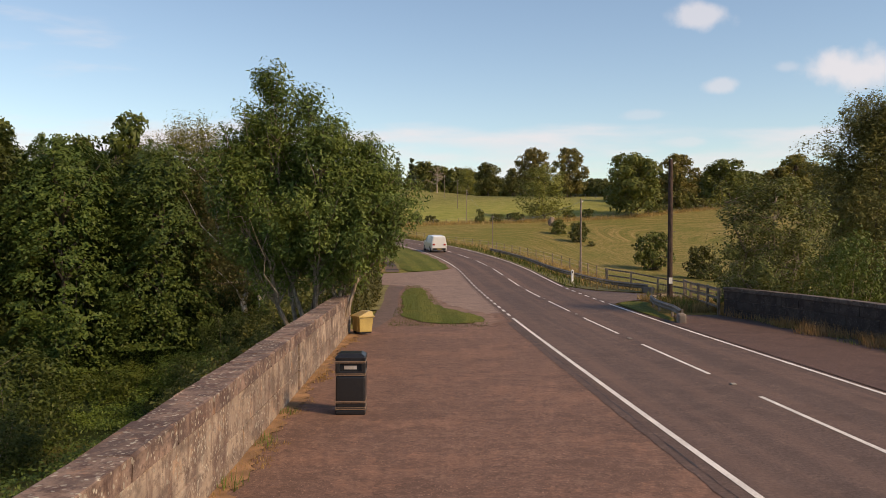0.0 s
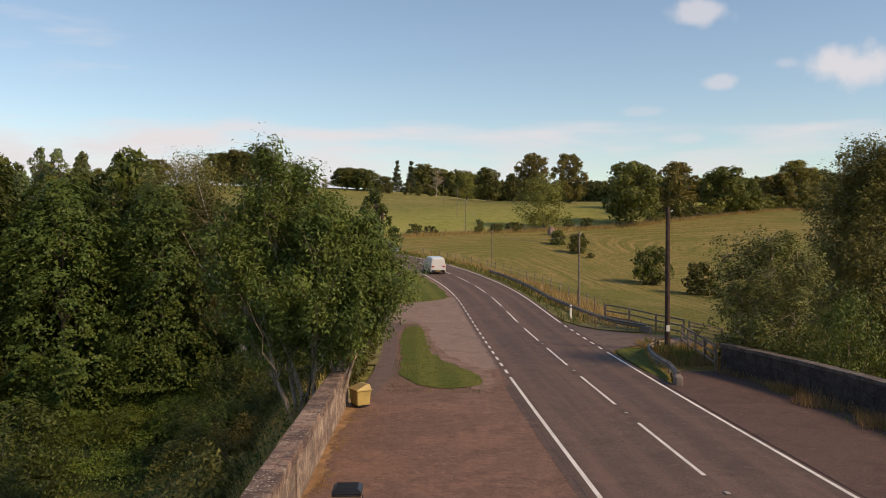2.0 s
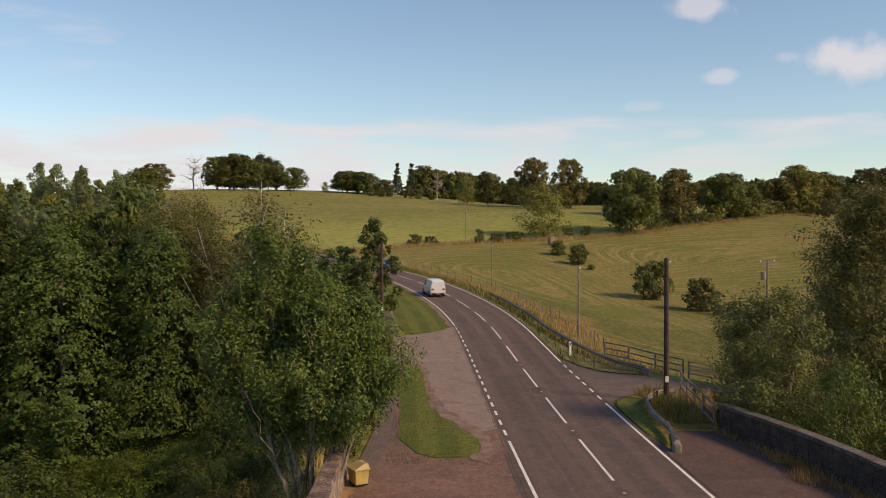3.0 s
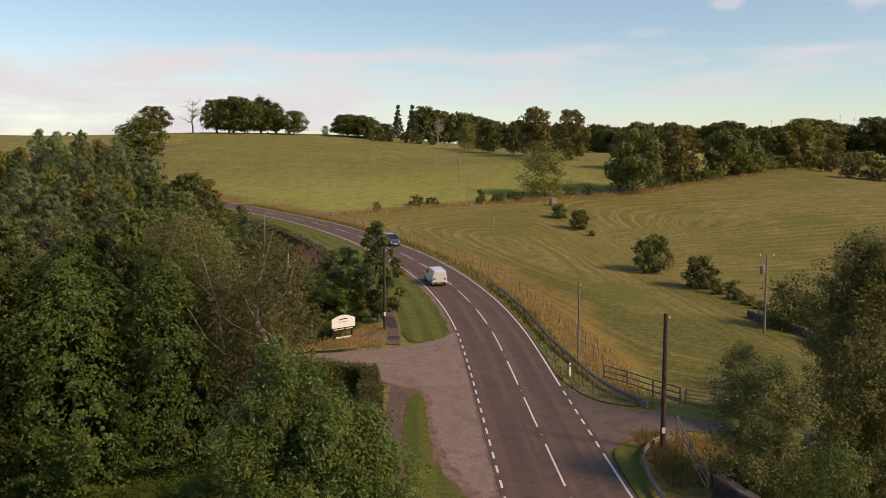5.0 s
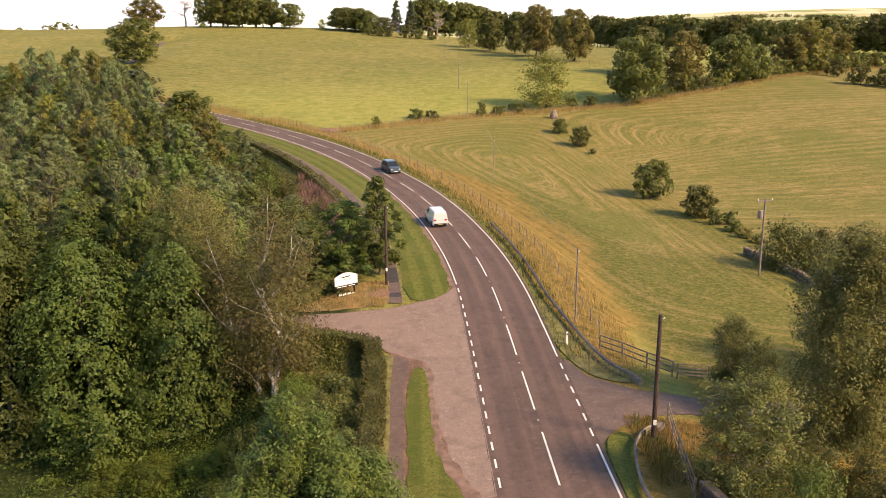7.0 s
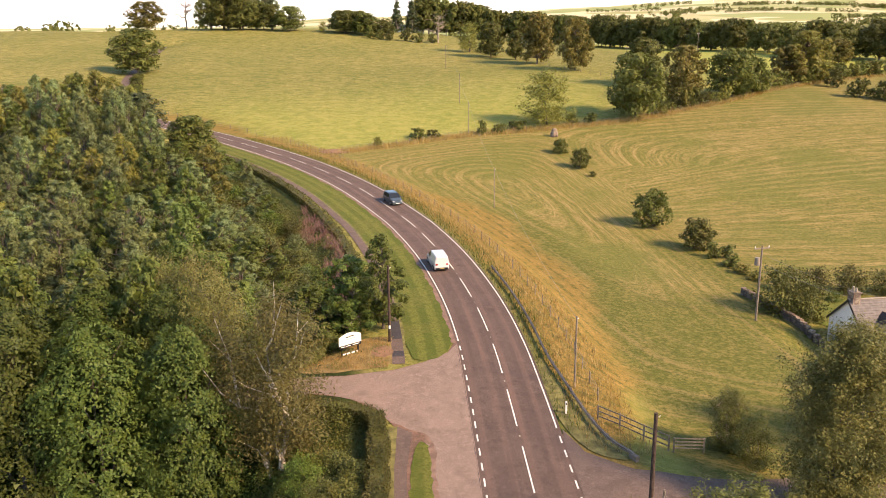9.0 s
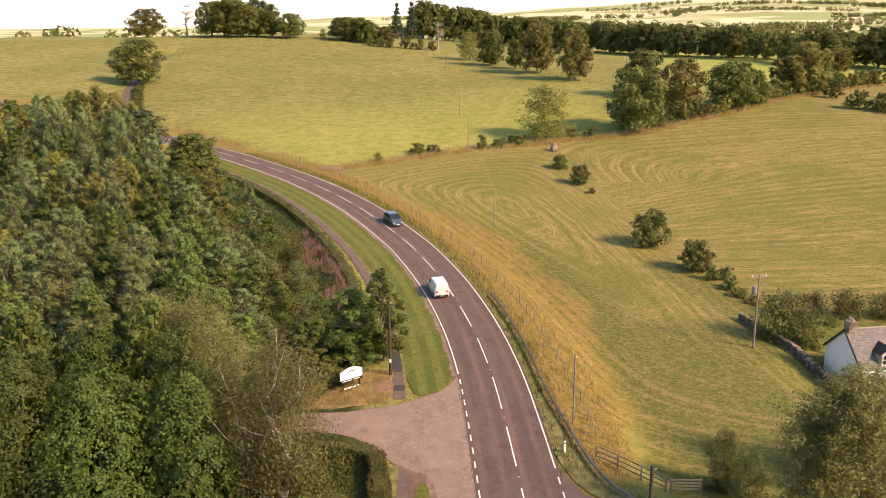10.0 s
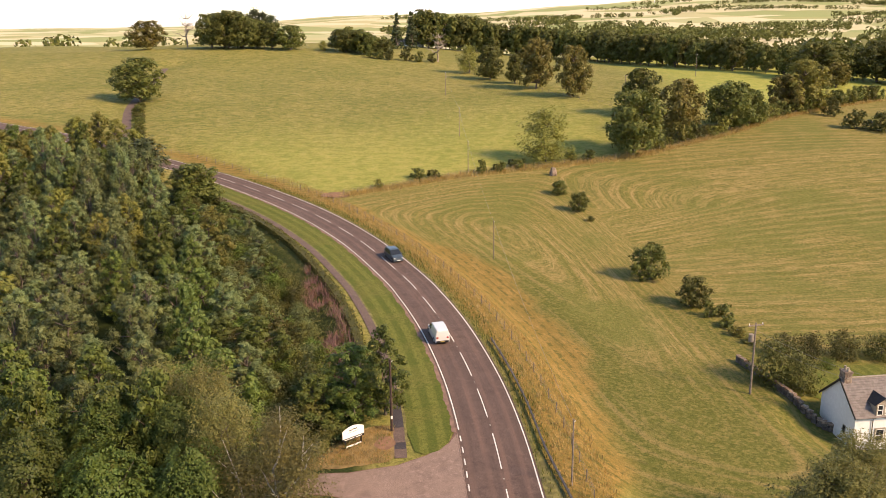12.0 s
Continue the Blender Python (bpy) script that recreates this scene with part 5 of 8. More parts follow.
# ---- trees of the fields and the skyline ----
def field_trees():
    o, v, a, s, p = FAR_OAK, FAR_OLIVE, FAR_ASH, [SPRUCE], [PINE]
    dark, warm, thin = "dark green broadleaf tree with a domed crown", "olive-green broadleaf tree lit warm by the sun", "slender open-crowned tree on the skyline"
    brow = [(o, -95.2, 254.5, 13.0, 15.6), (v, -133.7, 373.3, 11.9, 16.5), (o, -104.7, 369, 14.2, 15.9), (o, -97.4, 369, 15.4, 16.9),
            (o, -90.8, 368.5, 13.8, 14.2), (o, -101, 376, 14.4, 15), (o, -94, 375, 14, 15), (o, -86, 371, 12, 13), (o, -79, 369, 10.6, 12), (p, -87.3, 377.6, 15.9, 8.8), (p, -84.3, 378.3, 14.8, 7.8), (p, -80.5, 379, 13.5, 8), (o, -70.3, 365.9, 10, 12), (a, -56.4, 364.2, 4.3, 3.9),
            (o, -46.7, 362.6, 9.4, 13), (o, -37.3, 358.6, 9.0, 11), (o, -42, 364, 9.2, 12), (o, -49.5, 368, 8.6, 11), (o, -30.5, 358, 6.6, 9), (s, -28, 403.6, 16, 7), (s, -21.7, 414, 17, 7.5)]
    rows = [(a, 4.3, 315.2, 10.3, 9.7), (o, 11.5, 297, 11.6, 10.4), (o, 19.3, 285.5, 9.4, 6.5), (v, 24.9, 271.9, 15.5, 11.4), (v, 34.5, 253.6, 14.7, 11),
            (a, 19.4, 185, 12, 11.2), (o, 39.8, 189.6, 13.9, 13.4), (o, 48.5, 224.4, 12.1, 11.1), (v, 53.2, 204.4, 12.8, 12.2), (o, 66.2, 208.1, 11.4, 12.4),
            (o, 72.7, 212.4, 8.8, 7.9), (v, 88.4, 231.5, 9.7, 10), (v, 94.3, 233.5, 13.5, 14.2), (v, 121.9, 278.8, 8, 9)]
    east = [(o, 121.2, 294.4, 12.6, 16), (o, 128, 297, 12.2, 14), (o, 134.4, 298.5, 11.2, 13), (o, 141.1, 292.1, 13.7, 15), (o, 148.7, 288.1, 14.6, 16), (o, 157, 284, 13, 15)]
    for i, (kind, x, y, h, w) in enumerate(brow + rows + east):
        label = dark if kind in (o, p) else warm if kind is v else thin
        label = {id(s): "tall narrow dark spruce on the skyline", id(p): "pine with a bare stem and flat crown"}.get(id(kind), label)
        grow(kind[i % len(kind)], x, y, h, w, label, group="field trees")
    belt = np.array([(-20, 447, 0), (9, 449, 0), (30, 444, 0), (58, 425, 0), (79, 387, 0), (96, 351, 0), (109, 317, 0), (117, 303, 0)], float)
    rng = np.random.RandomState(8)
    line = dense(belt, 7.0)
    for i, q in enumerate(line):
        h = 17.5 - 8.5 * i / len(line) + rng.uniform(-1.5, 1.8)
        grow(BELT_OAK[i % 3], q[0] + rng.uniform(-2, 2), q[1] + rng.uniform(-2, 2), h, h * rng.uniform(0.75, 0.95), "dark broadleaf tree in the shelter belt", group="shelter belt")
        grow(BELT_OAK[(i + 1) % 3], q[0] + 9, q[1] + 9, h * 0.95, h * 0.9, "dark broadleaf tree in the shelter belt", group="shelter belt")
    for x, y, h, w in ((29.9, 125.6, 5.7, 6.2), (33.7, 114.6, 4.5, 5.0), (23.2, 156.2, 3.7, 3.9), (20.4, 165.1, 2.9, 3.2)):
        grow(BUSH[int(x) % 2], x, y, h, w, "round dark thorn tree alone in the hay field", "bush", "field bushes", name="bush")
    for x, y, h, w in ((-8.2, 172.7, 2.2, 3.8), (-4.8, 173.8, 1.8, 3.5), (-15.6, 166, 1.9, 2), (5.2, 177, 3.0, 2.2), (8.6, 178, 2.0, 2.4), (13, 181, 2.0, 3.7), (25.2, 186, 2.0, 3.6),
                       (29.2, 186.4, 2.1, 3.8), (35, 110.9, 2.3, 2.1), (37.2, 111.2, 2.0, 2.4), (36.3, 107.6, 1.4, 2.8), (36.9, 104.6, 1.3, 2.6), (37.7, 101.9, 1.1, 2.3), (24.6, 151.5, 1.0, 1.8), (55.4, 199.6, 4.4, 3.6), (98.6, 226.2, 4.7, 5), (98.4, 210.6, 4.8, 6.9), (103.4, 208.7, 5, 7.8), (110, 206, 5, 8)):
        grow(FAR_SCRUB[int(x * 3) % 3], x, y, h, w, "low scrubby bush on the field boundary", "bush", "boundary bushes", name="bush")
    for x, y, h in ((-27, 346, 4.5), (-35, 350, 3.6), (-31, 348, 4), (-20, 346, 5.2), (-15, 344, 4.2), (-10, 345, 3.8)):
        grow(FAR_SCRUB[int(h * 10) % 2], x, y, h, h * 1.05, "trimmed thorn bush in a gappy field hedge", "bush", "brow hedge", name="bush")


field_trees()


def dead_tree(x, y, height, label):
    rng = np.random.RandomState(5)
    verts, faces = [], []
    top = Vector((0.4, 0.2, height))
    pts = bent(Vector((0, 0, -0.3)), top, 6, 0.03, rng)
    limb(verts, faces, pts, [0.45, 0.4, 0.34, 0.27, 0.2, 0.12, 0.04], 7)
    for i in range(26):
        a = pts[rng.randint(2, 6)]
        t, r = rng.uniform(0, 6.28), height * rng.uniform(0.18, 0.42)
        b = a + Vector((math.cos(t) * r, math.sin(t) * r, rng.uniform(0.1, 0.6) * r))
        q = bent(a, b, 4, 0.09, rng)
        limb(verts, faces, q, [0.16, 0.12, 0.09, 0.06, 0.02], 5)
        for j in range(3):
            c = q[rng.randint(1, 5)]
            limb(verts, faces, bent(c, c + Vector(rng.normal(size=3)) * 0.13 * height, 2, 0.1, rng), [0.05, 0.03, 0.01], 4)
    ob = thing("tree", x, y, label=label, category="tree", group="field trees")
    solid("trunk", verts, faces, BARE, ob, True)


dead_tree(-7.8, 349, 11, "bleached dead tree with broken limbs")
dead_tree(-117, 375, 14.5, "leafless grey tree on the skyline")


# ---- the wood west of the road ----
def wood():
    rng = np.random.RandomState(12)
    for gy in np.arange(60.5, 186, 5.6):
        for gx in np.arange(-112, -8, 5.6):
            x, y = gx + rng.uniform(-1.9, 1.9) + 2.8 * (int(gy / 5.6) % 2), gy + rng.uniform(-1.9, 1.9)
            d = beside(ROAD_LINE, [x], [y])[0][0]
            ds = abs(beside(SIDE_LINE, [x], [y])[0][0])
            if d > -15 or (ds < 6.5 and x > -19) or x < -0.57 * y - 8 or (x > -15 and y < 72) or (-16 < x < -8.5 and y < 60) or d > -12 - 9 * smooth(y, 60, 75) * (1 - smooth(y, 100, 115)):
                continue
            u = rng.uniform()
            if d > -24 and y > 85:
                h, w = rng.uniform(3.5, 6.2), rng.uniform(3.6, 5.2)
                kind, label = (WOOD_BROAD if u < 0.6 else WOOD_WILLOW), "young broadleaf tree at the edge of the wood"
            elif y > 152:
                h, w = rng.uniform(9.5, 13.2) * (1.0 if x > -82 else 0.62), rng.uniform(5.0, 7.0)
                kind, label = (WOOD_OLIVE if u < 0.75 else WOOD_TALL), "yellow-green drooping tree in the wood"
            elif y > 66 and x < -30:
                h, w = rng.uniform(7.5, 12.5) * (1 + 0.26 * float(smooth(y, 104, 130)) * (x < -46)), rng.uniform(5.0, 7.0)
                kind, label = (WOOD_WILLOW if u < 0.6 else WOOD_OLIVE if u < 0.75 else WOOD_TALL), "grey-green willow stirred by the wind"
            elif y > 66:
                h, w = rng.uniform(6.0, 10.5), rng.uniform(4.6, 6.6)
                kind, label = (WOOD_BROAD if u < 0.4 else WOOD_TALL if u < 0.6 else WOOD_OLIVE if u < 0.7 else WOOD_WILLOW), "mid-green broadleaf tree in the wood"
            else:
                h, w = rng.uniform(10.5, 13.0), rng.uniform(6.2, 7.6)
                kind, label = WOOD_BROAD, "full-leaved green tree fronting the wood"
            grow(kind[rng.randint(len(kind))], x, y, h, w, label, group="trees of the wood")


wood()
for i, (x, y, h, w) in enumerate(((-61, 167, 8.5, 6), (-66, 171, 9.5, 6.5), (-71, 175, 10.5, 7), (-76, 178, 11, 7), (-82, 181, 9, 7), (-88, 180, 6.5, 7), (-95, 186, 4.5, 6), (-78, 172, 11, 7), (-99, 183, 5, 6.5), (-86, 173, 8, 7))):
    grow(WOOD_OLIVE[i % 2], x, y, h, w, "yellow-green drooping tree in the wood", group="trees of the wood")
for i, (x, y, h, w) in enumerate(((-18.6, 53.2, 12.6, 7.8), (-24.4, 52.0, 14.0, 9.2), (-30.4, 52.4, 14.6, 9.2), (-36.4, 53.0, 14.6, 8.8), (-41.5, 55.5, 13.2, 8.4), (-21.8, 59.5, 10.2, 7.0), (-27.5, 59.8, 11.0, 7.4), (-33.5, 60.2, 11.6, 7.6))):
    grow(FRONT_BROAD[i % 3], x, y, h, w, "full-leaved green tree fronting the wood", group="trees of the wood")
grow(FAR_OAK[1], -47.5, 151.3, 7.7, 9.2, "round dark tree at the edge of the wood", group="trees of the wood")
grow(PINE, -60, 160, 10, 8, "blue-green pine in the wood", group="trees of the wood")
grow(WOOD_BROAD[2], -10.2, 76.5, 6.8, 7.0, "dense dark tree behind the sign", group="trees of the wood")
grow(WOOD_BROAD[0], -13.5, 73.5, 5.8, 6.0, "dense dark tree behind the sign", group="trees of the wood")
grow(WOOD_BROAD[1], -9.6, 73.6, 5.6, 4.6, "dense dark tree behind the sign", group="trees of the wood")
grow(BUSH[0], -11.4, 70.6, 1.7, 3.0, "low dark bush beside the sign", "bush", name="bush")
grow(WOOD_TALL[0], -6.8, 74.6, 9.1, 5.2, "slim tree round a pole by the footpath", group="trees of the wood")
# the birch in the enclosure, the ash by the parapet, and the trees beyond the east parapet
BIRCH_TREE = branchy(131, 11.5, 3.6, 2.4, 3, 150, 5, 20000, 0.08, 0.42, LEAF_BIRCH, BIRCH, 0.018, 1.4, 2.0, 0.35, 0.8, 26, 0.34, light=True, tops=[(0.2, 0.0, 11.6), (-2.2, 0.4, 9.2), (1.1, -0.3, 10.0)])
OLIVE_BIRCH = branchy(137, 11.5, 3.6, 1.0, 2, 130, 5, 20000, 0.095, 0.46, LEAF_BIRCH, BARK, 0.013, 1.2, 1.4, 0.4, 0.75, 2, 0.36, light=True)
grow(BIRCH_TREE, -12.3, 53.0, 13.6, 8.4, "birch with a white trunk and thin weeping crown", turn=0)
for x, y, h, w in ((-17.6, 57.0, 12.2, 6.8), (-14.0, 59.5, 8.4, 5.0), (-24.0, 63.5, 12.0, 7.0), (-19.8, 62.0, 12.4, 6.6)):
    grow(OLIVE_BIRCH, x, y, h, w, "olive-brown birch with a weeping crown", group="trees of the wood")
ASH_STEMS = [(-1.5, 0.2, 9.4), (-0.3, 0.9, 8.7), (0.7, -0.6, 7.6), (2.0, 0.4, 6.9), (2.9, -0.5, 5.9), (-2.9, -0.5, 7.2), (-2.4, 1.2, 8.0)]
ASH_TREE = branchy(132, 9.6, 3.6, 3.0, 7, 330, 5, 100000, 0.074, 0.27, LEAF_ASH, LIMB, 0.0165, 0.9, 0.2, 0.75, 0.8, 22, 0.36, tops=ASH_STEMS, dense_to=0.75, tri=True)
grow(ASH_TREE, -4.6, 27.8, 9.1, 6.0, "many-stemmed ash overhanging the end of the parapet", turn=0)
grow(SCRUB[1], -6.8, 25.0, 2.4, 3.4, "dull green bush behind the parapet", "bush", name="bush")
RIGHT_TREE = branchy(133, 14, 4.4, 0.3, 4, 320, 5, 76000, 0.09, 0.38, LEAF_ALDER, BARK, 0.014, 0.9, 1.0, 0.5, 0.8, 4, 0.42, light=True, dense_to=0.7)
grow(RIGHT_TREE, 23.9, 46.6, 12.8, 7.8, "tall drooping tree beyond the field lane")
PALE_TREE = branchy(136, 14, 4.4, 0.5, 3, 190, 4, 30000, 0.12, 0.42, LEAF_BIRCH, LIMB, 0.014, 0.9, 1.2, 0.5, 0.8, 4, 0.36, light=True)
grow(PALE_TREE, 31.0, 57.5, 10.2, 8.0, "tall drooping tree near the cottage", turn=140)
SALLOW = branchy(134, 7, 2.9, 0.3, 7, 140, 3, 24000, 0.082, 0.30, LEAF_SALLOW, LIMB, 0.011, 0.9, 0.5, 0.9, 0.8, 14, 0.42)
grow(SALLOW, 14.6, 37.5, 6.2, 5.6, "sallow bush with bare grey twigs behind the parapet", "bush", name="bush")
grow(SALLOW, 19.9, 55.9, 4.6, 3.6, "sallow bush beside the field lane", "bush", name="bush", turn=70)
NEAR_SCRUB = [branchy(140 + i, 3, 2.0, 0.05, 5, 70, 3, 7500, 0.065, 0.26, m, LIMB, 0.012, 0.9, 0.4, 0.9, 0.8, 3, light=True) for i, m in enumerate((LEAF_BRIGHT, LEAF_HEDGE, LEAF_WILLOW, LEAF_DEEP))]
for x, y, h, w, k in ((16.4, 33.8, 4.3, 3.4, 0), (18.6, 31.5, 4.2, 4.2, 1), (20.5, 30, 4.2, 4.5, 1), (18.2, 27.2, 3.6, 3.6, 2), (19.5, 24, 4, 4, 1), (22.5, 36, 5, 5, 1), (22.8, 40.5, 3.6, 4, 1),
                      (21.2, 53.2, 3.8, 3.6, 1), (19.6, 41.0, 3.6, 3.8, 1), (-8.2, 45.2, 3.0, 3.2, 1), (-9.8, 49.4, 2.6, 3.4, 0), (-7.6, 38.4, 3.0, 3.4, 1), (-8.5, 33.0, 2.6, 3.0, 1),
                      (-12.5, 46.5, 3.2, 3.6, 3), (-15.5, 48.5, 2.4, 4.0, 0), (-19.0, 48.6, 2.0, 4.0, 0), (-22.6, 48.8, 1.8, 4.2, 0), (-21.5, 40.0, 5.2, 6.8, 3), (-26.5, 39.0, 6.0, 7.0, 3), (-19.5, 34.5, 3.2, 5.0, 3), (-13.5, 43.0, 2.4, 3.6, 3), (-10.6, 39.0, 2.2, 3.0, 3)):
    grow(NEAR_SCRUB[k], x, y, h, w, ("bright green sapling thicket on the bank", "dull green bush on the bank", "grey-green sallow bush on the bank", "deep green bush on the shaded bank")[k], "bush", "bank bushes", name="bush")
for x, y, h, w in ((36.2, 89.2, 5.6, 6.4), (38.6, 87.6, 4.6, 4.5), (40.5, 98, 3.0, 4.5), (44, 98.5, 3.2, 4.2), (48, 99, 3.4, 5), (53, 99, 3.4, 5), (58, 99, 3.6, 5.5), (63, 99, 3.6, 5.5)):
    grow(SCRUB[1], x, y, h, w, "rounded garden shrub by the cottage", "bush", "garden shrubs", name="bush")
grow(SCRUB[0], 44.5, 95.2, 1.2, 2.6, "clipped golden shrub in the garden", "bush", "garden shrubs", name="bush")


# ---- hedges, undergrowth, grasses ----
def hedge(name, pts, width, height, count, leaf, material, label, category="hedge", jag=0.2, seed=3):
    """A clipped hedge along a line: stems inside, leaves over sides and top."""
    rng = np.random.RandomState(seed)
    line = dense(np.array([(x, y, 0) for x, y in pts], float), 0.5)
    i = rng.randint(len(line) - 1, size=count)
    t = line[i + 1] - line[i]
    t /= np.linalg.norm(t[:, :2], axis=1, keepdims=True)
    p = line[i] + t * rng.uniform(0, 0.5, (count, 1))
    face = rng.uniform(size=count)
    side = np.where(face < 0.3, -1.0, np.where(face < 0.6, 1.0, rng.uniform(-1, 1, count)))
    up = np.where(face < 0.6, rng.uniform(0.02, 1, count), rng.uniform(0.9, 1.0, count))
    swell = 1 + jag * np.sin(p[:, 0] * 2.1 + p[:, 1] * 1.7) + jag * 0.6 * rng.normal(size=count)
    x = p[:, 0] + t[:, 1] * side * width / 2 * swell
    y = p[:, 1] - t[:, 0] * side * width / 2 * swell
    z = land(x, y) + up * height * (1 + jag * 0.7 * np.sin(p[:, 1] * 1.3) + 0.4 * jag * rng.normal(size=count))
    N = np.stack([t[:, 1] * side * (face < 0.6), -t[:, 0] * side * (face < 0.6), (face >= 0.6) * 1.0], 1) + 0.55 * rng.normal(size=(count, 3))
    ob = new(name)
    ob.empty_display_size = 0.3
    tagged(ob, label, category)
    lo = new("foliage", leaf_mesh("foliage", np.stack([x, y, z], 1), N, leaf, material, 0.55, rng))
    lo.parent = ob
    v, f = [], []
    for k, q in enumerate(line):
        d = line[min(k + 1, len(line) - 1)] - line[max(k - 1, 0)]
        d /= np.linalg.norm(d[:2])
        for sx, h in ((-0.36, -0.1), (-0.33, 0.84), (0.33, 0.84), (0.36, -0.1)):
            X, Y = q[0] + d[1] * sx * width, q[1] - d[0] * sx * width
            v.append((X, Y, ground_at(X, Y) + h * height))
        if k:
            b = 4 * k
            for j in range(3):
                f.append((b - 4 + j, b - 3 + j, b + 1 + j, b + j))
    solid("inner_growth", v, f, LEAF_HEDGE, ob)
    return ob


hedge("hedge", [(-13, 58.6), (-9.6, 57.4), (-7.4, 56.8), (-5.9, 55.6), (-5.3, 53), (-4.9, 48), (-4.5, 42.5), (-4.3, 37), (-4.3, 32)], 1.3, 1.4, 22000, 0.07, LEAF_HEDGE, "clipped brown-green hedge round the enclosure corner")
hedge("hedge", [(-16, 66.4), (-12.5, 68.2), (-11.3, 71.5)], 1.6, 1.3, 2600, 0.1, LEAF_HEDGE, "low dark hedge behind the sign", seed=4)


def path_side_hedge():
    pts = [along(ROAD_LINE, s_at(*p), -10.9)[0] for p in ((1, 82), (-2, 98), (-7.5, 114.4), (-15.3, 130.6), (-25, 145.8), (-36, 159.7), (-44, 167))]
    hedge("hedge", [(p.x, p.y) for p in pts], 1.3, 1.0, 7000, 0.13, LEAF_HEDGE, "low dark hedge along the footpath", seed=5)


path_side_hedge()


def scatter(name, count, box_xy, keep, height, leaf, material, label, category, slim=0.5, seed=6, blades=False):
    """Uncountable low growth over a stretch of ground."""
    rng = np.random.RandomState(seed)
    x0, y0, x1, y1 = box_xy
    x, y = rng.uniform(x0, x1, count), rng.uniform(y0, y1, count)
    ok = keep(x, y) if keep else np.ones(count, bool)
    x, y = x[ok], y[ok]
    k = len(x)
    g = land(x, y)
    n = np.array([noise.noise((a * 0.35, b * 0.35, 1.7)) for a, b in zip(x, y)])
    if blades:
        h = height * rng.uniform(0.45, 1.1, k) * (1 + 0.5 * n)
        lean = rng.normal(size=(k, 2)) * 0.3 * h[:, None]
        t = rng.uniform(0, 6.28, k)
        w = leaf * rng.uniform(0.6, 1.3, k)
        dx, dy = np.cos(t) * w, np.sin(t) * w
        V = np.stack([np.stack([x - dx, y - dy, g - 0.05], 1), np.stack([x + dx, y + dy, g - 0.05], 1), np.stack([x + lean[:, 0], y + lean[:, 1], g + h], 1)], 1).reshape(-1, 3)
        me = bpy.data.meshes.new(name)
        me.from_pydata(V.tolist(), [], np.arange(3 * k).reshape(-1, 3).tolist())
        me.materials.append(material)
    else:
        z = g + height * np.clip(0.45 + 1.1 * n, 0.08, 1.3) * rng.uniform(0.35, 1.0, k)
        N = rng.normal(size=(k, 3)) * 0.7 + np.array([0, 0, 0.9])
        me = leaf_mesh(name, np.stack([x, y, z], 1), N, leaf, material, slim, rng)
    return tagged(new(name, me), label, category, "", "stuff")


off_road = lambda x, y: beside(ROAD_LINE, x, y)[0]
outside_wall = lambda x, y: (x < wall_x(y) - 0.9) & (x < -4.6)
scatter("undergrowth", 26000, (-27, 42, -9, 53), lambda x, y: outside_wall(x, y) & (np.sin(x * 0.6) + np.sin(y * 0.5 + 1) > -0.4), 1.6, 0.085, LEAF_BRIGHT, "bright green bramble and nettle undergrowth below the parapet", "undergrowth")
scatter("undergrowth", 62000, (-40, 8, -4.5, 58), lambda x, y: outside_wall(x, y) & (x > -0.55 * y - 9), 1.2, 0.08, LEAF_DEEP, "deep green undergrowth below the parapet", "undergrowth", seed=7)
scatter("undergrowth", 16000, (-60, 60, -8, 150), lambda x, y: (off_road(x, y) < -11.8) & (off_road(x, y) > -26) & (np.abs(beside(SIDE_LINE, x, y)[0]) > 4.5), 1.9, 0.16, LEAF_HEDGE, "dark tangled growth at the edge of the wood", "undergrowth", seed=8)
scatter("undergrowth", 46000, (-14, 36, -5.0, 58), lambda x, y: (np.abs(beside(SIDE_LINE, x, y)[0]) > 5) & (x < -4.9 - 0.03 * (y - 42)), 1.7, 0.085, LEAF_HEDGE, "rough tangled growth inside the hedge", "undergrowth", seed=9)
scatter("undergrowth", 16000, (14, 18, 30, 46), lambda x, y: off_road(x, y) > 10.5, 1.2, 0.1, LEAF_BRIGHT, "bright green growth on the bank east of the bridge", "undergrowth", seed=10)
scatter("dry_grass", 30000, (10.2, 31, 22, 47), lambda x, y: (off_road(x, y) > 4.9) & (np.abs(beside(LANE_LINE, x, y)[0]) > 2.4) & ((x > 12.7) | (y > 38) ) & (x > 10.6 - 0.02 * (y - 38)), 0.38, 0.02, GRASS_DRY, "tall dry seeded grass round the dark pole", "grass", seed=11, blades=True)
scatter("green_grass", 9000, (10.2, 33, 20, 47), lambda x, y: (off_road(x, y) > 4.9) & (np.abs(beside(LANE_LINE, x, y)[0]) > 2.4) & ((x > 12.7) | (y > 38)) & (x > 10.7) & (np.sin(x * 1.3) + np.sin(y * 1.1) > 0), 0.55, 0.03, GRASS_GREEN, "green tussocks round the dark pole", "grass", seed=28, blades=True)
scatter("dry_grass", 90000, (-50, 52, 16, 172), lambda x, y: (off_road(x, y) > 4.3) & (off_road(x, y) < 9.5) & (np.abs(beside(LANE_LINE, x, y)[0]) > 3.2), 0.6, 0.032, GRASS_DRY, "tall straw-coloured grass along the roadside fence", "grass", seed=12, blades=True)
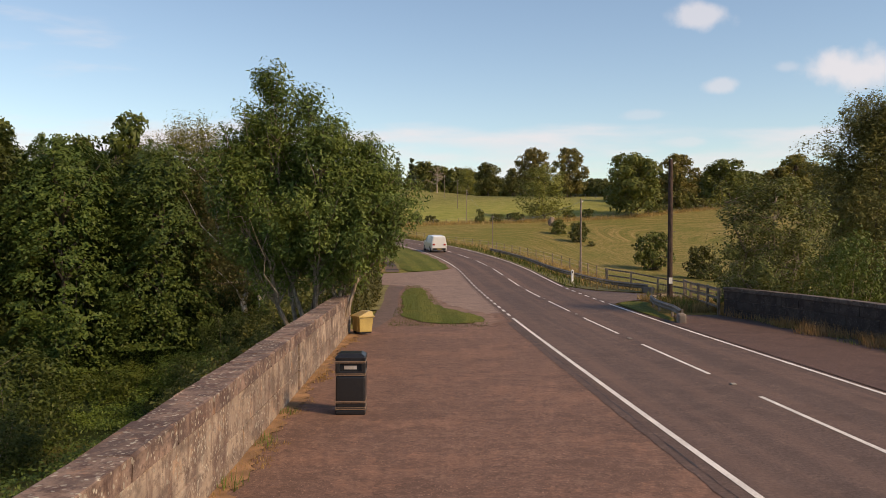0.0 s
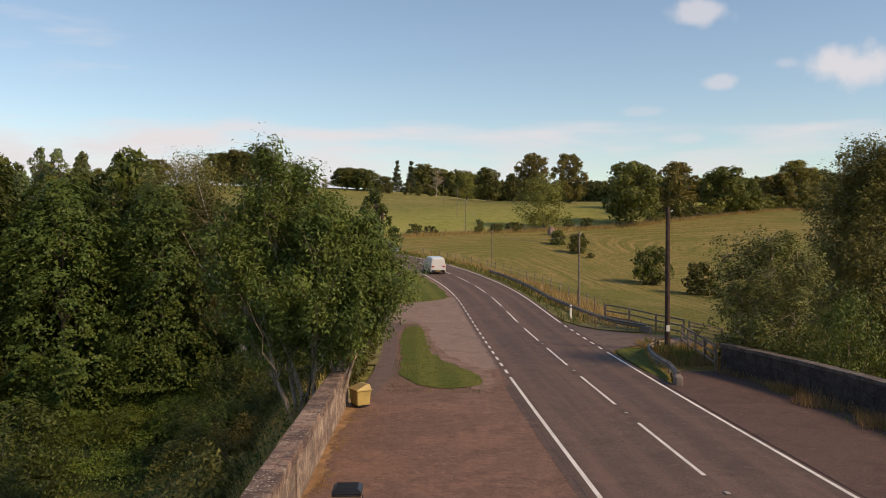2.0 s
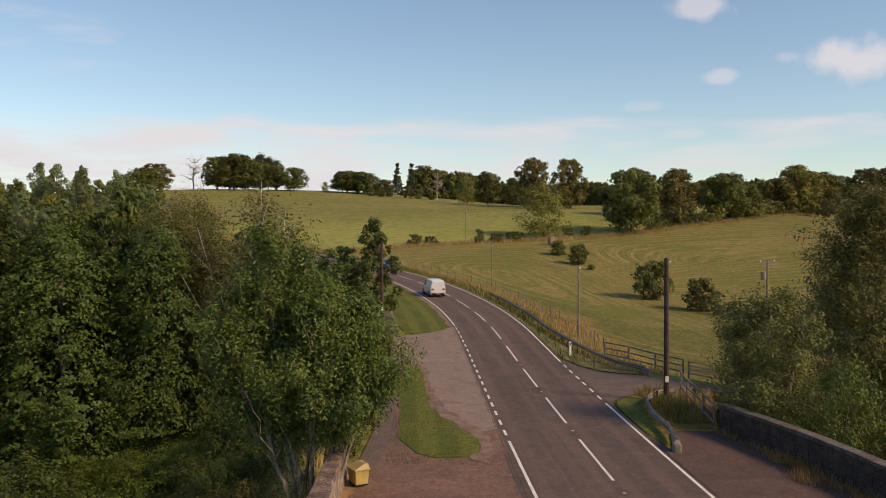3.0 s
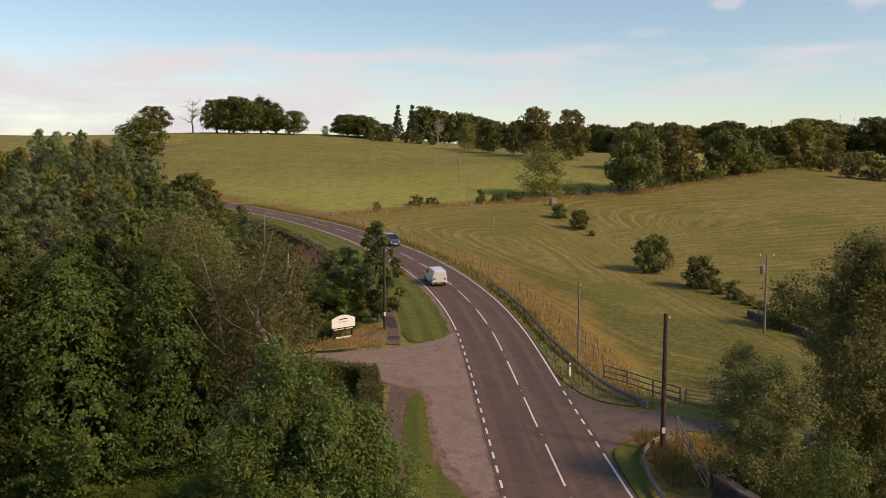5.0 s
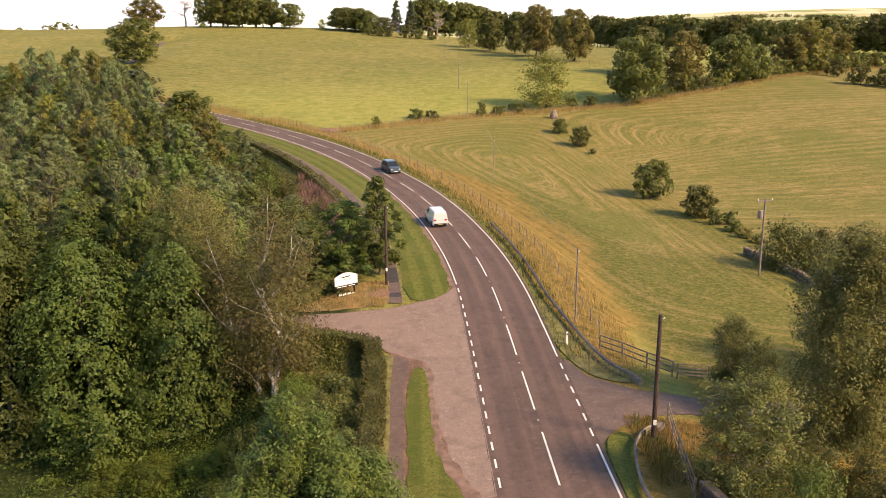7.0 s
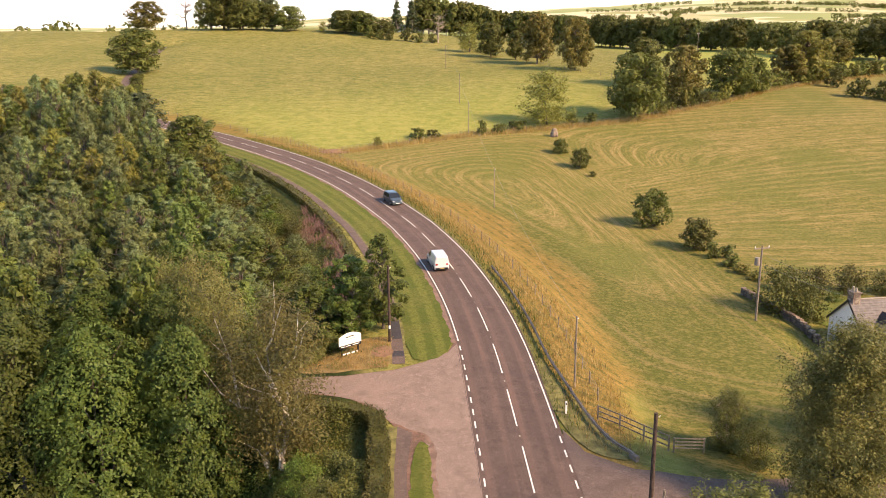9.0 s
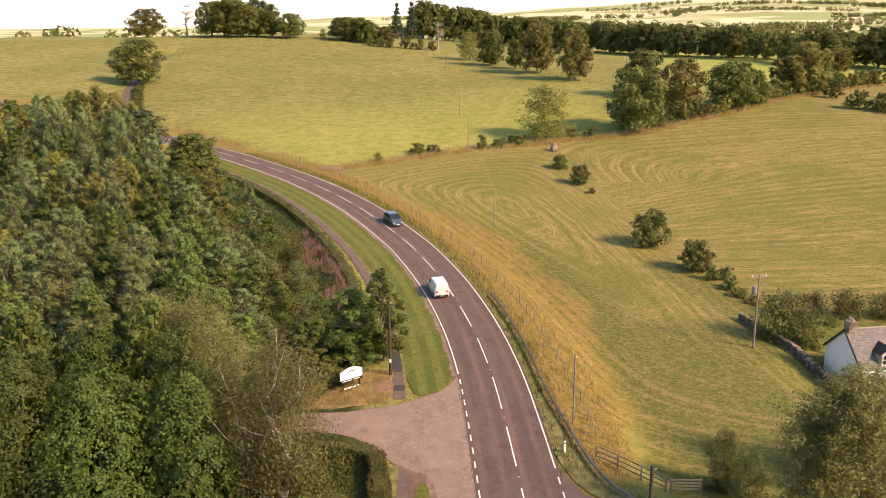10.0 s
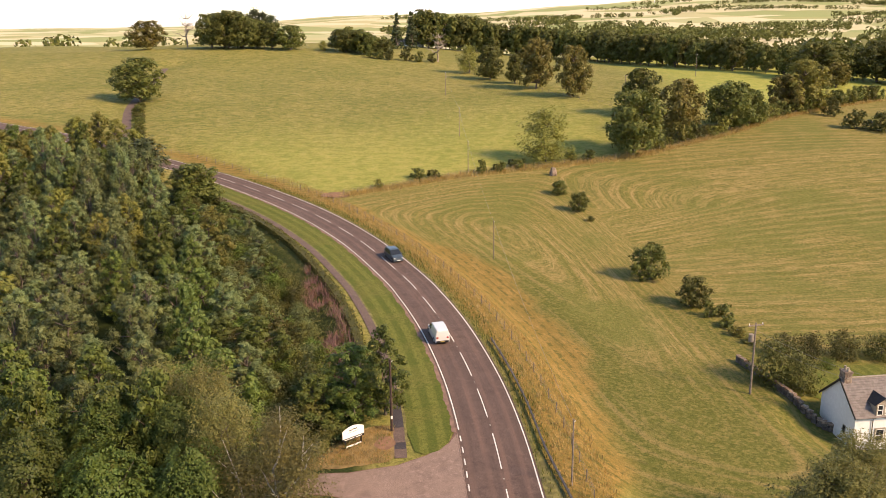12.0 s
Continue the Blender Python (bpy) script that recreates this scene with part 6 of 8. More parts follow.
scatter("green_grass", 110000, (-50, 55, 14, 172), lambda x, y: (off_road(x, y) > 3.15) & (off_road(x, y) < 5.0) & (np.abs(beside(LANE_LINE, x, y)[0]) > 4.2), 0.5, 0.04, GRASS_GREEN, "long green grass at the road edge", "grass", seed=13, blades=True)
scatter("willowherb", 24000, (-26, 78, -8, 118), lambda x, y: (off_road(x, y) < -11.7) & (off_road(x, y) > -14.0 - 1.6 * np.sin(y * 0.37) - 4.0 * (1 - smooth(y, 84, 92))) & (y < 116) & (np.sin(x * 2.1 + 0.7 * y) + np.sin(y * 1.3 - x) > -0.55 + 1.2 * (y < 88)), 1.7, 0.04, PETAL, "pink flowering willowherb beside the footpath hedge", "flowers", 0.4, 14, True)
scatter("willowherb", 26000, (-26, 88, -9, 118), lambda x, y: (off_road(x, y) < -11.7) & (off_road(x, y) > -15.5), 1.5, 0.09, LEAF_HEDGE, "leafy stems of willowherb beside the footpath hedge", "flowers", 0.3, 16)


def edge_thicket():
    """Bushes and saplings between the wood and the footpath."""
    rng = np.random.RandomState(61)
    for s in np.arange(s_at(3, 74), s_at(-36, 160), 2.7):
        for off in (-16.4, -19.0, -21.8, -24.6):
            p, _ = along(ROAD_LINE, s + rng.uniform(-1.2, 1.2), off + rng.uniform(-1.2, 1.2))
            if p.y < 71 or abs(beside(SIDE_LINE, [p.x], [p.y])[0][0]) < 6 or (p.y > 122 and off < -18):
                continue
            h = rng.uniform(2.0, 4.2) + (0.8 if off < -20 else 0)
            k = rng.choice([0, 1, 1, 2], p=[0.2, 0.3, 0.3, 0.2])
            grow(SCRUB[k], p.x, p.y, h, h * rng.uniform(0.95, 1.3), ("yellow-green bush at the edge of the wood", "dark tangled bush at the edge of the wood", "grey-green sallow at the edge of the wood")[k], "bush", "thicket bushes", name="bush")


edge_thicket()
scatter("dry_grass", 26000, (-12, 4, -4.0, 42), lambda x, y: outside_wall(x, y) & (x > -9.5 + 2.0 * np.sin(y * 0.35)), 0.8, 0.018, GRASS_DRY, "brown seeded grass on the bank below the parapet", "grass", seed=15, blades=True)


def boundary_growth():
    """Scrub and tussocks along the fence between the hay and the pasture."""
    rng = np.random.RandomState(71)
    fence = dense(np.array([(-22, 161, 0), (-8, 170.3, 0), (2.4, 176.3, 0), (12, 179.8, 0), (20, 182.3, 0), (40, 188.3, 0), (53, 196.3, 0), (66, 205, 0), (78, 217, 0), (92, 229.5, 0), (108, 244, 0), (126, 258, 0)], float), 1.0)
    for i in range(36, len(fence), 3):
        if rng.uniform() < (0.25 if fence[i, 0] < 50 else 0.8):
            h = rng.uniform(1.2, 2.4) if fence[i, 0] < 50 else rng.uniform(2.2, 4.8)
            k = rng.randint(3)
            x, y = fence[i, 0] + rng.uniform(-0.5, 1.0), fence[i, 1] + rng.uniform(0.6, 2.6)
            grow(FAR_SCRUB[k], x, y, h, h * rng.uniform(1.0, 1.5), "low scrubby bush on the field boundary", "bush", "boundary bushes", name="bush")
    j = rng.randint(len(fence), size=13000)
    x, y = fence[j, 0] + rng.normal(size=len(j)) * 0.5, fence[j, 1] + rng.normal(size=len(j)) * 1.0 - 0.4
    g, h, t = land(x, y), rng.uniform(0.35, 0.9, len(j)), rng.uniform(0, 6.28, len(j))
    dx, dy, lean = 0.05 * np.cos(t), 0.05 * np.sin(t), rng.normal(size=(len(j), 2)) * 0.2
    V = np.stack([np.stack([x - dx, y - dy, g - 0.05], 1), np.stack([x + dx, y + dy, g - 0.05], 1), np.stack([x + lean[:, 0], y + lean[:, 1], g + h], 1)], 1).reshape(-1, 3)
    me = bpy.data.meshes.new("dry_grass")
    me.from_pydata(V.tolist(), [], np.arange(len(V)).reshape(-1, 3).tolist())
    me.materials.append(GRASS_DRY)
    tagged(new("dry_grass", me), "pale seeded grass along the field fence", "grass", "", "stuff")


boundary_growth()
scatter("dry_grass", 9000, (-15, 64.5, -4.6, 72.5), lambda x, y: (y > 65.6 + 0.15 * np.abs(x + 9)) & (y < 72.3 + 0.42 * np.minimum(0, x + 7)) & ((x < -7.5) | (y < 68) | (y > 70.4)) & (x < -5.7), 0.3, 0.022, GRASS_STRAW, "dry orange grass round the sign", "grass", seed=26, blades=True)
scatter("green_grass", 2600, (-14, 64.5, -4.6, 72.5), lambda x, y: (y > 65.6 + 0.15 * np.abs(x + 9)) & (y < 72.3 + 0.42 * np.minimum(0, x + 7)) & (np.sin(x * 1.7) + np.sin(y * 1.9 + 1) > 0.5) & (x < -5.7), 0.35, 0.02, GRASS_GREEN, "green tufts round the sign posts", "grass", seed=27, blades=True)

for k in range(9):
    q, _ = along(TRACK_LINE, 12 + 5.2 * k, 3.0)
    grow(BUSH[k % 2], q.x, q.y, 1.7 + 0.5 * math.sin(k * 2.3), 3.6, "low hedge bush on the farm track bank", "bush", "track bushes", name="bush")
# ---- verges, paths and other ground sheets ----
FOOTWAY = tarmac("dark_red_tarmac", (0.094, 0.057, 0.047), (0.118, 0.070, 0.056), (0.155, 0.095, 0.075))
EARTH_EDGE = plain("gravel_dirt", (0.22, 0.135, 0.10), 0.95, vary=0.3, scale=5, relief=0.7, dirt=(0.14, 0.09, 0.07))
def sheets():
    st = lambda ob, label, cat: tagged(ob, label, cat, "", "structure")
    st(patch("gravel_edge", ragged([(-2.3, 55.3), (-1.3, 52.8), (-0.9, 46), (-0.2, 41.4), (1.0, 38.2), (2.0, 35.6), (2.3, 33.4), (1.6, 31.5), (0.9, 31.9), (1.5, 33.0), (1.3, 35.4), (0.5, 37.4), (-0.6, 40.6), (-1.3, 45), (-1.7, 52.1)], 0.22, 0.5), 0.027, EARTH_EDGE), "pale orange gravel and dirt beside the grass island", "gravel")
    st(patch("verge", ragged(rounded([(-2.4, 54.6), (-2.95, 50.1), (-2.5, 43.3), (-2.1, 38), (-1.9, 34.5), (-0.6, 32.0), (1.5, 32.3), (1.6, 35), (0.8, 36.6), (-0.5, 40.2), (-1.2, 44.9), (-1.5, 52.1)], 2)), 0.035, LAWN), "small mown grass island in the lay-by", "grass verge")
    s = [s_at(-0.2, 72.5) + k for k in range(0, 112, 3)]
    right = [along(ROAD_LINE, q, LEFT_EDGE - 0.3)[0] for q in s]
    left = [along(ROAD_LINE, q, -8.0)[0] for q in s]
    tip = [(-3.6, 67.8), (-2.6, 67.3), (-1.4, 68.0), (-0.6, 69.4)]
    st(patch("verge", tip + [(p.x, p.y) for p in right] + [(p.x, p.y) for p in left[::-1]], 0.03, LAWN, None, 2.0), "striped mown grass verge beside the road", "grass verge")
    path = ribbon("footpath", ROAD_LINE, s_at(3.6, 67.5), s_at(-44, 167.5), -9.15, -8.05, 0.03, PATH_TAR, None, 1.0, 3, True)
    st(path, "narrow pinkish tarmac footpath", "footpath")
    st(ribbon("path_repair", ROAD_LINE, s_at(3.1, 73), s_at(2.5, 77.5), -9.1, -8.1, 0.036, PATCH_TAR, None, 1.0, 2, True), "darker tarmac repair in the footpath", "footpath")
    st(ribbon("path_repair", ROAD_LINE, s_at(3.5, 69), s_at(3.4, 70.2), -9.1, -8.1, 0.036, PATCH_TAR, None, 0.6, 2, True), "darker tarmac repair in the footpath", "footpath")
    st(patch("verge", ragged(rounded([(-4.9, 66.6), (-5.3, 72), (-7.6, 72.6), (-11.5, 70.4), (-15, 66.8), (-12, 65.2), (-8, 65.4)], 2)), 0.03, DRY_TURF), "dry orange grass and bare earth round the sign", "grass verge")
    st(patch("bare_earth", ragged(rounded([(-5.5, 68), (-5.6, 70.4), (-7.2, 70.2), (-7.4, 68.2)], 2)), 0.045, EARTH), "worn bare earth beside the sign", "earth")
    st(patch("footway", [(-4.25, 56), (-4.0, 50), (-3.55, 44), (-3.2, 36), (-3.3, 30.5), (-2.6, 30.5), (-2.2, 36), (-2.75, 44), (-3.1, 50), (-3.0, 55)], 0.026, PATH_TAR), "pinkish worn footway beside the hedge", "footpath")
    st(patch("verge", [(-4.75, 55.6), (-4.55, 50), (-4.0, 44), (-3.75, 38), (-3.2, 38), (-3.5, 44), (-3.95, 50), (-4.15, 56)], 0.034, TURF), "dry grass strip at the hedge foot", "grass verge")
    # east side
    st(patch("footway", [(14.1, -40), (19.2, -40), (17.0, -10), (15.7, 10), (15.0, 20), (14.45, 27), (13.5, 31.8), (12.1, 36.5), (10.0, 36.5), (9.3, 33), (8.9, 36)] + [(along(ROAD_LINE, s_at(6, y), RIGHT_EDGE + 0.2)[0].x, y) for y in (36, 26, 16, 6, -6, -20)], 0.016, FOOTWAY, None, 2.0), "reddish tarmac verge before the dark parapet", "pavement")
    st(patch("field_lane", [(7.9, 55.6), (9.1, 52.3), (10.7, 51.0), (12, 50.1), (15.4, 49.9), (20, 50.6), (29, 53.8), (43, 68), (45, 66), (31, 50.4), (20, 47.2), (14.6, 47.0), (11.9, 46.2), (9.9, 44.7), (8.8, 43.2), (8.5, 42.3)] + [(along(ROAD_LINE, s_at(5, y), RIGHT_EDGE + 0.2)[0].x, y) for y in (42, 46, 50, 54)], 0.014, PATH_TAR, None, 2.0), "worn grey-brown lane leaving towards the cottage", "lane")
    st(patch("verge", rounded([(8.6, 43.0), (9.9, 44.4), (10.5, 43.2), (9.9, 40.6), (9.6, 38.2), (9.6, 35), (9.2, 33.6), (8.8, 37)], 3), 0.03, LAWN), "small grass corner inside the crash barrier", "grass verge")
    st(patch("verge", rounded([(7.9, 56.3), (9.2, 52.6), (10.8, 51.3), (12.3, 51.2), (11.2, 54), (9.8, 58.5), (8.6, 63), (7.6, 68), (7.0, 68), (7.4, 61)], 3), 0.03, TURF), "tired grass corner before the crash barrier", "grass verge")
    st(ribbon("farm_track", TRACK_LINE, 0, len(TRACK_LINE) - 2, -1.15, 1.15, 0.05, PATH_TAR, None, 2.0, 3, True), "narrow farm track climbing past a lone tree", "lane")
    st(patch("bare_earth", ragged(rounded([(-26.5, 159), (-23, 158.4), (-20.2, 160.6), (-22, 162.6), (-26, 161.8)], 2)), 0.08, EARTH), "scraped red earth bank by the field gate", "earth")
    st(patch("lawn", rounded([(39, 86), (66, 84), (66, 97), (38, 96), (36.5, 91)], 1), 0.05, LAWN), "cottage garden lawn", "lawn")


def parapet_foot():
    rng = np.random.RandomState(51)
    ys = np.arange(-4, 30, 0.1)
    w = np.array([0.24 + 0.22 * noise.noise((0.3, y * 0.7, 2.0)) + 0.16 * noise.noise((0.3, y * 2.6, 5.0)) for y in ys]) + rng.uniform(-0.07, 0.07, len(ys))
    w = np.maximum(w, 0.05)
    ob = patch("moss_strip", [(wall_x(y) - 0.05, y) for y in ys] + [(wall_x(y) + k, y) for y, k in zip(ys[::-1], w[::-1])], 0.03, STRAW, None, 3.0)
    tagged(ob, "orange-brown moss and dead grass along the parapet foot", "moss", "", "structure")
    old = ribbon("old_tarmac", ROAD_LINE, s_at(9.5, -19), s_at(5.8, 33), lambda s: LEFT_EDGE - 0.50 - 0.008 * math.sin(s * 0.9) - 0.012 * math.sin(s * 5.3) - 0.01 * math.sin(s * 11.7), LEFT_EDGE - 0.2, 0.018, ROAD, None, 0.2, 2)
    tagged(old, "older dark tarmac strip beside the edge line", "pavement", "", "structure")


sheets()
parapet_foot()
for ob in [o for o in bpy.data.objects if o.type == "MESH" and o.data.materials and o.data.materials[0] == LAWN]:
    lanes(ob)


def margins():
    """Dry turf edges beside the tarmac, and the cracked joint between the lay-by and the road."""
    st = lambda ob, label, cat: tagged(ob, label, cat, "", "structure")
    wob = lambda s: 0.09 * math.sin(s * 1.1) + 0.06 * math.sin(s * 2.7 + 1) + 0.05 * math.sin(s * 6.1)
    st(ribbon("verge_edge", ROAD_LINE, s_at(0.2, 71.2), s_at(-44, 167), lambda s: LEFT_EDGE - 0.62 + wob(s), LEFT_EDGE - 0.27, 0.036, EARTH_EDGE, None, 0.5, 2), "dusty bare margin between verge and road", "earth")
    st(ribbon("verge_edge", ROAD_LINE, s_at(3.2, 70.2), s_at(-44, 167), -8.1, lambda s: -7.85 + 0.6 * wob(s), 0.037, TURF, None, 0.5, 2, True), "dry turf edge along the footpath", "earth")
    st(ribbon("verge_edge", ROAD_LINE, s_at(7.6, 58.5), s_at(-60, 182), RIGHT_EDGE + 0.22, lambda s: RIGHT_EDGE + 0.5 + wob(s), 0.012, TURF, None, 0.5, 2), "dusty turf margin along the road", "earth")
    st(ribbon("cracked_joint", ROAD_LINE, s_at(8, 0), s_at(1, 71), lambda s: LEFT_EDGE - 0.325 + 0.01 * math.sin(s * 1.7) + 0.012 * math.sin(s * 6.3), lambda s: LEFT_EDGE - 0.305 + 0.011 * math.sin(s * 1.9) + 0.012 * math.sin(s * 7.3), 0.022, PATCH_TAR, None, 0.35, 2), "cracked joint between lay-by and carriageway", "crack")


margins()
scatter("straw_edge", 26000, (-3.6, 3, -2.0, 30), lambda x, y: (x > wall_x(y) + 0.01) & (x < wall_x(y) + 0.32 + 0.16 * np.sin(y * 1.7) + 0.12 * np.sin(y * 5.1) + 0.08 * np.sin(y * 13.0)), 0.07, 0.014, GRASS_STRAW, "dry grass and moss along the parapet foot", "grass", seed=21, blades=True)
scatter("green_grass", 1800, (-3.6, 10, -2.2, 17), lambda x, y: (x > wall_x(y) + 0.01) & (x < wall_x(y) + 0.35) & (np.sin(y * 2.6) > 0.65), 0.22, 0.012, GRASS_GREEN, "green weeds at the parapet foot", "grass", seed=22, blades=True)
scatter("green_grass", 12000, (-3.4, 31, 1.8, 56), lambda x, y: (x < 1.7) & (x > -2.8 + 0.03 * (50 - y)) & (x < 1.6 - 0.16 * (y - 33)) & (x < np.where(y > 37, -0.3 - 0.1 * (y - 40), 2)), 0.1, 0.014, GRASS_GREEN, "short green grass of the lay-by island", "grass", seed=23, blades=True)
scatter("dry_grass", 18000, (11, 16, 16, 37), lambda x, y: (off_road(x, y) > 6.6 + 0.4 * np.sin(y)) & (x < np.interp(y, [10, 20, 27, 31.8, 36.4], [15.6, 14.9, 14.3, 13.35, 12.0])) & (x > np.interp(y, [10, 20, 27, 31.8, 36.4], [14.6, 13.9, 13.3, 12.4, 11.2]) + 0.5 * np.sin(y * 1.9)), 0.55, 0.016, GRASS_STRAW, "dry weeds along the foot of the dark parapet", "grass", seed=24, blades=True)
scatter("green_grass", 5000, (11, 16, 16, 37), lambda x, y: (off_road(x, y) > 6.6) & (x < np.interp(y, [10, 20, 27, 31.8, 36.4], [15.6, 14.9, 14.3, 13.35, 12.0])) & (x > np.interp(y, [10, 20, 27, 31.8, 36.4], [14.2, 13.5, 12.9, 12.1, 11.0]) + 0.6 * np.sin(y * 2.3)), 0.25, 0.014, GRASS_GREEN, "green weeds along the foot of the dark parapet", "grass", seed=25, blades=True)


# ---- bridge parapets ----
def parapet(name, pts, side, height, thick, cope_h, stone_mat, cope_mat, courses, label, seed, gap_at=None):
    """A wall of dressed blocks under coping stones; pts: its foot towards the road; side: +1 when it thickens to the east."""
    rng = np.random.RandomState(seed)
    line = dense(np.array([(x, y, 0) for x, y in pts], float), 0.25)
    root = new(name)
    root.empty_display_size = 0.3
    tagged(root, label, "wall", "", "structure")
    total = (len(line) - 1) * 0.25

    def spot(s, off):
        i = min(int(s / 0.25), len(line) - 2)
        t = line[i + 1] - line[i]
        t = t / np.linalg.norm(t[:2])
        p = line[i] + t * (s - 0.25 * i)
        return p[0] + t[1] * off, p[1] - t[0] * off, math.atan2(t[1], t[0])

    kinds = {}

    def block(kind, s0, s1, z0, z1, extra, mat, chip):
        q = round((s1 - s0) / 0.15)
        key = (kind, q, rng.randint(3))
        if key not in kinds:
            bm = bmesh.new()
            ln, hh, th = 0.15 * q - 0.010, z1 - z0 - 0.016, thick + 2 * extra
            box(bm, -ln / 2, -th / 2, 0, ln / 2, th / 2, hh, 0.022 if kind == "coping_stone" else 0.014)
            for v in bm.verts:
                v.co += Vector(rng.uniform(-chip, chip, 3))
            me = bpy.data.meshes.new(kind)
            bm.to_mesh(me)
            bm.free()
            me.materials.append(mat)
            kinds[key] = me
        x, y, a = spot((s0 + s1) / 2, side * thick / 2)
        c = new(kind, kinds[key])
        c.parent = root
        c.matrix_basis = Matrix.Translation((x, y, z0 + 0.004)) @ Matrix.Rotation(a + rng.uniform(-0.006, 0.006), 4, "Z")

    z = -0.1
    levels = []
    body = (height - cope_h + 0.1) / courses
    for c in range(courses):
        levels.append(("block", z, z + body, 0.0, stone_mat))
        z += body
    levels.append(("coping_stone", height - cope_h, height, 0.035, cope_mat))
    for kind, z0, z1, extra, mat in levels:
        s = -rng.uniform(0, 0.6)
        while s < total - 0.3:
            q = rng.randint(7, 15) if kind == "block" else rng.randint(7, 13)
            s0, s1 = max(s, 0), min(s + 0.15 * q, total)
            if gap_at and kind == "block" and z0 < 0.7 and s0 < gap_at < s1:
                if gap_at - s0 > 0.3:
                    block(kind, s0, gap_at - 0.08, z0, z1, extra, mat, 0.008)
                if s1 - gap_at > 0.3:
                    block(kind, gap_at + 0.08, s1, z0, z1, extra, mat, 0.008)
            elif s1 - s0 > 0.2:
                block(kind, s0, s1, z0, z1, extra, mat, 0.008 if kind == "block" else 0.014)
            s += 0.15 * q
    v, f = [], []
    for k in range(0, len(line), 4):
        for o, h in ((0.03, -0.3), (0.03, height - 0.03), (thick - 0.03, height - 0.03), (thick - 0.03, -3.0)):
            x, y, _ = spot(min(k * 0.25, total - 0.01), side * o)
            v.append((x, y, h))
        if k:
            b = len(v) - 4
            f += [(b - 4 + j, b - 3 + j, b + 1 + j, b + j) for j in range(3)]
    f += [(0, 1, 2, 3), tuple(len(v) - 1 - j for j in range(4))]
    solid("mortar_core", v, f, MORTAR, root)
    return root


# ---- lay-by things ----
def litter_bin(x, y, turn):
    ob = thing("litter_bin", x, y, 0.014, turn, "black plastic litter bin with gold bands, standing on the lay-by", "litter bin")
    bm = bmesh.new()
    box(bm, -0.28, -0.28, 0.09, 0.28, 0.28, 0.74, 0.03)
    part("body", bm, BLACK, ob)
    bm = bmesh.new()
    box(bm, -0.285, -0.285, 0.0, 0.285, 0.285, 0.09, 0.02)
    part("base", bm, BLACK, ob)
    hood = bmesh.new()
    for sx in (-1, 1):
        for sy in (-1, 1):
            box(hood, sx * 0.245 - 0.04, sy * 0.245 - 0.04, 0.74, sx * 0.245 + 0.04, sy * 0.245 + 0.04, 1.06, 0.015)
    box(hood, -0.285, -0.285, 0.74, 0.285, 0.285, 0.83, 0.015)
    box(hood, -0.285, -0.285, 0.97, 0.285, 0.285, 1.06, 0.015)
    part("hood", hood, BLACK, ob)
    # near-black block fills the opening in place of the shade inside
    bm = bmesh.new()
    box(bm, -0.24, -0.24, 0.80, 0.24, 0.24, 1.0, 0.02)
    part("inner_liner", bm, plain("bin_liner_dark", (0.006, 0.006, 0.007), 0.6), ob, "near-black infill for the shaded inside of the bin")
    bm = bmesh.new()
    box(bm, -0.29, -0.29, 1.05, 0.29, 0.29, 1.11, 0.025)
    r = bmesh.ops.create_cone(bm, cap_ends=True, segments=4, radius1=0.39, radius2=0.29, depth=0.05, matrix=Matrix.Translation((0, 0, 1.135)) @ Matrix.Rotation(math.pi / 4, 4, "Z"))
    part("lid", bm, BLACK, ob)
    for z in (0.1, 0.13, 0.225, 0.25, 0.75, 0.775, 0.985, 1.01):
        bm = bmesh.new()
        box(bm, -0.29, -0.29, z, 0.29, 0.29, z + 0.014, 0.004)
        part("band", bm, GOLD, ob, "thin gold band")
    # pale strip added across the slot, where the inside shows lighter
    bm = bmesh.new()
    box(bm, -0.12, -0.25, 0.865, 0.12, -0.244, 0.935)
    part("notice", bm, plain("faded_notice", (0.4, 0.36, 0.33), 0.7), ob, "pale strip for the lighter inside of the slot")


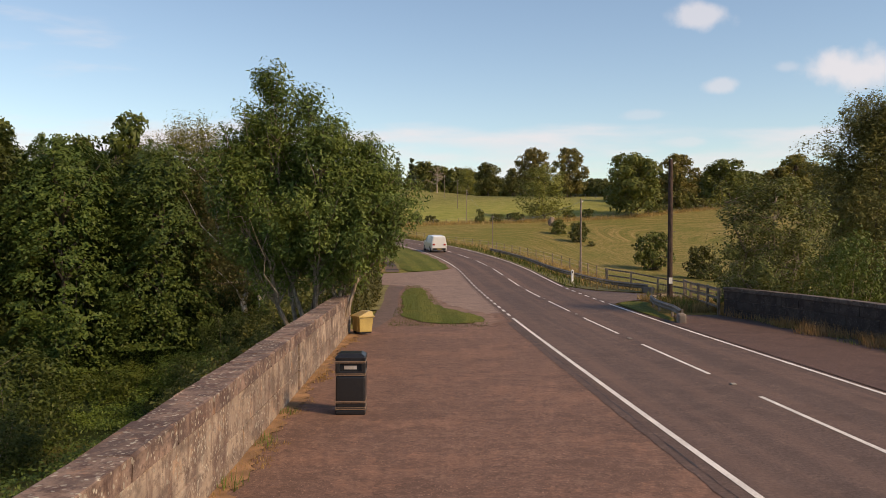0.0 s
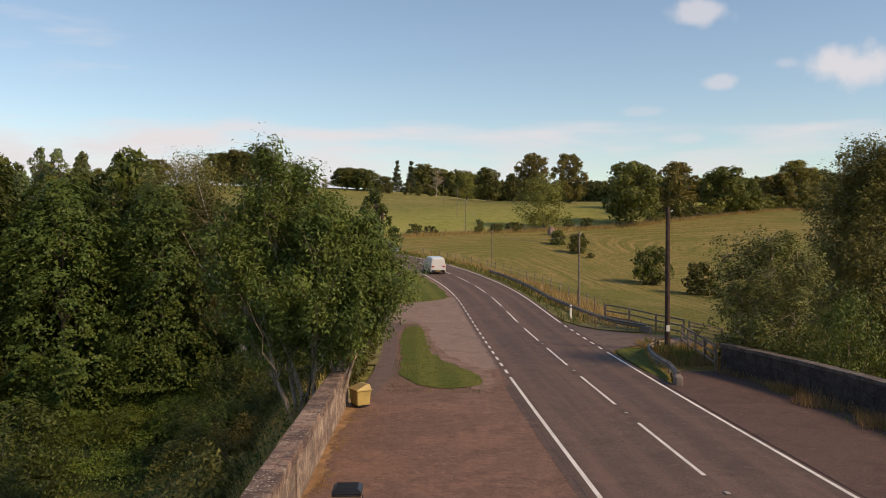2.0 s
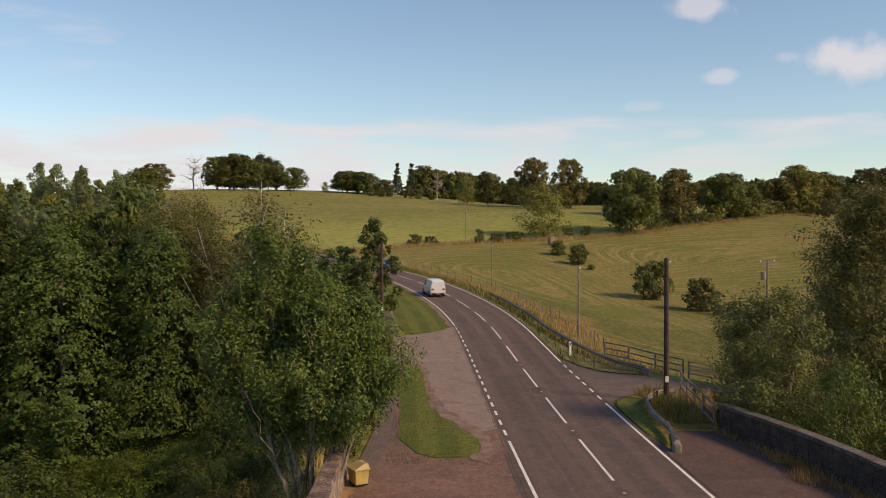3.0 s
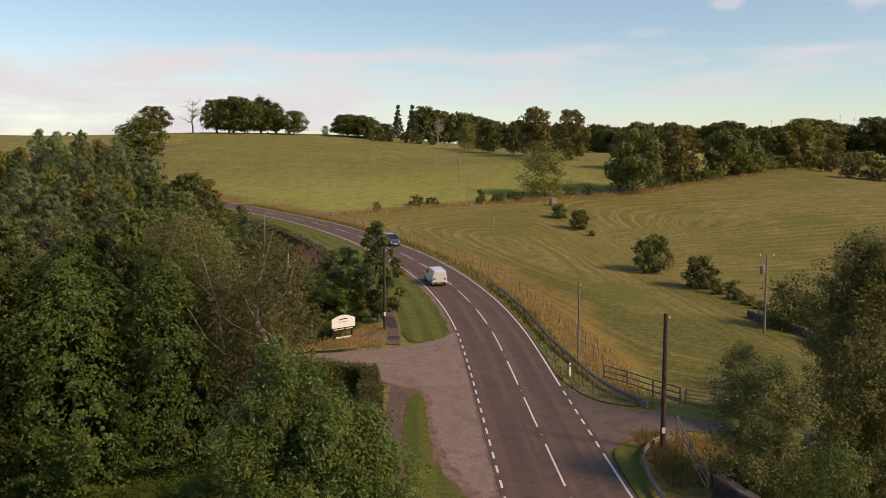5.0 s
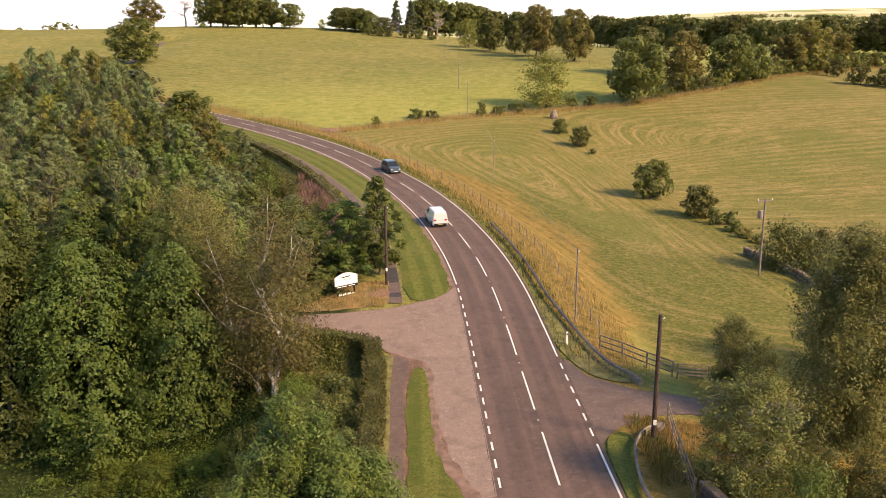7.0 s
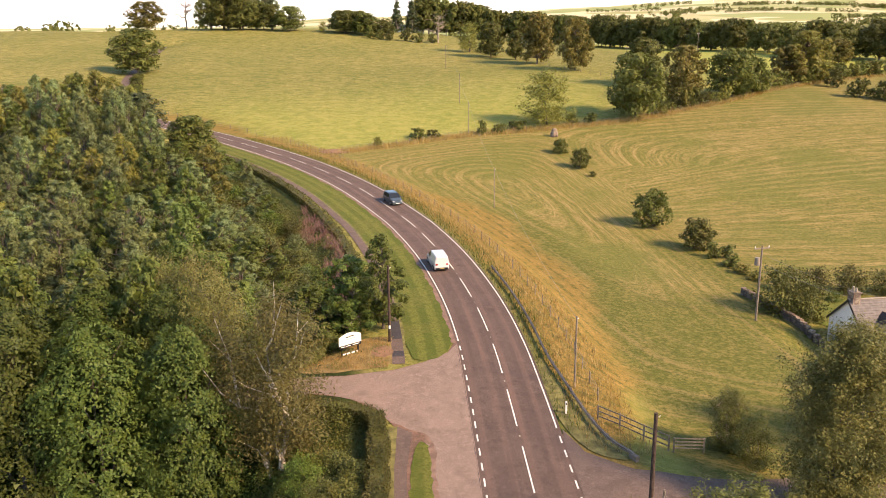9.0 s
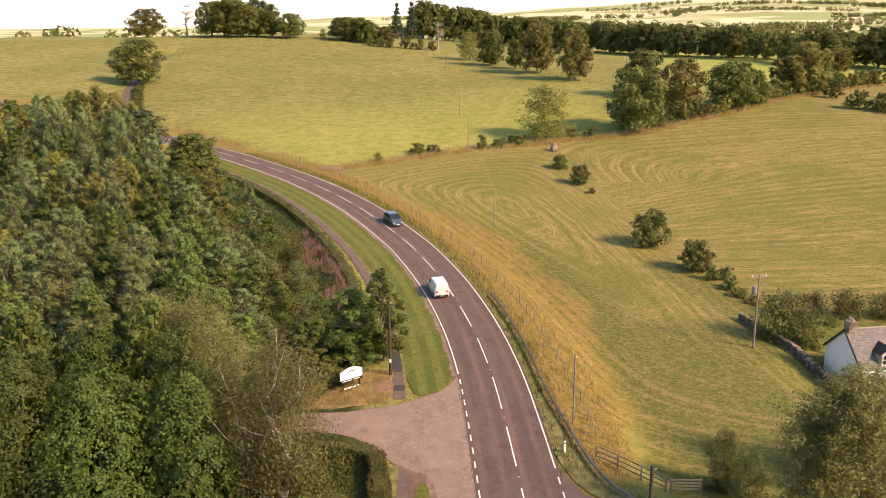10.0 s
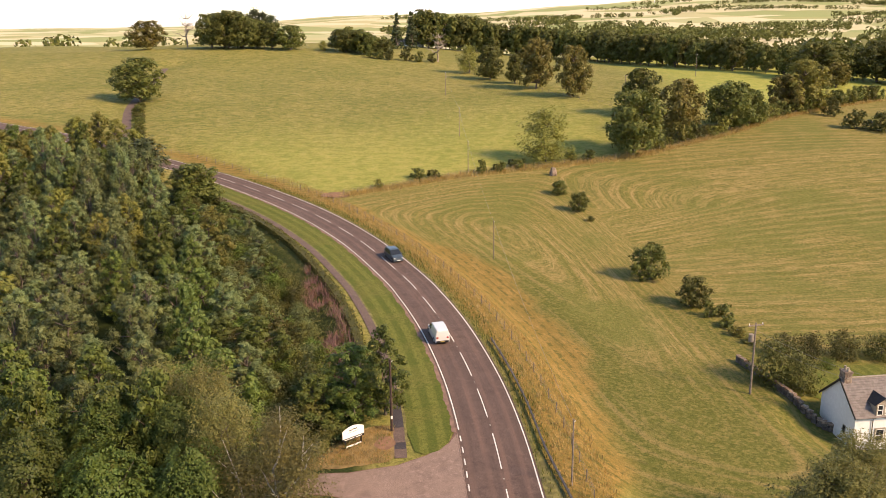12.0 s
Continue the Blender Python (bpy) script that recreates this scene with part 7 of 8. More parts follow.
def grit_bin(x, y, turn):
    ob = thing("grit_bin", x, y, 0.014, turn, "yellow plastic grit bin with a sloping lid by the parapet", "grit bin", size=0.9)
    bm = bmesh.new()
    r = box(bm, -0.36, -0.3, 0.06, 0.36, 0.3, 0.62, 0.03)
    for v in bm.verts:
        k = 0.88 + 0.12 * (v.co.z - 0.06) / 0.56
        v.co.x *= k
        v.co.y *= k
    part("body", bm, YELLOW, ob)
    bm = bmesh.new()
    box(bm, -0.40, -0.34, 0.62, 0.40, 0.34, 0.68, 0.015)
    for p in ((0, 0),):
        vs = [bm.verts.new(c) for c in ((-0.37, -0.31, 0.68), (0.37, -0.31, 0.68), (0.37, 0.31, 0.68), (-0.37, 0.31, 0.68), (-0.3, 0.12, 0.86), (0.3, 0.12, 0.86), (0.3, 0.27, 0.86), (-0.3, 0.27, 0.86))]
        for q in ((0, 1, 5, 4), (1, 2, 6, 5), (2, 3, 7, 6), (3, 0, 4, 7), (4, 5, 6, 7)):
            bm.faces.new([vs[i] for i in q])
    bmesh.ops.recalc_face_normals(bm, faces=bm.faces[:])
    part("lid", bm, YELLOW, ob)
    for sx in (-0.22, 0.22):
        bm = bmesh.new()
        box(bm, sx - 0.06, -0.26, 0.0, sx + 0.06, 0.26, 0.07, 0.01)
        part("foot", bm, BLACK, ob, "dark moulded foot")
    for sx in (-0.18, 0.18):
        bm = bmesh.new()
        box(bm, sx - 0.012, -0.305, 0.14, sx + 0.012, -0.27, 0.56, 0.006)
        part("rib", bm, YELLOW, ob)


litter_bin(-1.65, 15.2, 3)
grit_bin(-2.92, 28.5, -58)


def marker_post(x, y):
    ob = thing("marker_post", x, y, None, 8, "white plastic road marker post with a dark reflector", "marker post")
    bm = bmesh.new()
    box(bm, -0.075, -0.05, -0.1, 0.075, 0.05, 1.0, 0.02)
    part("post", bm, WHITE, ob)
    bm = bmesh.new()
    box(bm, -0.045, -0.056, 0.76, 0.045, -0.05, 0.9)
    part("reflector", bm, BLACK, ob)


marker_post(8.45, 58.0)


# ---- poles and wires ----
def pole(x, y, height, radius, mat, label, arm=0.0, turn=0.0, plate=None, can=False, steps=0):
    ob = thing("utility_pole", x, y, None, turn, label, "utility pole", "utility poles")
    bm = bmesh.new()
    rod(bm, (0, 0, -0.4), (0, 0, height), radius, radius * 0.72, 12)
    part("shaft", bm, mat, ob)
    if arm:
        bm = bmesh.new()
        box(bm, -arm, -0.06, height - 0.35, arm, 0.06, height - 0.22, 0.01)
        part("cross_arm", bm, mat, ob)
        for sx in (-arm * 0.9, 0, arm * 0.9):
            bm = bmesh.new()
            rod(bm, (sx, 0, height - 0.22), (sx, 0, height - 0.02), 0.05, 0.035, 8)
            part("insulator", bm, WHITE, ob, "pale ceramic insulator")
    else:
        bm = bmesh.new()
        rod(bm, (radius, 0, height - 0.25), (radius + 0.1, 0, height - 0.15), 0.03, 0.03, 6)
        part("insulator", bm, WHITE, ob, "pale ceramic insulator")
    if plate:
        bm = bmesh.new()
        box(bm, -0.09, -radius - 0.02, plate, 0.09, -radius - 0.002, plate + 0.32, 0.004)
        part("plate", bm, WHITE, ob, "small white notice plate")
    if can:
        bm = bmesh.new()
        rod(bm, (-radius - 0.33, 0, height - 2.1), (-radius - 0.33, 0, height - 1.25), 0.27, 0.27, 14)
        box(bm, -radius - 0.2, -0.06, height - 1.9, -radius + 0.02, 0.06, height - 1.8)
        part("transformer", bm, GALV, ob, "grey transformer can")
    for k in range(steps):
        bm = bmesh.new()
        z = height * 0.32 + 0.45 * k
        sx = 1 if k % 2 else -1
        rod(bm, (sx * radius * 0.6, 0, z), (sx * (radius + 0.13), 0, z), 0.011, 0.011, 6)
        part("step_iron", bm, GALV, ob)
    return ob


def cable(a, b, sag, label="thin overhead wire between poles"):
    verts, faces = [], []
    a, b = Vector(a), Vector(b)
    pts = [a.lerp(b, t / 14) - Vector((0, 0, 4 * sag * (t / 14) * (1 - t / 14))) for t in range(15)]
    limb(verts, faces, pts, [0.012] * 15, 4)
    return tagged(solid("overhead_wire", verts, faces, WIRE), label, "wire", "overhead wires")


def poles():
    pole(11.45, 43.0, 7.5, 0.15, POLE_DARK, "dark creosoted pole standing in dry grass", 0, 0, 1.05, False, 9)
    pole(-5.9, 71.4, 7.2, 0.14, POLE_DARK, "dark pole beside the footpath and trees", 0, 10, 1.3, False, 4)
    thin = [(9.7, 62.6, 6.0), (6.0, 131.5, 6.4), (2.4, 176.6, 7.0), (0.6, 206, 7.0), (-3.5, 262, 7.0)]
    for x, y, h in thin:
        pole(x, y, h, 0.085, POLE_GREY, "thin grey wooden pole in the field edge", 0, 20)
    for (x0, y0, h0), (x1, y1, h1) in zip(thin, thin[1:]):
        cable((x0, y0, ground_at(x0, y0) + h0 - 0.2), (x1, y1, ground_at(x1, y1) + h1 - 0.2), 0.9)
    pole(32.4, 86.2, 8.3, 0.13, POLE_GREY, "grey pole with cross-arm and transformer by the cottage", 0.9, 15, None, True)
    z5 = ground_at(32.4, 86.2)
    cable((32.9, 86.2, z5 + 7.2), (42.0, 80.2, z5 + 4.6), 0.3, "wire sagging from pole to cottage")
    cable((32.9, 86.2, z5 + 6.2), (41.0, 80.0, z5 + 4.2), 0.4, "wire sagging from pole to cottage")
    for x, y in ((47.5, 243.0), (84, 305)):
        pole(x, y, 7.6, 0.1, POLE_GREY, "thin grey wooden pole in the field edge", 0.5, 20)


poles()


# ---- barriers and fences ----
def crash_barrier(pts, label, steps):
    """A corrugated steel beam on short posts, with a dipped end."""
    line = dense(np.array([(x, y, 0) for x, y in pts], float), 0.5)
    ob = new("crash_barrier")
    ob.empty_display_size = 0.3
    tagged(ob, label, "crash barrier")
    prof = [(0.0, 0.0), (-0.03, 0.035), (-0.085, 0.06), (-0.085, 0.1), (-0.03, 0.13), (-0.03, 0.18), (-0.085, 0.21), (-0.085, 0.25), (-0.03, 0.275), (0.0, 0.31)]
    v, f = [], []
    for i, p in enumerate(line):
        t = line[min(i + 1, len(line) - 1)] - line[max(i - 1, 0)]
        t = t / np.linalg.norm(t[:2])
        g = ground_at(p[0], p[1]) + 0.22
        for o, z in prof:
            v.append((p[0] + t[1] * o, p[1] - t[0] * o, g + z))
        for o, z in prof[::-1]:
            v.append((p[0] + t[1] * (o + 0.012), p[1] - t[0] * (o + 0.012), g + z))
        if i:
            n, b = 2 * len(prof), 2 * len(prof) * i
            f += [(b - n + j, b - n + (j + 1) % n, b + (j + 1) % n, b + j) for j in range(n)]
    solid("beam", v, f, GALV, ob)
    bm = bmesh.new()
    box(bm, -0.05, -0.06, -0.3, 0.05, 0.06, 0.50, 0.008)
    first = None
    for i in range(1, len(line), steps):
        p = line[i]
        t = line[min(i + 1, len(line) - 1)] - line[i - 1]
        a = math.atan2(t[1], t[0]) - math.pi / 2
        off = Vector((math.cos(a) * 0.09, math.sin(a) * 0.09, 0))
        m = Matrix.Translation((p[0] + off.x, p[1] + off.y, ground_at(p[0], p[1]))) @ Matrix.Rotation(a, 4, "Z")
        if first is None:
            first = part("post", bm, FENCE_WOOD, ob)
            first.matrix_basis = m
        else:
            again(first, ob, m)
    for k, p in ((0, line[0]), (1, line[-1])):
        if k == 0 or "second" in label:
            bm = bmesh.new()
            box(bm, -0.15, -0.38, -0.1, 0.17, 0.38, 0.38, 0.07)
            e = part("end_block", bm, BLOCK_END, ob, "dull concrete end block")
            t = line[1] - line[0] if k == 0 else line[-1] - line[-2]
            e.matrix_basis = Matrix.Translation((p[0], p[1], ground_at(p[0], p[1]))) @ Matrix.Rotation(math.atan2(t[1], t[0]) - math.pi / 2, 4, "Z")
    return ob


def barriers():
    first = [(12.25, 51.4), (11.0, 53.5), (9.95, 57.3), (8.9, 63)]
    first += [tuple(along(ROAD_LINE, s_at(*p), 4.25)[0][:2]) for p in ((3.8, 68), (2.9, 75.5), (1.4, 84), (-0.2, 91))]
    crash_barrier(first, "galvanised crash barrier along the road bend", 5)
    crash_barrier([(9.45, 33.2), (9.75, 35.5), (9.75, 38.2), (9.98, 40.5), (10.35, 42.2), (11.2, 43.7), (12.4, 44.7)], "second short crash barrier curving round the grass corner", 5)


barriers()


def rail_fence(pts, label, height=1.15, rails=3, step=2.0):
    line = dense(np.array([(x, y, 0) for x, y in pts], float), 0.1)
    total = (len(line) - 1) * 0.1
    n = max(1, round(total / step))
    ob = new("timber_fence")
    tagged(ob, label, "fence")
    spots = [line[min(int(i * (len(line) - 1) / n), len(line) - 1)] for i in range(n + 1)]
    spots = [Vector((p[0], p[1], ground_at(p[0], p[1]))) for p in spots]
    bm = bmesh.new()
    box(bm, -0.055, -0.055, -0.3, 0.055, 0.055, height + 0.06, 0.01)
    first = None
    for p in spots:
        if first is None:
            first = part("post", bm, FENCE_WOOD, ob)
            first.matrix_basis = Matrix.Translation(p)
        else:
            again(first, ob, Matrix.Translation(p))
    for a, b in zip(spots, spots[1:]):
        for k in range(rails):
            z = height * (0.3 + 0.68 * k / (rails - 1))
            d = b - a
            bm = bmesh.new()
            box(bm, 0, -0.02, -0.05, d.length + 0.06, 0.02, 0.05, 0.006)
            r = part("rail", bm, FENCE_WOOD, ob)
            r.matrix_basis = Matrix.Translation((a.x, a.y, a.z + z)) @ d.to_track_quat("X", "Z").to_matrix().to_4x4()
    return ob


rail_fence([(10.7, 57.1), (12.9, 55.4), (15.2, 53.7)], "weathered timber rail fence beside the field lane")
rail_fence([(15.5, 53.6), (18.0, 54.6)], "low timber gate at the field entrance", 1.1, 4, 3.0)
rail_fence([(12.9, 45.6), (12.5, 42.0), (12.2, 38.6), (12.05, 36.7)], "grey timber rail fence running to the dark parapet")


def wire_fence(pts, label, step, offset=None, height=1.1, seed=2):
    rng = np.random.RandomState(seed)
    line = dense(np.array([(x, y, 0) for x, y in pts], float), 0.5)
    ob = new("wire_fence")
    tagged(ob, label, "fence")
    bm = bmesh.new()
    box(bm, -0.038, -0.038, -0.3, 0.038, 0.038, height, 0.008)
    first, tops = None, []
    for i in range(0, len(line), int(step / 0.5)):
        p = line[i]
        g = ground_at(p[0], p[1])
        m = Matrix.Translation((p[0], p[1], g)) @ Euler((rng.uniform(-0.06, 0.06), rng.uniform(-0.06, 0.06), rng.uniform(0, 1.5))).to_matrix().to_4x4()
        if first is None:
            first = part("post", bm, FENCE_WOOD, ob)
            first.matrix_basis = m
        else:
            again(first, ob, m)
        tops.append(Vector((p[0], p[1], g)))
    for z in (0.35, 0.7, 1.02):
        v, f = [], []
        limb(v, f, [t + Vector((0, 0, z)) for t in tops], [0.008] * len(tops), 3)
        solid("wire", v, f, WIRE, ob)


def fences():
    road_side = [tuple(along(ROAD_LINE, s_at(*p), 6.9)[0][:2]) for p in ((4.4, 60), (3.45, 71), (0.5, 88.7), (-4.4, 106), (-11, 122.5), (-19.8, 138.4), (-30.4, 153), (-42.5, 166), (-58, 179), (-75, 190))]
    wire_fence(road_side, "weathered post and wire fence along the road", 3.0)
    wire_fence([(-22, 160.8), (-8, 170), (2.4, 176), (12, 179.5), (20, 182), (40, 188), (53, 196), (66, 204.5), (78, 217), (92, 229)], "old post and wire fence along the field edge", 3.0, seed=3)
    wire_fence([(19.5, 280), (34, 250), (44, 236), (49, 226)], "post and wire fence climbing under field trees", 4.0, seed=4)


fences()


# ---- sign ----
def sign_board(x, y, turn):
    ob = thing("sign_board", x, y, None, turn, "white arched sign board with a dark band on two posts", "sign")
    n = 14
    for name, mat, y0, y1, z0, label in (("board", WHITE, -0.04, 0.04, 0.98, "white board with an arched top"),):
        bm = bmesh.new()
        outline = [(-1.15, z0), (1.15, z0), (1.15, 1.72)] + [(1.15 - 2.3 * k / n, 1.72 + 0.32 * math.sin(math.pi * k / n)) for k in range(1, n)] + [(-1.15, 1.72)]
        a = [bm.verts.new((px, y0, pz)) for px, pz in outline]
        b = [bm.verts.new((px, y1, pz)) for px, pz in outline]
        bm.faces.new(a)
        bm.faces.new(b[::-1])
        for i in range(len(a)):
            j = (i + 1) % len(a)
            bm.faces.new((a[j], a[i], b[i], b[j]))
        bmesh.ops.recalc_face_normals(bm, faces=bm.faces[:])
        part(name, bm, mat, ob, label)
    bm = bmesh.new()
    box(bm, -1.15, -0.05, 0.74, 1.15, 0.05, 0.97, 0.008)
    part("band", bm, BLACK, ob, "black lower band")
    for px, w in ((-0.75, 0.42), (-0.2, 0.5), (0.55, 0.66)):
        bm = bmesh.new()
        box(bm, px - w / 2, -0.056, 0.82, px + w / 2, -0.051, 0.89)
        part("letter_bar", bm, WHITE, ob, "pale bar of small lettering")
    for px, w, z in ((-0.3, 0.34, 1.62), (0.15, 0.5, 1.66), (0.0, 1.1, 1.45)):
        bm = bmesh.new()
        box(bm, px - w / 2, -0.046, z, px + w / 2, -0.041, z + (0.09 if z > 1.5 else 0.03))
        part("emblem", bm, BLACK, ob, "dark drawn emblem")
    for px in (-0.85, 0.85):
        bm = bmesh.new()
        box(bm, px - 0.06, -0.02, -0.2, px + 0.06, 0.1, 0.98, 0.008)
        part("post", bm, BLACK, ob, "black post")
    bm = bmesh.new()
    box(bm, -0.8, -0.06, 0.06, 0.8, 0.02, 0.2, 0.01)
    part("foot_board", bm, WHITE, ob, "white board at the foot")


sign_board(-9.2, 69.0, 40)


def tree_stump_stone(x, y):
    rng = np.random.RandomState(3)
    bm = bmesh.new()
    bmesh.ops.create_icosphere(bm, subdivisions=3, radius=1.0)
    for v in bm.verts:
        n = noise.noise(v.co * 1.4 + Vector((3, 1, 7)))
        v.co *= 1 + 0.35 * n
        v.co.x *= 0.75
        v.co.y *= 0.6
        v.co.z *= 1.15
    ob = part("boulder", bm, SANDSTONE, None)
    ob.matrix_basis = Matrix.Translation((x, y, ground_at(x, y) + 0.55))
    tagged(ob, "pale upright boulder in the hay field", "boulder")


tree_stump_stone(20.3, 176.0)

# ---- cottage ----
SLATE = plain("grey_slate", (0.17, 0.145, 0.135), 0.7, vary=0.25, scale=9, relief=0.6)
SLATE_DARK = plain("dark_slate", (0.05, 0.055, 0.065), 0.6, vary=0.2, scale=9, relief=0.6)
HARL = plain("white_harling", (0.74, 0.74, 0.73), 0.9, vary=0.05, scale=10, relief=0.5, dirt=(0.66, 0.65, 0.62))
TRIM_STONE = plain("window_stone", (0.33, 0.28, 0.22), 0.85, vary=0.15)
GLASS, _n, _l, _b = nodes_of("window_glass")
_b.inputs["Base Color"].default_value = (0.02, 0.024, 0.03, 1)
_b.inputs["Roughness"].default_value = 0.06
CURTAIN = plain("roof_black_trim", (0.02, 0.02, 0.022), 0.5)


def window(parent, x, y, z, w, h, face=-1):
    """A sash pair in a stone surround on a wall that faces along y."""
    bm = bmesh.new()
    for q in ((-w / 2 - 0.12, -w / 2, 0, h), (w / 2, w / 2 + 0.12, 0, h), (-w / 2 - 0.12, w / 2 + 0.12, h, h + 0.14), (-w / 2 - 0.18, w / 2 + 0.18, -0.14, 0)):
        box(bm, x + q[0], y - 0.05, z + q[2], x + q[1], y + 0.05, z + q[3], 0.008)
    win = part("window", bm, TRIM_STONE, parent, "window in a stone surround")
    bm = bmesh.new()
    for q in ((-w / 2, -w / 2 + 0.07, 0, h), (w / 2 - 0.07, w / 2, 0, h), (-w / 2, w / 2, 0, 0.07), (-w / 2, w / 2, h - 0.07, h), (-w / 2, w / 2, h / 2 - 0.03, h / 2 + 0.03)):
        box(bm, x + q[0], y - 0.035, z + q[2], x + q[1], y + 0.02, z + q[3])
    part("frame", bm, WHITE, win, "white sash frame")
    bm = bmesh.new()
    box(bm, x - w / 2, y - 0.01, z, x + w / 2, y + 0.0, z + h)
    part("pane", bm, GLASS, win, "dark glass pane")


def cottage():
    base = ground_at(41.0, 79.5) - 0.1
    e, r = -1.5 - base, 1.25 - base
    L, D = 13.0, 6.2
    ob = thing("cottage", 40.4, 78.5, base, 8, "white rendered cottage with a slate roof and dormers", "house")
    bm = bmesh.new()
    t = 0.35
    pts = [(0, 0), (L, 0), (L, D), (0, D)]
    lo = [bm.verts.new((x, y, -0.5)) for x, y in pts]
    hi = [bm.verts.new((x, y, e)) for x, y in pts]
    g0, g1 = bm.verts.new((0, D / 2, r - 0.08)), bm.verts.new((L, D / 2, r - 0.08))
    for q in ((lo[0], lo[1], hi[1], hi[0]), (lo[2], lo[3], hi[3], hi[2]), (lo[1], lo[2], hi[2], g1, hi[1]), (lo[3], lo[0], hi[0], g0, hi[3])):
        bm.faces.new(q)
    bmesh.ops.recalc_face_normals(bm, faces=bm.faces[:])
    part("wall", bm, HARL, ob, "white rendered walls")
    for k, (ya, yb) in enumerate(((-0.3, D / 2), (D + 0.3, D / 2))):
        za = e - 0.3 * (r - e) / (D / 2)
        rows = 16
        bm = bmesh.new()
        bm.faces.new([bm.verts.new(c) for c in ((-0.1, ya, za), (L + 0.1, ya, za), (L + 0.1, yb, r), (-0.1, yb, r))])
        bmesh.ops.solidify(bm, geom=bm.faces[:], thickness=-0.03)
        slope = part("roof", bm, SLATE, ob, "grey-brown slate roof slope")
        d = Vector((0, yb - ya, r - za))
        bm = bmesh.new()
        ln = d.length / rows
        vs = [bm.verts.new(c) for c in ((-0.12, 0, 0.05), (L + 0.12, 0, 0.05), (L + 0.12, ln * 1.15, 0.012), (-0.12, ln * 1.15, 0.012), (-0.12, 0, 0.0), (L + 0.12, 0, 0.0))]
        bm.faces.new(vs[:4])
        bm.faces.new((vs[0], vs[4], vs[5], vs[1]))
        bmesh.ops.recalc_face_normals(bm, faces=bm.faces[:])
        up = math.atan2(d.z, d.y)
        first = None
        for i in range(rows):
            m = Matrix.Translation((0, ya + d.y * i / rows, za + d.z * i / rows + 0.03)) @ Matrix.Rotation(up if k == 0 else 0, 4, "X")
            if k:
                m = Matrix.Translation((L, ya + d.y * i / rows, za + d.z * i / rows + 0.03)) @ Matrix.Rotation(math.pi, 4, "Z") @ Matrix.Rotation(math.atan2(d.z, -d.y), 4, "X")
            if first is None:
                first = part("slate_course", bm, SLATE, slope)
                first.matrix_basis = m
            else:
                again(first, slope, m)
    bm = bmesh.new()
    box(bm, -0.14, D / 2 - 0.12, r - 0.02, L + 0.14, D / 2 + 0.12, r + 0.1, 0.04)
    part("ridge", bm, TRIM_STONE, ob, "pale ridge tiles")
    for sx in (-0.16, L + 0.1):
        for ya in (-0.3, D + 0.3):
            za = e - 0.3 * (r - e) / (D / 2)
            d = Vector((0, D / 2 - ya, r - za))
            bm = bmesh.new()
            box(bm, 0, -0.03, -0.16, d.length, 0.03, 0.06)
            p = part("bargeboard", bm, CURTAIN, ob, "black bargeboard")
            p.matrix_basis = Matrix.Translation((sx, ya, za)) @ d.to_track_quat("X", "Z").to_matrix().to_4x4()
    for cx in (0.45, L - 0.45):
        bm = bmesh.new()
        box(bm, cx - 0.4, D / 2 - 0.5, r - 0.7, cx + 0.4, D / 2 + 0.5, r + 0.75, 0.02)
        box(bm, cx - 0.46, D / 2 - 0.56, r + 0.72, cx + 0.46, D / 2 + 0.56, r + 0.88, 0.02)
        ch = part("chimney", bm, SANDSTONE, ob, "stone chimney stack")
        for dy in (-0.25, 0.25):
            bm = bmesh.new()
            rod(bm, (cx, D / 2 + dy, r + 0.86), (cx, D / 2 + dy, r + 1.3), 0.15, 0.12, 10)
            part("chimney_pot", bm, TRIM_STONE, ch)
    for cx in (2.9, 8.0):
        bm = bmesh.new()
        w, z0, z1, z2 = 0.95, e - 0.25, e + 1.15, e + 1.75
        f = [bm.verts.new(c) for c in ((cx - w, -0.06, z0), (cx + w, -0.06, z0), (cx + w, -0.06, z1), (cx, -0.06, z2), (cx - w, -0.06, z1))]
        g = [bm.verts.new((v.co.x, 2.2, v.co.z)) for v in f]
        bm.faces.new(f)
        for i in range(5):
            j = (i + 1) % 5
            if i not in (2, 3):
                bm.faces.new((f[i], f[j], g[j], g[i]))
        bmesh.ops.recalc_face_normals(bm, faces=bm.faces[:])
        dm = part("dormer", bm, TRIM_STONE, ob, "stone dormer front")
        for s in (-1, 1):
            bm = bmesh.new()
            vs = [bm.verts.new(c) for c in ((cx + s * (w + 0.16), -0.22, z1 - 0.08), (cx, -0.22, z2 + 0.06), (cx, 2.6, z2 + 0.06), (cx + s * (w + 0.16), 1.9, z1 - 0.08))]
            bm.faces.new(vs)
            bmesh.ops.solidify(bm, geom=bm.faces[:], thickness=0.06)
            part("dormer_roof", bm, SLATE_DARK, dm, "dark slate dormer roof")
        window(ob, cx - 0.42, -0.1, z0 + 0.2, 0.62, 1.15)
        window(ob, cx + 0.42, -0.1, z0 + 0.2, 0.62, 1.15)
        window(ob, cx - 0.1, -0.03, 0.9, 0.95, 1.35)
    bm = bmesh.new()
    box(bm, 5.0, -0.07, 0.0, 5.95, 0.03, 2.05, 0.01)
    part("door", bm, SLATE_DARK, ob, "dark front door")
    for cx in (1.85, 6.6):
        bm = bmesh.new()
        rod(bm, (cx, -0.1, 0), (cx, -0.1, e - 0.1), 0.045, 0.045, 8)
        part("downpipe", bm, CURTAIN, ob, "black downpipe")
    bm = bmesh.new()
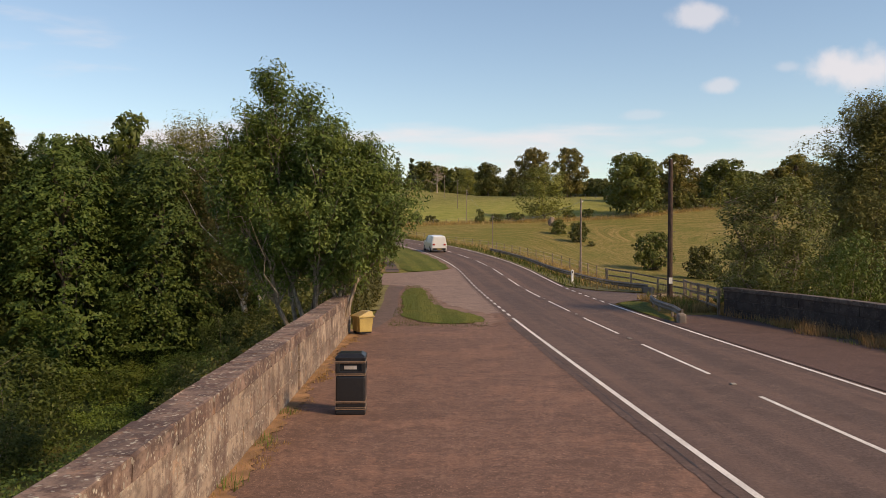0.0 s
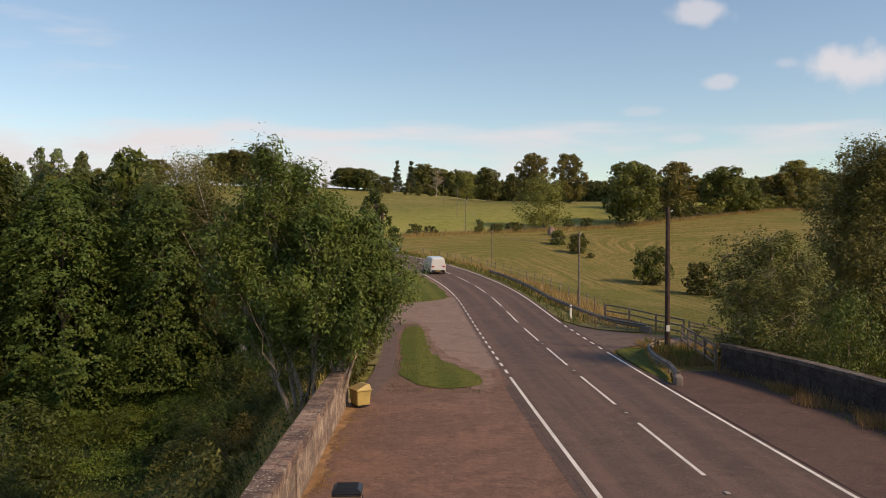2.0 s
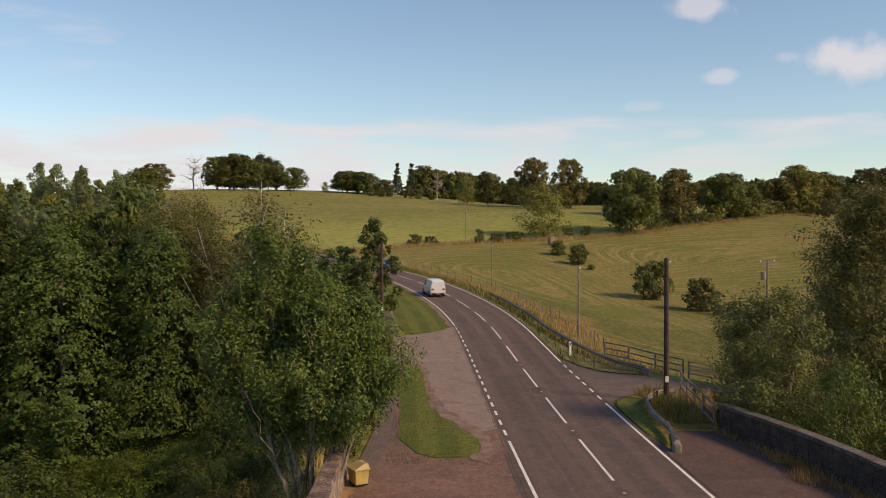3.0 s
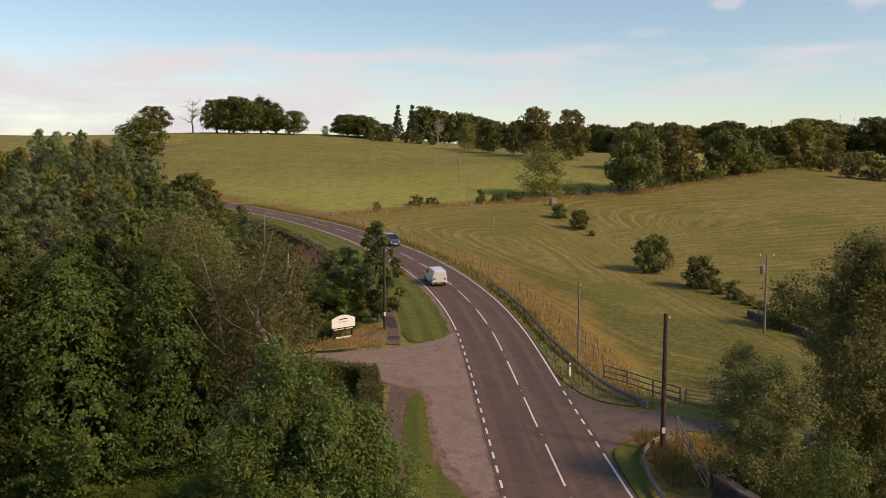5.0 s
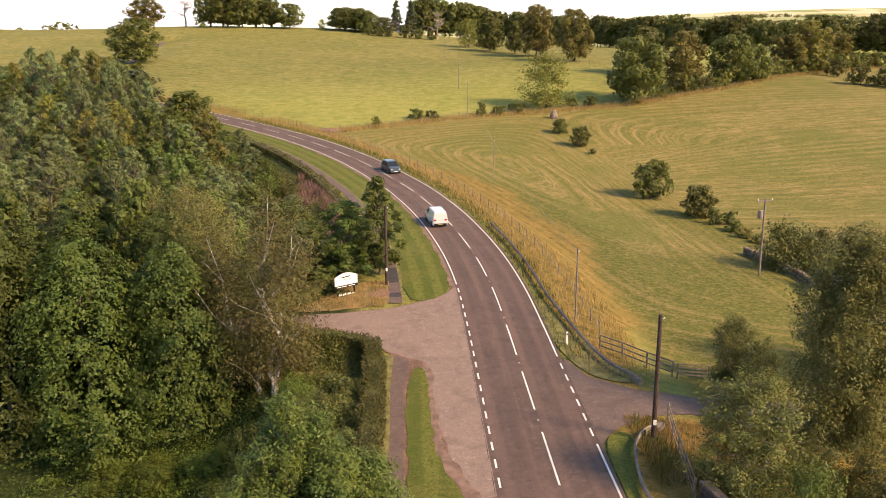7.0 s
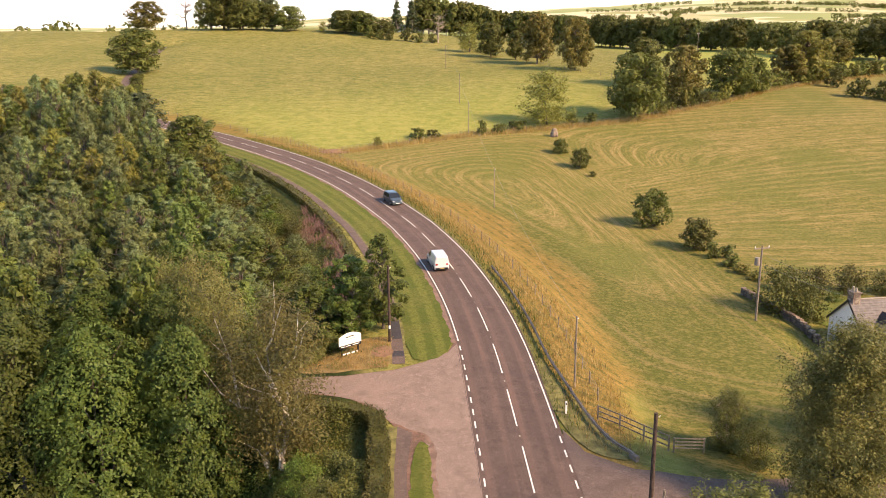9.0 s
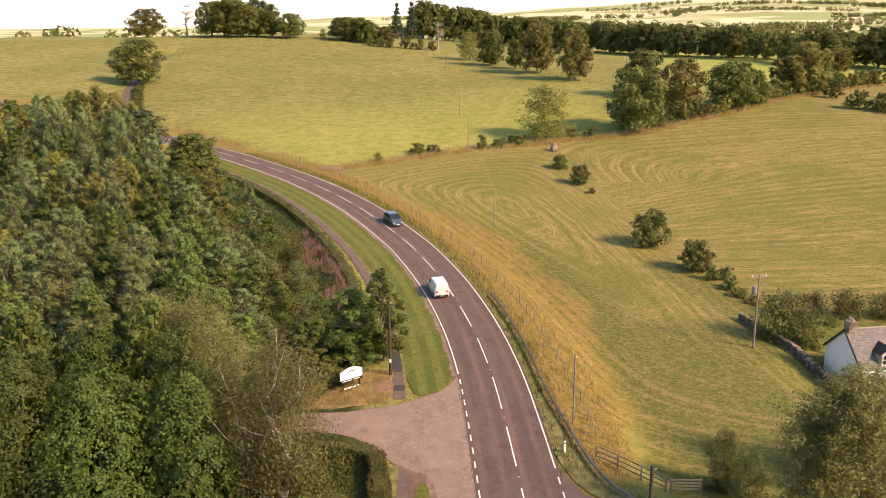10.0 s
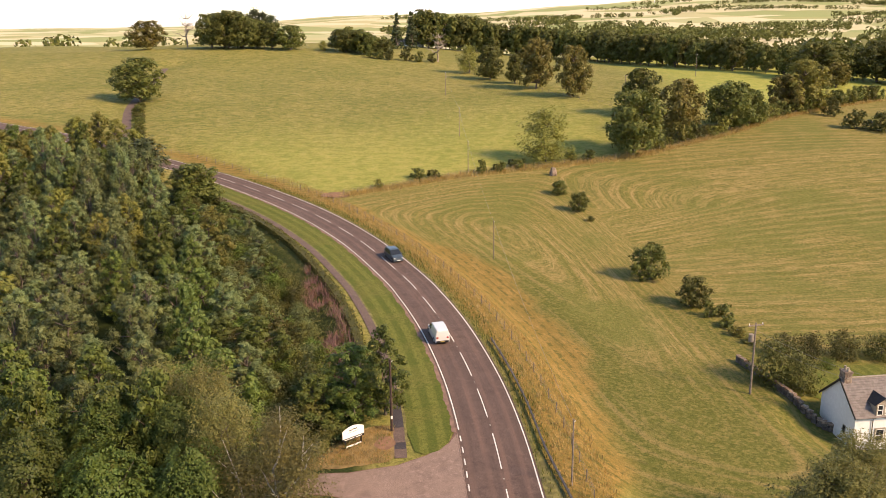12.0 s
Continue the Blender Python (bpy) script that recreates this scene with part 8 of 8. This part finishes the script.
    box(bm, -0.06, 1.4, 1.2, 0.03, 1.9, 2.1, 0.01)
    gw = part("gable_window", bm, TRIM_STONE, ob, "small window in the gable")
    bm = bmesh.new()
    box(bm, -0.075, 1.46, 1.26, -0.062, 1.84, 2.04)
    part("pane", bm, GLASS, gw, "dark glass pane")


cottage()


def garden_wall():
    pts = dense(np.array([(34.0, 95.6, 0), (35.0, 91.8, 0), (36.5, 86.2, 0), (38.2, 82.8, 0), (40.4, 82.0, 0)], float), 0.6)
    root = tagged(new("garden_wall"), "rough grey stone wall round the cottage garden", "wall", "", "structure")
    rng = np.random.RandomState(31)
    for i in range(len(pts) - 1):
        a, b = pts[i], pts[i + 1]
        d = b - a
        for c in range(4):
            bm = bmesh.new()
            w = 0.42 if c < 3 else 0.48
            box(bm, 0.01, -w / 2, c * 0.25, np.linalg.norm(d) - 0.01, w / 2, c * 0.25 + 0.235, 0.03)
            for v in bm.verts:
                v.co += Vector(rng.uniform(-0.025, 0.025, 3))
            st = part("stone", bm, SANDSTONE if c == 3 else GREYCOPE, root)
            st.matrix_basis = Matrix.Translation((a[0], a[1], ground_at(a[0], a[1]) - 0.1)) @ Matrix.Rotation(math.atan2(d[1], d[0]), 4, "Z") @ Matrix.Translation((rng.uniform(-0.15, 0.15), 0, 0))


garden_wall()


# ---- vehicles ----
TYRE = plain("tyre_rubber", (0.02, 0.02, 0.02), 0.85)
RIM = plain("alloy_rim", (0.45, 0.45, 0.46), 0.35, 0.8)
LAMP_RED = plain("tail_lamp", (0.4, 0.02, 0.015), 0.25)
LAMP_CLEAR = plain("head_lamp", (0.7, 0.7, 0.7), 0.1)


def car_paint(name, colour):
    m, n, l, b = nodes_of(name)
    b.inputs["Base Color"].default_value = (*colour, 1)
    b.inputs["Roughness"].default_value, b.inputs["Metallic"].default_value = 0.28, 0.2
    b.inputs["Coat Weight"].default_value = 0.8
    return m


def vehicle(name, s, offset, backwards, paint, length, width, height, nose, van, label, category):
    """A car on the road: a lofted body with its glass, lamps, bumpers and wheels."""
    p, h = along(ROAD_LINE, s, offset)
    q, _ = along(ROAD_LINE, s + 2, offset)
    pitch = math.atan2(q.z - p.z, 2)
    ob = new(name)
    ob.matrix_basis = Matrix.Translation((p.x, p.y, p.z + 0.005)) @ Matrix.Rotation(h + (math.pi if backwards else 0), 4, "Z") @ Matrix.Rotation(-pitch if backwards else pitch, 4, "X")
    tagged(ob, label, category)
    hl, hw = length / 2, width / 2
    belt = height * 0.56
    # stations along the car from tail to nose: place, belt height, roof height, half width
    if van:
        st = [(-hl, belt, height * 0.93, 0.90), (-hl + 0.12, belt, height * 0.985, 0.96), (-0.2, belt, height, 1.0), (0.35, belt, height * 0.985, 1.0), (nose, belt, belt + 0.06, 0.98), (hl - 0.35, belt * 0.9, belt * 0.92, 0.94), (hl, belt * 0.62, belt * 0.64, 0.84)]
    else:
        st = [(-hl, belt * 0.95, belt * 0.97, 0.88), (-hl + 0.18, belt, height * 0.8, 0.95), (-hl + 0.7, belt, height * 0.97, 1.0), (-0.1, belt, height, 1.0), (0.35, belt, height * 0.97, 1.0), (nose, belt, belt + 0.04, 0.98), (hl - 0.3, belt * 0.88, belt * 0.9, 0.92), (hl, belt * 0.62, belt * 0.64, 0.8)]
    bm = bmesh.new()
    rings = []
    for y, b, r, w in st:
        x = hw * w
        ring = [(x * 0.96, 0.22), (x, 0.45), (x, b), (x * 0.8 if r - b > 0.2 else x * 0.9, r - 0.04), (x * 0.7, r), (-x * 0.7, r), (-(x * 0.8 if r - b > 0.2 else x * 0.9), r - 0.04), (-x, b), (-x, 0.45), (-x * 0.96, 0.22)]
        rings.append([bm.verts.new((px, y, pz)) for px, pz in ring])
    for a, b in zip(rings, rings[1:]):
        for i in range(10):
            j = (i + 1) % 10
            bm.faces.new((a[i], a[j], b[j], b[i]))
    bm.faces.new(rings[0][::-1])
    bm.faces.new(rings[-1])
    bmesh.ops.recalc_face_normals(bm, faces=bm.faces[:])
    bmesh.ops.bevel(bm, geom=[e for e in bm.edges if e.calc_face_angle(0) > 0.5], offset=0.035, segments=2, affect="EDGES")
    part("body", bm, paint, ob)
    # glass set just proud of the body
    def pane(corners, n="window"):
        b = bmesh.new()
        b.faces.new([b.verts.new(c) for c in corners])
        part(n, b, GLASS, ob, "dark tinted glass")
    y0, y1 = 0.35 + 0.04, nose - 0.08
    xw = hw * 0.76
    zt, zb = height * 0.955, belt + 0.10
    pane([(-xw * 0.94, y0 + 0.06, zt + 0.018), (xw * 0.94, y0 + 0.06, zt + 0.018), (hw * 0.86, y1, zb), (-hw * 0.86, y1, zb)], "windscreen")
    ry = -hl + 0.05 if van else -hl + 0.12
    pane([(-xw, ry - 0.04, zb), (xw, ry - 0.04, zb), (xw * 0.92, ry + (0.02 if van else 0.26), zt - 0.12), (-xw * 0.92, ry + (0.02 if van else 0.26), zt - 0.12)], "rear_window")
    for sx in (-1, 1):
        for a, b in (((-0.15 if van else -hl + 0.85, 0.25), (0.33, nose - 0.35)) if not van else ((0.0, 0.2), (0.3, nose - 0.3)),):
            lo_x, hi_x = sx * (hw + 0.004), sx * (hw * 0.83 + 0.004)
            ya, yb = (0.0 if van else -hl + 0.75), nose - 0.12
            pane([(lo_x, ya, zb - 0.02), (lo_x, yb, zb - 0.02), (hi_x, 0.42, zt - 0.06), (hi_x, ya + 0.08, zt - 0.06)], "side_window")
        for y, mat, nm, z in ((hl - 0.13, LAMP_CLEAR, "headlight", belt * 0.72), (-hl - 0.005, LAMP_RED, "tail_light", belt * 0.85)):
            bm = bmesh.new()
            box(bm, sx * hw * 0.68 - 0.12, y - 0.05, z - 0.08, sx * hw * 0.68 + 0.12, y + 0.06, z + 0.08, 0.02)
            part(nm, bm, mat, ob)
        bm = bmesh.new()
        box(bm, sx * (hw + 0.09) - 0.09, nose - 0.5, belt + 0.02, sx * (hw + 0.09) + 0.09, nose - 0.36, belt + 0.16, 0.03)
        part("door_mirror", bm, paint, ob)
        for y in (-hl + 0.75, hl - 0.8):
            bm = bmesh.new()
            rod(bm, (sx * (hw - 0.2), y, 0.32), (sx * (hw + 0.01), y, 0.32), 0.32, 0.32, 20)
            w = part("wheel", bm, TYRE, ob, "black tyre")
            bm = bmesh.new()
            rod(bm, (sx * (hw - 0.05), y, 0.32), (sx * (hw + 0.018), y, 0.32), 0.2, 0.19, 14)
            part("rim", bm, RIM, w, "grey alloy rim")
    for y in (-hl - 0.02, hl - 0.06):
        bm = bmesh.new()
        box(bm, -hw * 0.82, y - 0.03, 0.24, hw * 0.82, y + 0.08, 0.48, 0.03)
        part("bumper", bm, BLACK if van else paint, ob)
        bm = bmesh.new()
        yy = y - 0.04 if y < 0 else y + 0.09
        box(bm, -0.26, yy - 0.005, 0.33, 0.26, yy + 0.005, 0.44)
        part("number_plate", bm, WHITE if y > 0 else YELLOW, ob, "blank plate bar")
    return ob


vehicle("car", s_at(-9.6, 122), 1.45, True, car_paint("blue_grey_paint", (0.05, 0.07, 0.085)), 4.3, 1.8, 1.58, 1.25, False, "blue-grey people carrier driving down the road", "car")
vehicle("van", s_at(-1.9, 93), -1.5, False, car_paint("white_van_paint", (0.75, 0.75, 0.74)), 4.4, 1.78, 1.82, 1.2, True, "small white van driving away up the road", "van")


# ---- far country ----
def far_woods():
    """Hedgerow trees and small woods over the far farmland."""
    rng = np.random.RandomState(17)
    P, N, S = [], [], []

    def clump(x, y, h):
        k = 40
        d = rng.normal(size=(k, 3))
        d /= np.linalg.norm(d, axis=1, keepdims=True)
        z = ground_at(x, y)
        P.append(np.stack([x + d[:, 0] * h * 0.45, y + d[:, 1] * h * 0.45, z + h * 0.5 + d[:, 2] * h * 0.46 * (0.6 + 0.4 * rng.uniform(size=k))], 1))
        N.append(d + 0.5 * rng.normal(size=(k, 3)))
        S.append(np.full(k, h * 0.14))

    for _ in range(85):
        y0 = rng.uniform(520, 2900)
        x0 = rng.uniform(-0.1, 0.62) * y0 + rng.uniform(-60, 60)
        t = rng.uniform(-0.35, 0.35) + (math.pi / 2 if rng.uniform() < 0.2 else 0)
        n = rng.randint(6, 22)
        for i in range(n):
            h = rng.uniform(7, 14)
            clump(x0 + math.cos(t) * i * 11 + rng.uniform(-3, 3), y0 + math.sin(t) * i * 11 + rng.uniform(-5, 5), h)
    for _ in range(22):
        y0 = rng.uniform(700, 3000)
        x0 = rng.uniform(0.02, 0.6) * y0
        for i in range(22):
            clump(x0 + rng.normal() * 45, y0 + rng.normal() * 18, rng.uniform(9, 16))
    for i in range(34):
        clump(-430 + i * 9 + rng.uniform(-4, 4), 520 + rng.uniform(-20, 50), rng.uniform(7, 11))
    for i in range(60):
        clump(150 + i * 5.5 + rng.uniform(-4, 4), 360 + 25 * math.sin(i * 0.35) + i * 1.2 + rng.uniform(-6, 6), rng.uniform(8, 13))
    P, N, S = np.vstack(P), np.vstack(N), np.concatenate(S)
    me = leaf_mesh("far_woods", P, N, S, LEAF_OAK, 0.75, rng, 0.0, True)
    tagged(new("far_woods", me), "distant hedgerow trees and small woods", "trees", "", "stuff")


far_woods()


def turbine(x, y, height, turn, spin):
    ob = thing("wind_turbine", x, y, None, turn, "white three-bladed wind turbine on far hills", "wind turbine", "wind turbines")
    bm = bmesh.new()
    rod(bm, (0, 0, -2), (0, 0, height * 0.62), height * 0.022, height * 0.013, 10)
    part("tower", bm, WHITE, ob)
    bm = bmesh.new()
    box(bm, -1.6, -2.2, height * 0.62 - 1.4, 1.6, 4.5, height * 0.62 + 1.6, 0.5)
    part("nacelle", bm, WHITE, ob)
    for k in range(3):
        t = spin + k * 2 * math.pi / 3
        a = Vector((0, -2.8, height * 0.62))
        b = a + Vector((math.sin(t), 0, math.cos(t))) * height * 0.38
        bm = bmesh.new()
        rod(bm, a, b, height * 0.013, height * 0.002, 6)
        part("blade", bm, WHITE, ob)


for i, (px, h) in enumerate(((0.222, 62), (0.288, 58), (0.365, 62), (0.408, 70), (0.444, 84), (0.460, 72))):
    turbine(px * 3150, 3150, h, 15, 0.4 * i + 0.2)


def farmhouse(x, y, turn, w, label, sunk=0.0):
    ob = thing("farmhouse", x, y, ground_at(x, y) - sunk, turn, label, "house", "far houses")
    bm = bmesh.new()
    box(bm, -w / 2, -3.5, -3, w / 2, 3.5, 3.6)
    part("wall", bm, HARL, ob)
    bm = bmesh.new()
    vs = [bm.verts.new(c) for c in ((-w / 2 - 0.3, -3.9, 3.5), (w / 2 + 0.3, -3.9, 3.5), (w / 2 + 0.3, 0, 6.6), (-w / 2 - 0.3, 0, 6.6), (-w / 2 - 0.3, 3.9, 3.5), (w / 2 + 0.3, 3.9, 3.5))]
    for q in ((0, 1, 2, 3), (3, 2, 5, 4), (0, 3, 4), (1, 5, 2)):
        bm.faces.new([vs[i] for i in q])
    part("roof", bm, SLATE, ob)
    bm = bmesh.new()
    box(bm, -w / 2 + 0.3, -0.5, 5.9, -w / 2 + 1.2, 0.5, 7.6)
    part("chimney", bm, SANDSTONE, ob)
    for sx in (-0.28, 0.28):
        bm = bmesh.new()
        box(bm, sx * w - 0.6, -3.54, 1.0, sx * w + 0.6, -3.5, 2.4)
        part("window", bm, GLASS, ob)


farmhouse(-25, 456, 8, 14, "white house among skyline trees", 2.6)
farmhouse(300, 720, -10, 16, "far white farmhouse among fields")
farmhouse(262, 700, 20, 12, "far white farmhouse among fields")
farmhouse(440, 640, 5, 30, "long grey farm building among fields")

# ---- walls of pieces ----
parapet("wall_west", [(wall_x(y), y) for y in (-22, -10, 0, 10, 20, 29.4)], -1, 1.33, 0.46, 0.27, SANDSTONE, COPING, 2, "weathered sandstone bridge parapet with mossy coping", 41, 39.4)
parapet("wall_east", [(17.9, -22), (16.6, -4), (15.7, 10), (15.0, 20), (14.4, 27), (13.45, 31.8), (12.1, 36.5)], 1, 1.22, 0.42, 0.16, BLACKSTONE, GREYCOPE, 3, "blackish stone bridge parapet with grey coping", 42)
